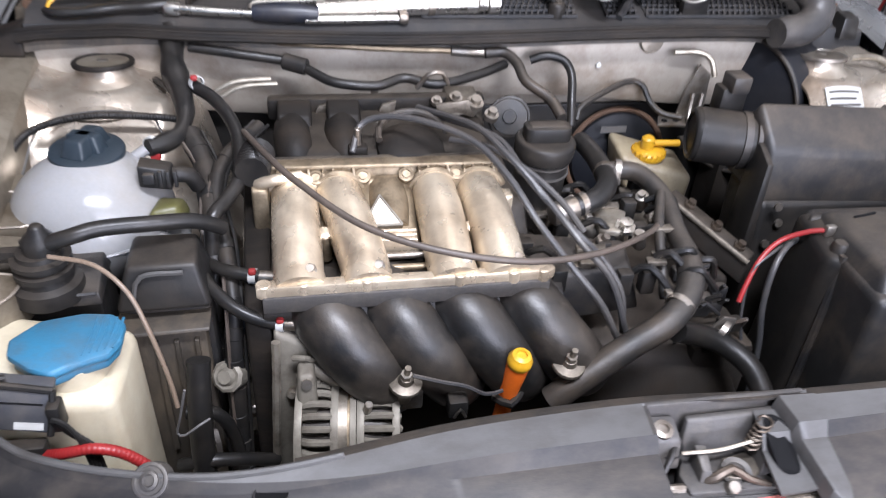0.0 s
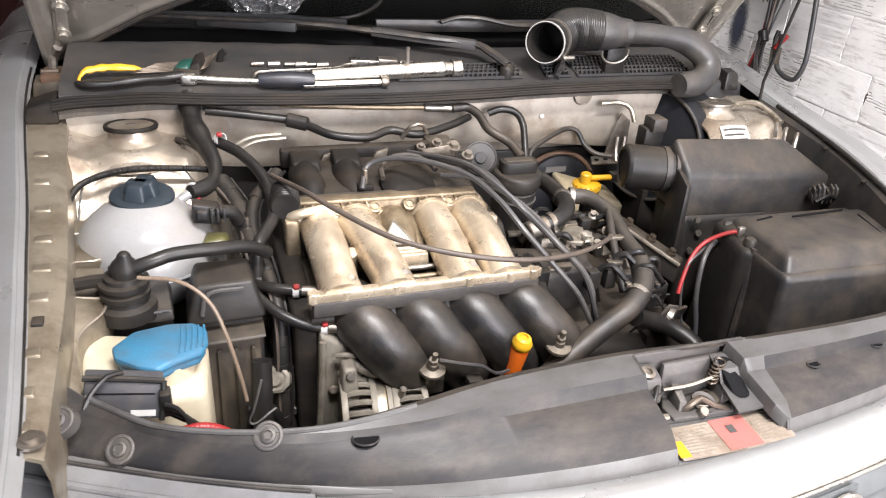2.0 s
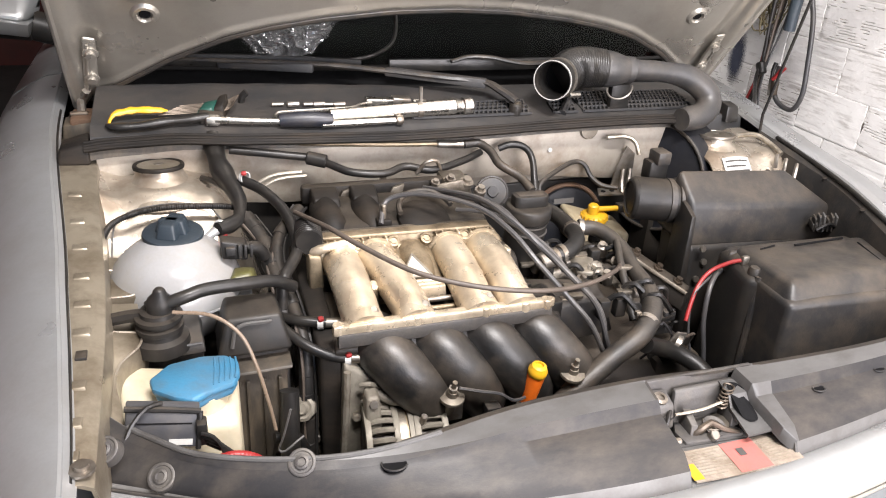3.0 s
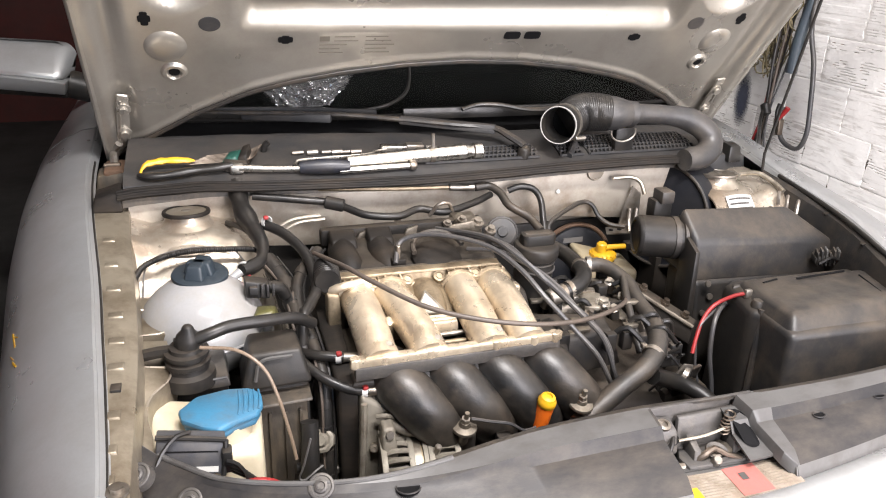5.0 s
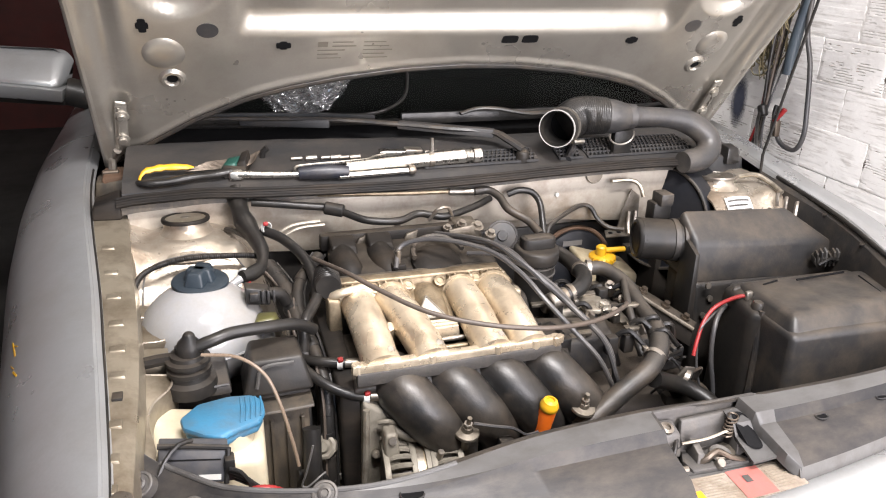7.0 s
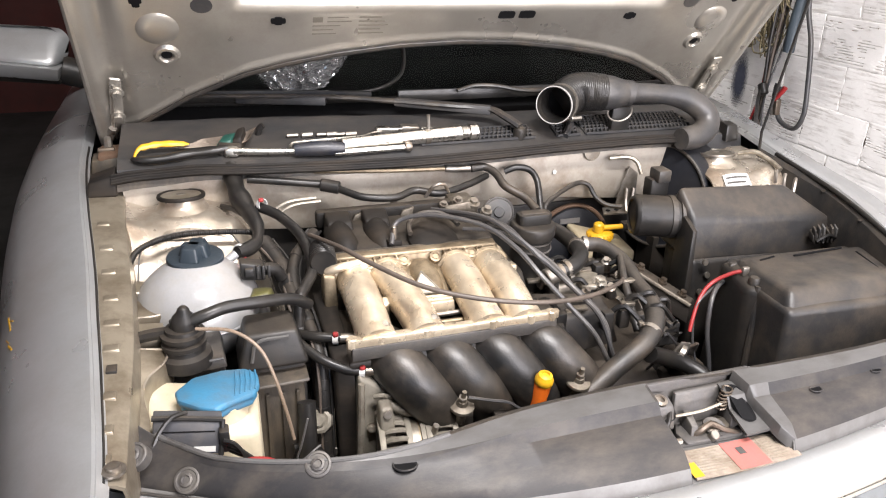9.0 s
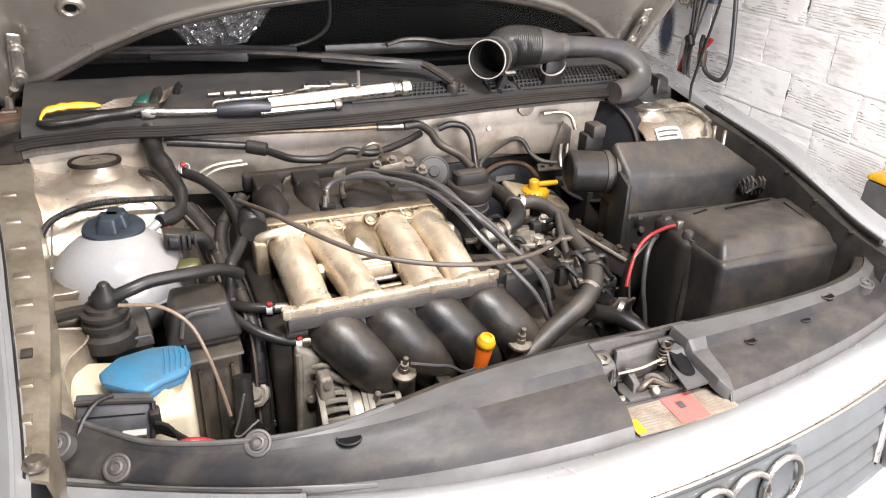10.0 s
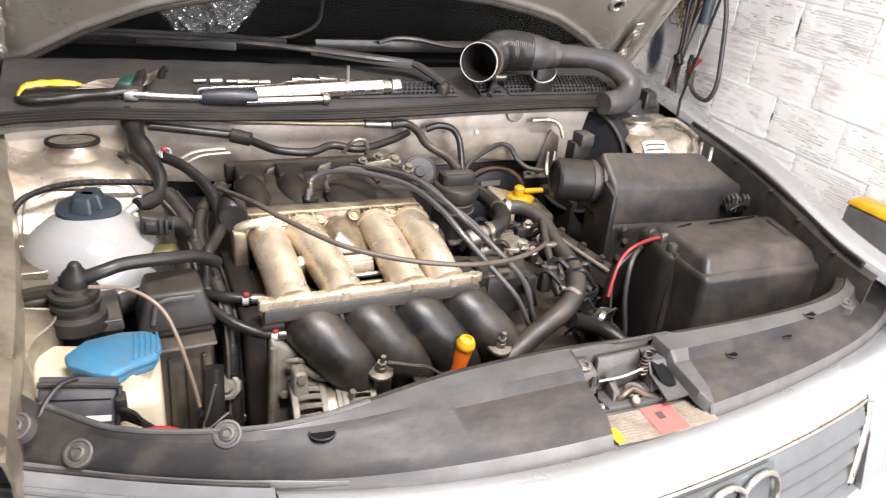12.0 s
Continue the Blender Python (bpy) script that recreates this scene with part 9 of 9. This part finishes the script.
# ---- wires hanging on the wall ----
WG = "wires hung on the block wall"
rng = random.Random(3)
hose("wall_cable", [(1.13, 1.10, 1.60), (1.12, 1.105, 1.30), (1.12, 1.105, 1.14), (1.12, 1.068, 1.038), (1.12, 1.047, 0.933), (1.12, 1.037, 0.845), (1.12, 1.062, 0.798), (1.12, 1.124, 0.808), (1.12, 1.147, 0.853), (1.125, 1.15, 0.90)], 0.0070, "lead", "grey cable hanging in a loop on the wall", "cable", WG)
hose("wall_cable", [(1.13, 1.10, 1.60), (1.12, 1.115, 1.25), (1.12, 1.132, 1.15), (1.12, 1.142, 1.08), (1.12, 1.145, 1.00)], lambda t: 0.012 + 0.004 * smooth_step(0.5, 0.9, t), "hang_cable", "thick blue-grey cable end hanging on the wall", "cable", WG)
for k in range(11):
    dy, dx = rng.uniform(-0.035, 0.035), rng.uniform(-0.02, 0.02)
    hose("wall_cable", [(1.12 + dx, 1.19 + dy, 1.60), (1.12 + dx, 1.19 + dy, 1.25), (1.12 + dx, 1.20 + dy * 0.6, 1.03), (1.11, 1.20 + dy * 0.3, 0.87), (1.09, 1.19 + dy, 0.80 - 0.012 * k)], 0.0030 + 0.0010 * (k % 3), ("rubber", "cord", "rubber", "lead", "cord", "red")[k % 6], ("black", "brown", "black", "grey", "brown", "red")[k % 6] + " wire hanging on the wall", "cable", WG, 8)
hose("dropped_cable", [(1.10, 1.20, 0.90), (1.06, 1.16, 0.86), (0.90, 0.97, 0.865), (0.74, 0.78, 0.875), (0.69, 0.70, 0.885)], 0.005, "rubber", "black cable reaching down from the wall to the wing", "cable", WG, 8)
clip_o = thing("jump_clamp", (1.11, 1.14, 0.82), "red-handled jump lead clamp hanging on the wall", "clamp")
part("clamp_handle", bm_tube([(1.11, 1.115, 0.905), (1.105, 1.125, 0.885), (1.10, 1.138, 0.865)], lambda t: 0.0075 - 0.002 * t, 10), "red", clip_o, "red grip")
part("clamp_handle", bm_tube([(1.11, 1.150, 0.910), (1.105, 1.150, 0.888), (1.10, 1.142, 0.865)], lambda t: 0.0065 - 0.002 * t, 10), "rubber", clip_o, "black grip")
part("clamp_jaw", bm_hull([(1.10, 1.124, 0.822), (1.118, 1.124, 0.822), (1.118, 1.134, 0.822), (1.10, 1.134, 0.822), (1.10, 1.128, 0.868), (1.118, 1.128, 0.868), (1.118, 1.146, 0.868), (1.10, 1.146, 0.868)], 0.003), "key", clip_o, "dark steel jaw")
part("clamp_jaw", bm_hull([(1.10, 1.138, 0.818), (1.116, 1.138, 0.818), (1.116, 1.146, 0.818), (1.10, 1.146, 0.818), (1.10, 1.140, 0.866), (1.116, 1.140, 0.866), (1.116, 1.154, 0.866), (1.10, 1.154, 0.866)], 0.003), "steel", clip_o, "pale steel jaw")
part("clamp_spring", bm_cyl((1.10, 1.185, 0.87), (1.10, 1.20, 0.90), 0.014, 10, 0.003), "rubber", clip_o)
tw_o = thing("twine_bundle", (1.12, 1.24, 0.95), "tangled bundle of dry twine hanging on the wall", "twine")
for k in range(70):
    y0, z0 = 1.25 + rng.uniform(-0.06, 0.10), 1.24
    drop, sway = rng.uniform(0.10, 0.27), rng.uniform(-0.05, 0.05)
    pts = [(1.12 + rng.uniform(-0.03, 0.03), y0, z0)]
    for q in range(1, 6):
        f = q / 5
        pts.append((1.12 + rng.uniform(-0.03, 0.03), y0 + sway * math.sin(f * 3.1) + rng.uniform(-0.012, 0.012), z0 - drop * f + rng.uniform(-0.01, 0.01)))
    if k % 3 == 0:
        pts += [(1.12, pts[-1][1] + 0.03, pts[-1][2] - 0.012), (1.12, pts[-1][1] + 0.045, pts[-1][2] + 0.03), (1.125, pts[-1][1] + 0.03, pts[-1][2] + 0.08)]
    part("strand", bm_tube(pts, 0.0015 + 0.0003 * (k % 4), 5, step=0.012), "twine", tw_o)
part("tie", bm_tube([(1.12, 1.23, 1.2), (1.12, 1.23, 1.4), (1.13, 1.22, 1.6)], 0.004, 6), "twine", tw_o)
solid("cable_nail", bm_cyl((1.10, 1.16, 1.6), (1.19, 1.16, 1.6), 0.012, 8), "rust", "rusty nail holding the hanging cables", "nail")

# ---- behind the wings ----
# a worn yellow strip on the wall, built as a made-up bin
strip_o = thing("yellow_strip_stand_in", (1.08, 0.42, 0.0), "made-up box for a worn yellow strip on the wall", "bin")
part("strip_box", bm_hull([(1.06, 0.16, 0.0), (1.15, 0.16, 0.0), (1.15, 0.50, 0.0), (1.06, 0.50, 0.0), (1.085, 0.14, 0.712), (1.162, 0.14, 0.712), (1.162, 0.515, 0.706), (1.085, 0.505, 0.712)], 0.01), "panel_light", strip_o)
part("strip_rim", bm_hull([(1.082, 0.13, 0.712), (1.166, 0.13, 0.712), (1.166, 0.525, 0.706), (1.082, 0.508, 0.712), (1.090, 0.14, 0.732), (1.160, 0.14, 0.732), (1.160, 0.515, 0.722), (1.090, 0.500, 0.728)], 0.006), "yellow", strip_o, "worn yellow strip")
# unclear dark clutter, filled in with a made-up bench and boxes
bench = thing("workbench", (-1.9, 2.2, 0.0), "made-up bench for dark clutter by the far wall", "workbench")
part("bench_top", bm_box((-2.35, 0.8, 0.72), (-1.55, 3.8, 0.78), 0.005), "iron", bench)
for y in (0.9, 3.7):
    part("bench_leg", bm_box((-2.3, y - 0.04, 0.0), (-2.22, y + 0.04, 0.72)), "iron", bench)
    part("bench_leg", bm_box((-1.68, y - 0.04, 0.0), (-1.6, y + 0.04, 0.72)), "iron", bench)
part("bench_shelf", bm_box((-2.3, 0.86, 0.25), (-1.62, 3.74, 0.29)), "iron", bench)
for k, (y, w, h, mat) in enumerate(((1.0, 0.25, 0.16, "plastic"), (1.4, 0.2, 0.10, "panel_grey"), (1.75, 0.3, 0.22, "iron"), (2.3, 0.25, 0.14, "plastic"), (2.8, 0.3, 0.3, "plastic_dusty"))):
    solid("parts_box", bm_box((-2.0, y, 0.78), (-1.7, y + w, 0.78 + h), 0.01), mat, "made-up dark box on the bench", "box", "boxes on the workbench")
solid("red_tray", bm_box((-1.75, 1.28, 0.78), (-1.58, 1.40, 0.81), 0.004), "red", "made-up tray for a red bit in the clutter", "tray")

# unseen tube lamp added under the ceiling, over the nose of the car
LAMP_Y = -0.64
wl = thing("added_ceiling_lamp", (-0.05, LAMP_Y, 2.8), "unseen tube lamp added under the ceiling", "ceiling lamp")
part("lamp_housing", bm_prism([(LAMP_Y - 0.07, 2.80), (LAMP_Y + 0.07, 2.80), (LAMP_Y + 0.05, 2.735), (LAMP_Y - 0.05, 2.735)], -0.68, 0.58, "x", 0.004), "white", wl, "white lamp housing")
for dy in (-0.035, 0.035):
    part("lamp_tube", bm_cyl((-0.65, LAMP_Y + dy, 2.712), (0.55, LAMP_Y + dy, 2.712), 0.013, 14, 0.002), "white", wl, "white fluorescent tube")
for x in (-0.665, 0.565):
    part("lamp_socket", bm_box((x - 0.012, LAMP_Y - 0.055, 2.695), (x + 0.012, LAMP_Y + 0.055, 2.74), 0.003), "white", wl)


# ---- blocks of the side wall ----
wall_ob = bpy.data.objects["wall_east"]
PITCH_Y, PITCH_Z, JOINT = 0.225, 0.1235, 0.004


def block_mesh(name, depth, count, seed, cuts=7):
    """One clay block, its face grooved along its length where the whitewash lies thin; origin at the lower near corner, face towards -x."""
    rng_b = random.Random(seed)
    ly, lz = PITCH_Y - JOINT, PITCH_Z - 0.0012
    rows = []
    wave = [rng_b.uniform(0.0, 1.0) for _ in range(40)]
    for c in range(cuts):
        q = c / (cuts - 1)
        prof = [(0.022, 0.0), (0.0007, 0.0), (0.0, 0.0035)]
        for k in range(count):
            h = (lz - 0.016) / count
            z = 0.008 + h * k
            fill = smooth_step(-0.02, 0.16, 0.6 * noise.noise(Vector((c * 0.42 + wave[k] * 9.0, k * 9.3, seed))) + 0.9 * noise.noise(Vector((c * 0.14, k * 0.30, seed * 3.1))) + 0.10 * wave[k])
            d = depth * fill
            prof += [(0.0, z), (d, z + 0.10 * h), (d, z + 0.36 * h), (0.0, z + 0.46 * h)]
        prof += [(0.0, lz - 0.0035), (0.0007, lz), (0.022, lz)]
        bump = 0.0008 if c in (0, cuts - 1) else 0.0004 * noise.noise(Vector((c * 0.3, seed * 1.7, 0.5)))
        rows.append([(x + bump, ly * q + (rng_b.uniform(-0.003, 0.003) if c in (0, cuts - 1) else 0.0), z + (rng_b.uniform(-0.0008, 0.0008) if 0.01 < z < lz - 0.01 else 0.0)) for x, z in prof])
    bm = bmesh.new()
    g = [[bm.verts.new(p) for p in row] for row in rows]
    for r0, r1 in zip(g, g[1:]):
        for k in range(len(r0) - 1):
            f = bm.faces.new((r0[k], r1[k], r1[k + 1], r0[k + 1]))
            # groove bottoms take the dark clay, which carries their shade as well
            if r0[k].co.x + r1[k].co.x > depth and r0[k + 1].co.x + r1[k + 1].co.x > depth and 3 < k < len(r0) - 4 and depth > 0.002:
                f.material_index = 1
    bm.faces.new(g[0])
    bm.faces.new(g[-1][::-1])
    bmesh.ops.recalc_face_normals(bm, faces=bm.faces)
    me = bpy.data.meshes.new(name)
    bm.to_mesh(me)
    bm.free()
    me.materials.append(M["brick"])
    me.materials.append(M["clay"])
    return me


SMOOTH = [block_mesh("block", 0.0006, 3, s) for s in (1, 2, 3)]
GROOVED = [block_mesh("block", 0.0036, 15, s, 22) for s in (4, 5, 6, 7, 8, 9)]
rng = random.Random(21)
rest = []
wo = ORIGIN[wall_ob]
for c in range(0, 22):
    z = 0.985 - PITCH_Z * 8 + c * PITCH_Z
    if z < 0 or z > 2.66:
        continue
    start = 0.985 if c % 2 == 1 else 0.8725
    for k in range(-17, 20):
        y = start + k * PITCH_Y + JOINT / 2
        if y < -2.65 or y > 5.1:
            continue
        near = 0.0 < y < 2.1 and 0.45 < z < 1.65
        h = rng.random()
        bare = h < (0.12 if y > 0.95 else 0.55)
        me = rng.choice(GROOVED if bare else SMOOTH)
        dx = rng.uniform(-0.0015, 0.0015)
        if near and rng.random() < 0.4:
            h0, hh = z + rng.uniform(0.0, 0.05), rng.uniform(0.025, 0.06)
            yj = y - JOINT / 2
            bm = bm_prism([(yj - 0.001, h0), (yj + 0.0025, h0 + 0.2 * hh), (yj + 0.003, h0 + 0.7 * hh), (yj, h0 + hh), (yj - 0.003, h0 + 0.8 * hh), (yj - 0.0035, h0 + 0.25 * hh)], WALL_X + 0.0020, WALL_X + 0.0034, "x")
            part("joint_gap", bm, "gap", wall_ob)
        if near:
            ob = new("block", me)
            ob.parent = wall_ob
            ob.location = Vector((WALL_X + dx, y, z)) - wo
            ob.rotation_euler = (rng.uniform(-0.012, 0.012), 0, rng.uniform(-0.008, 0.008))
        else:
            rest.append((me, (WALL_X + dx, y, z)))
verts, faces, slots = [], [], []
for me, p in rest:
    o = len(verts)
    verts += [(v.co.x + p[0], v.co.y + p[1], v.co.z + p[2]) for v in me.vertices]
    faces += [[o + i for i in f.vertices] for f in me.polygons]
    slots += [f.material_index for f in me.polygons]
me = bpy.data.meshes.new("far_blocks")
me.from_pydata([tuple(Vector(v) - wo) for v in verts], [], faces)
me.materials.append(M["brick"])
me.materials.append(M["clay"])
me.polygons.foreach_set("material_index", slots)
far = new("far_blocks", me)
far.parent = wall_ob
tagged(far, kind="stuff")
bm = bmesh.new()
ring_s = []
for k in range(28):
    a = 2 * math.pi * k / 28
    r = 1 + 0.35 * noise.noise(Vector((math.cos(a) * 1.7, math.sin(a) * 1.7, 2.0)))
    ring_s.append((1.395 + 0.042 * r * math.cos(a), 0.87 + 0.095 * r * math.sin(a)))
front = [bm.verts.new((WALL_X - 0.0045, y, z)) for y, z in ring_s]
back = [bm.verts.new((WALL_X + 0.004, y, z)) for y, z in ring_s]
bm.faces.new(front)
for k in range(28):
    bm.faces.new((front[k], front[(k + 1) % 28], back[(k + 1) % 28], back[k]))
solid("wall_stain", bm, "smear", "dark blue paint stain on the wall", "stain", kind="structure")
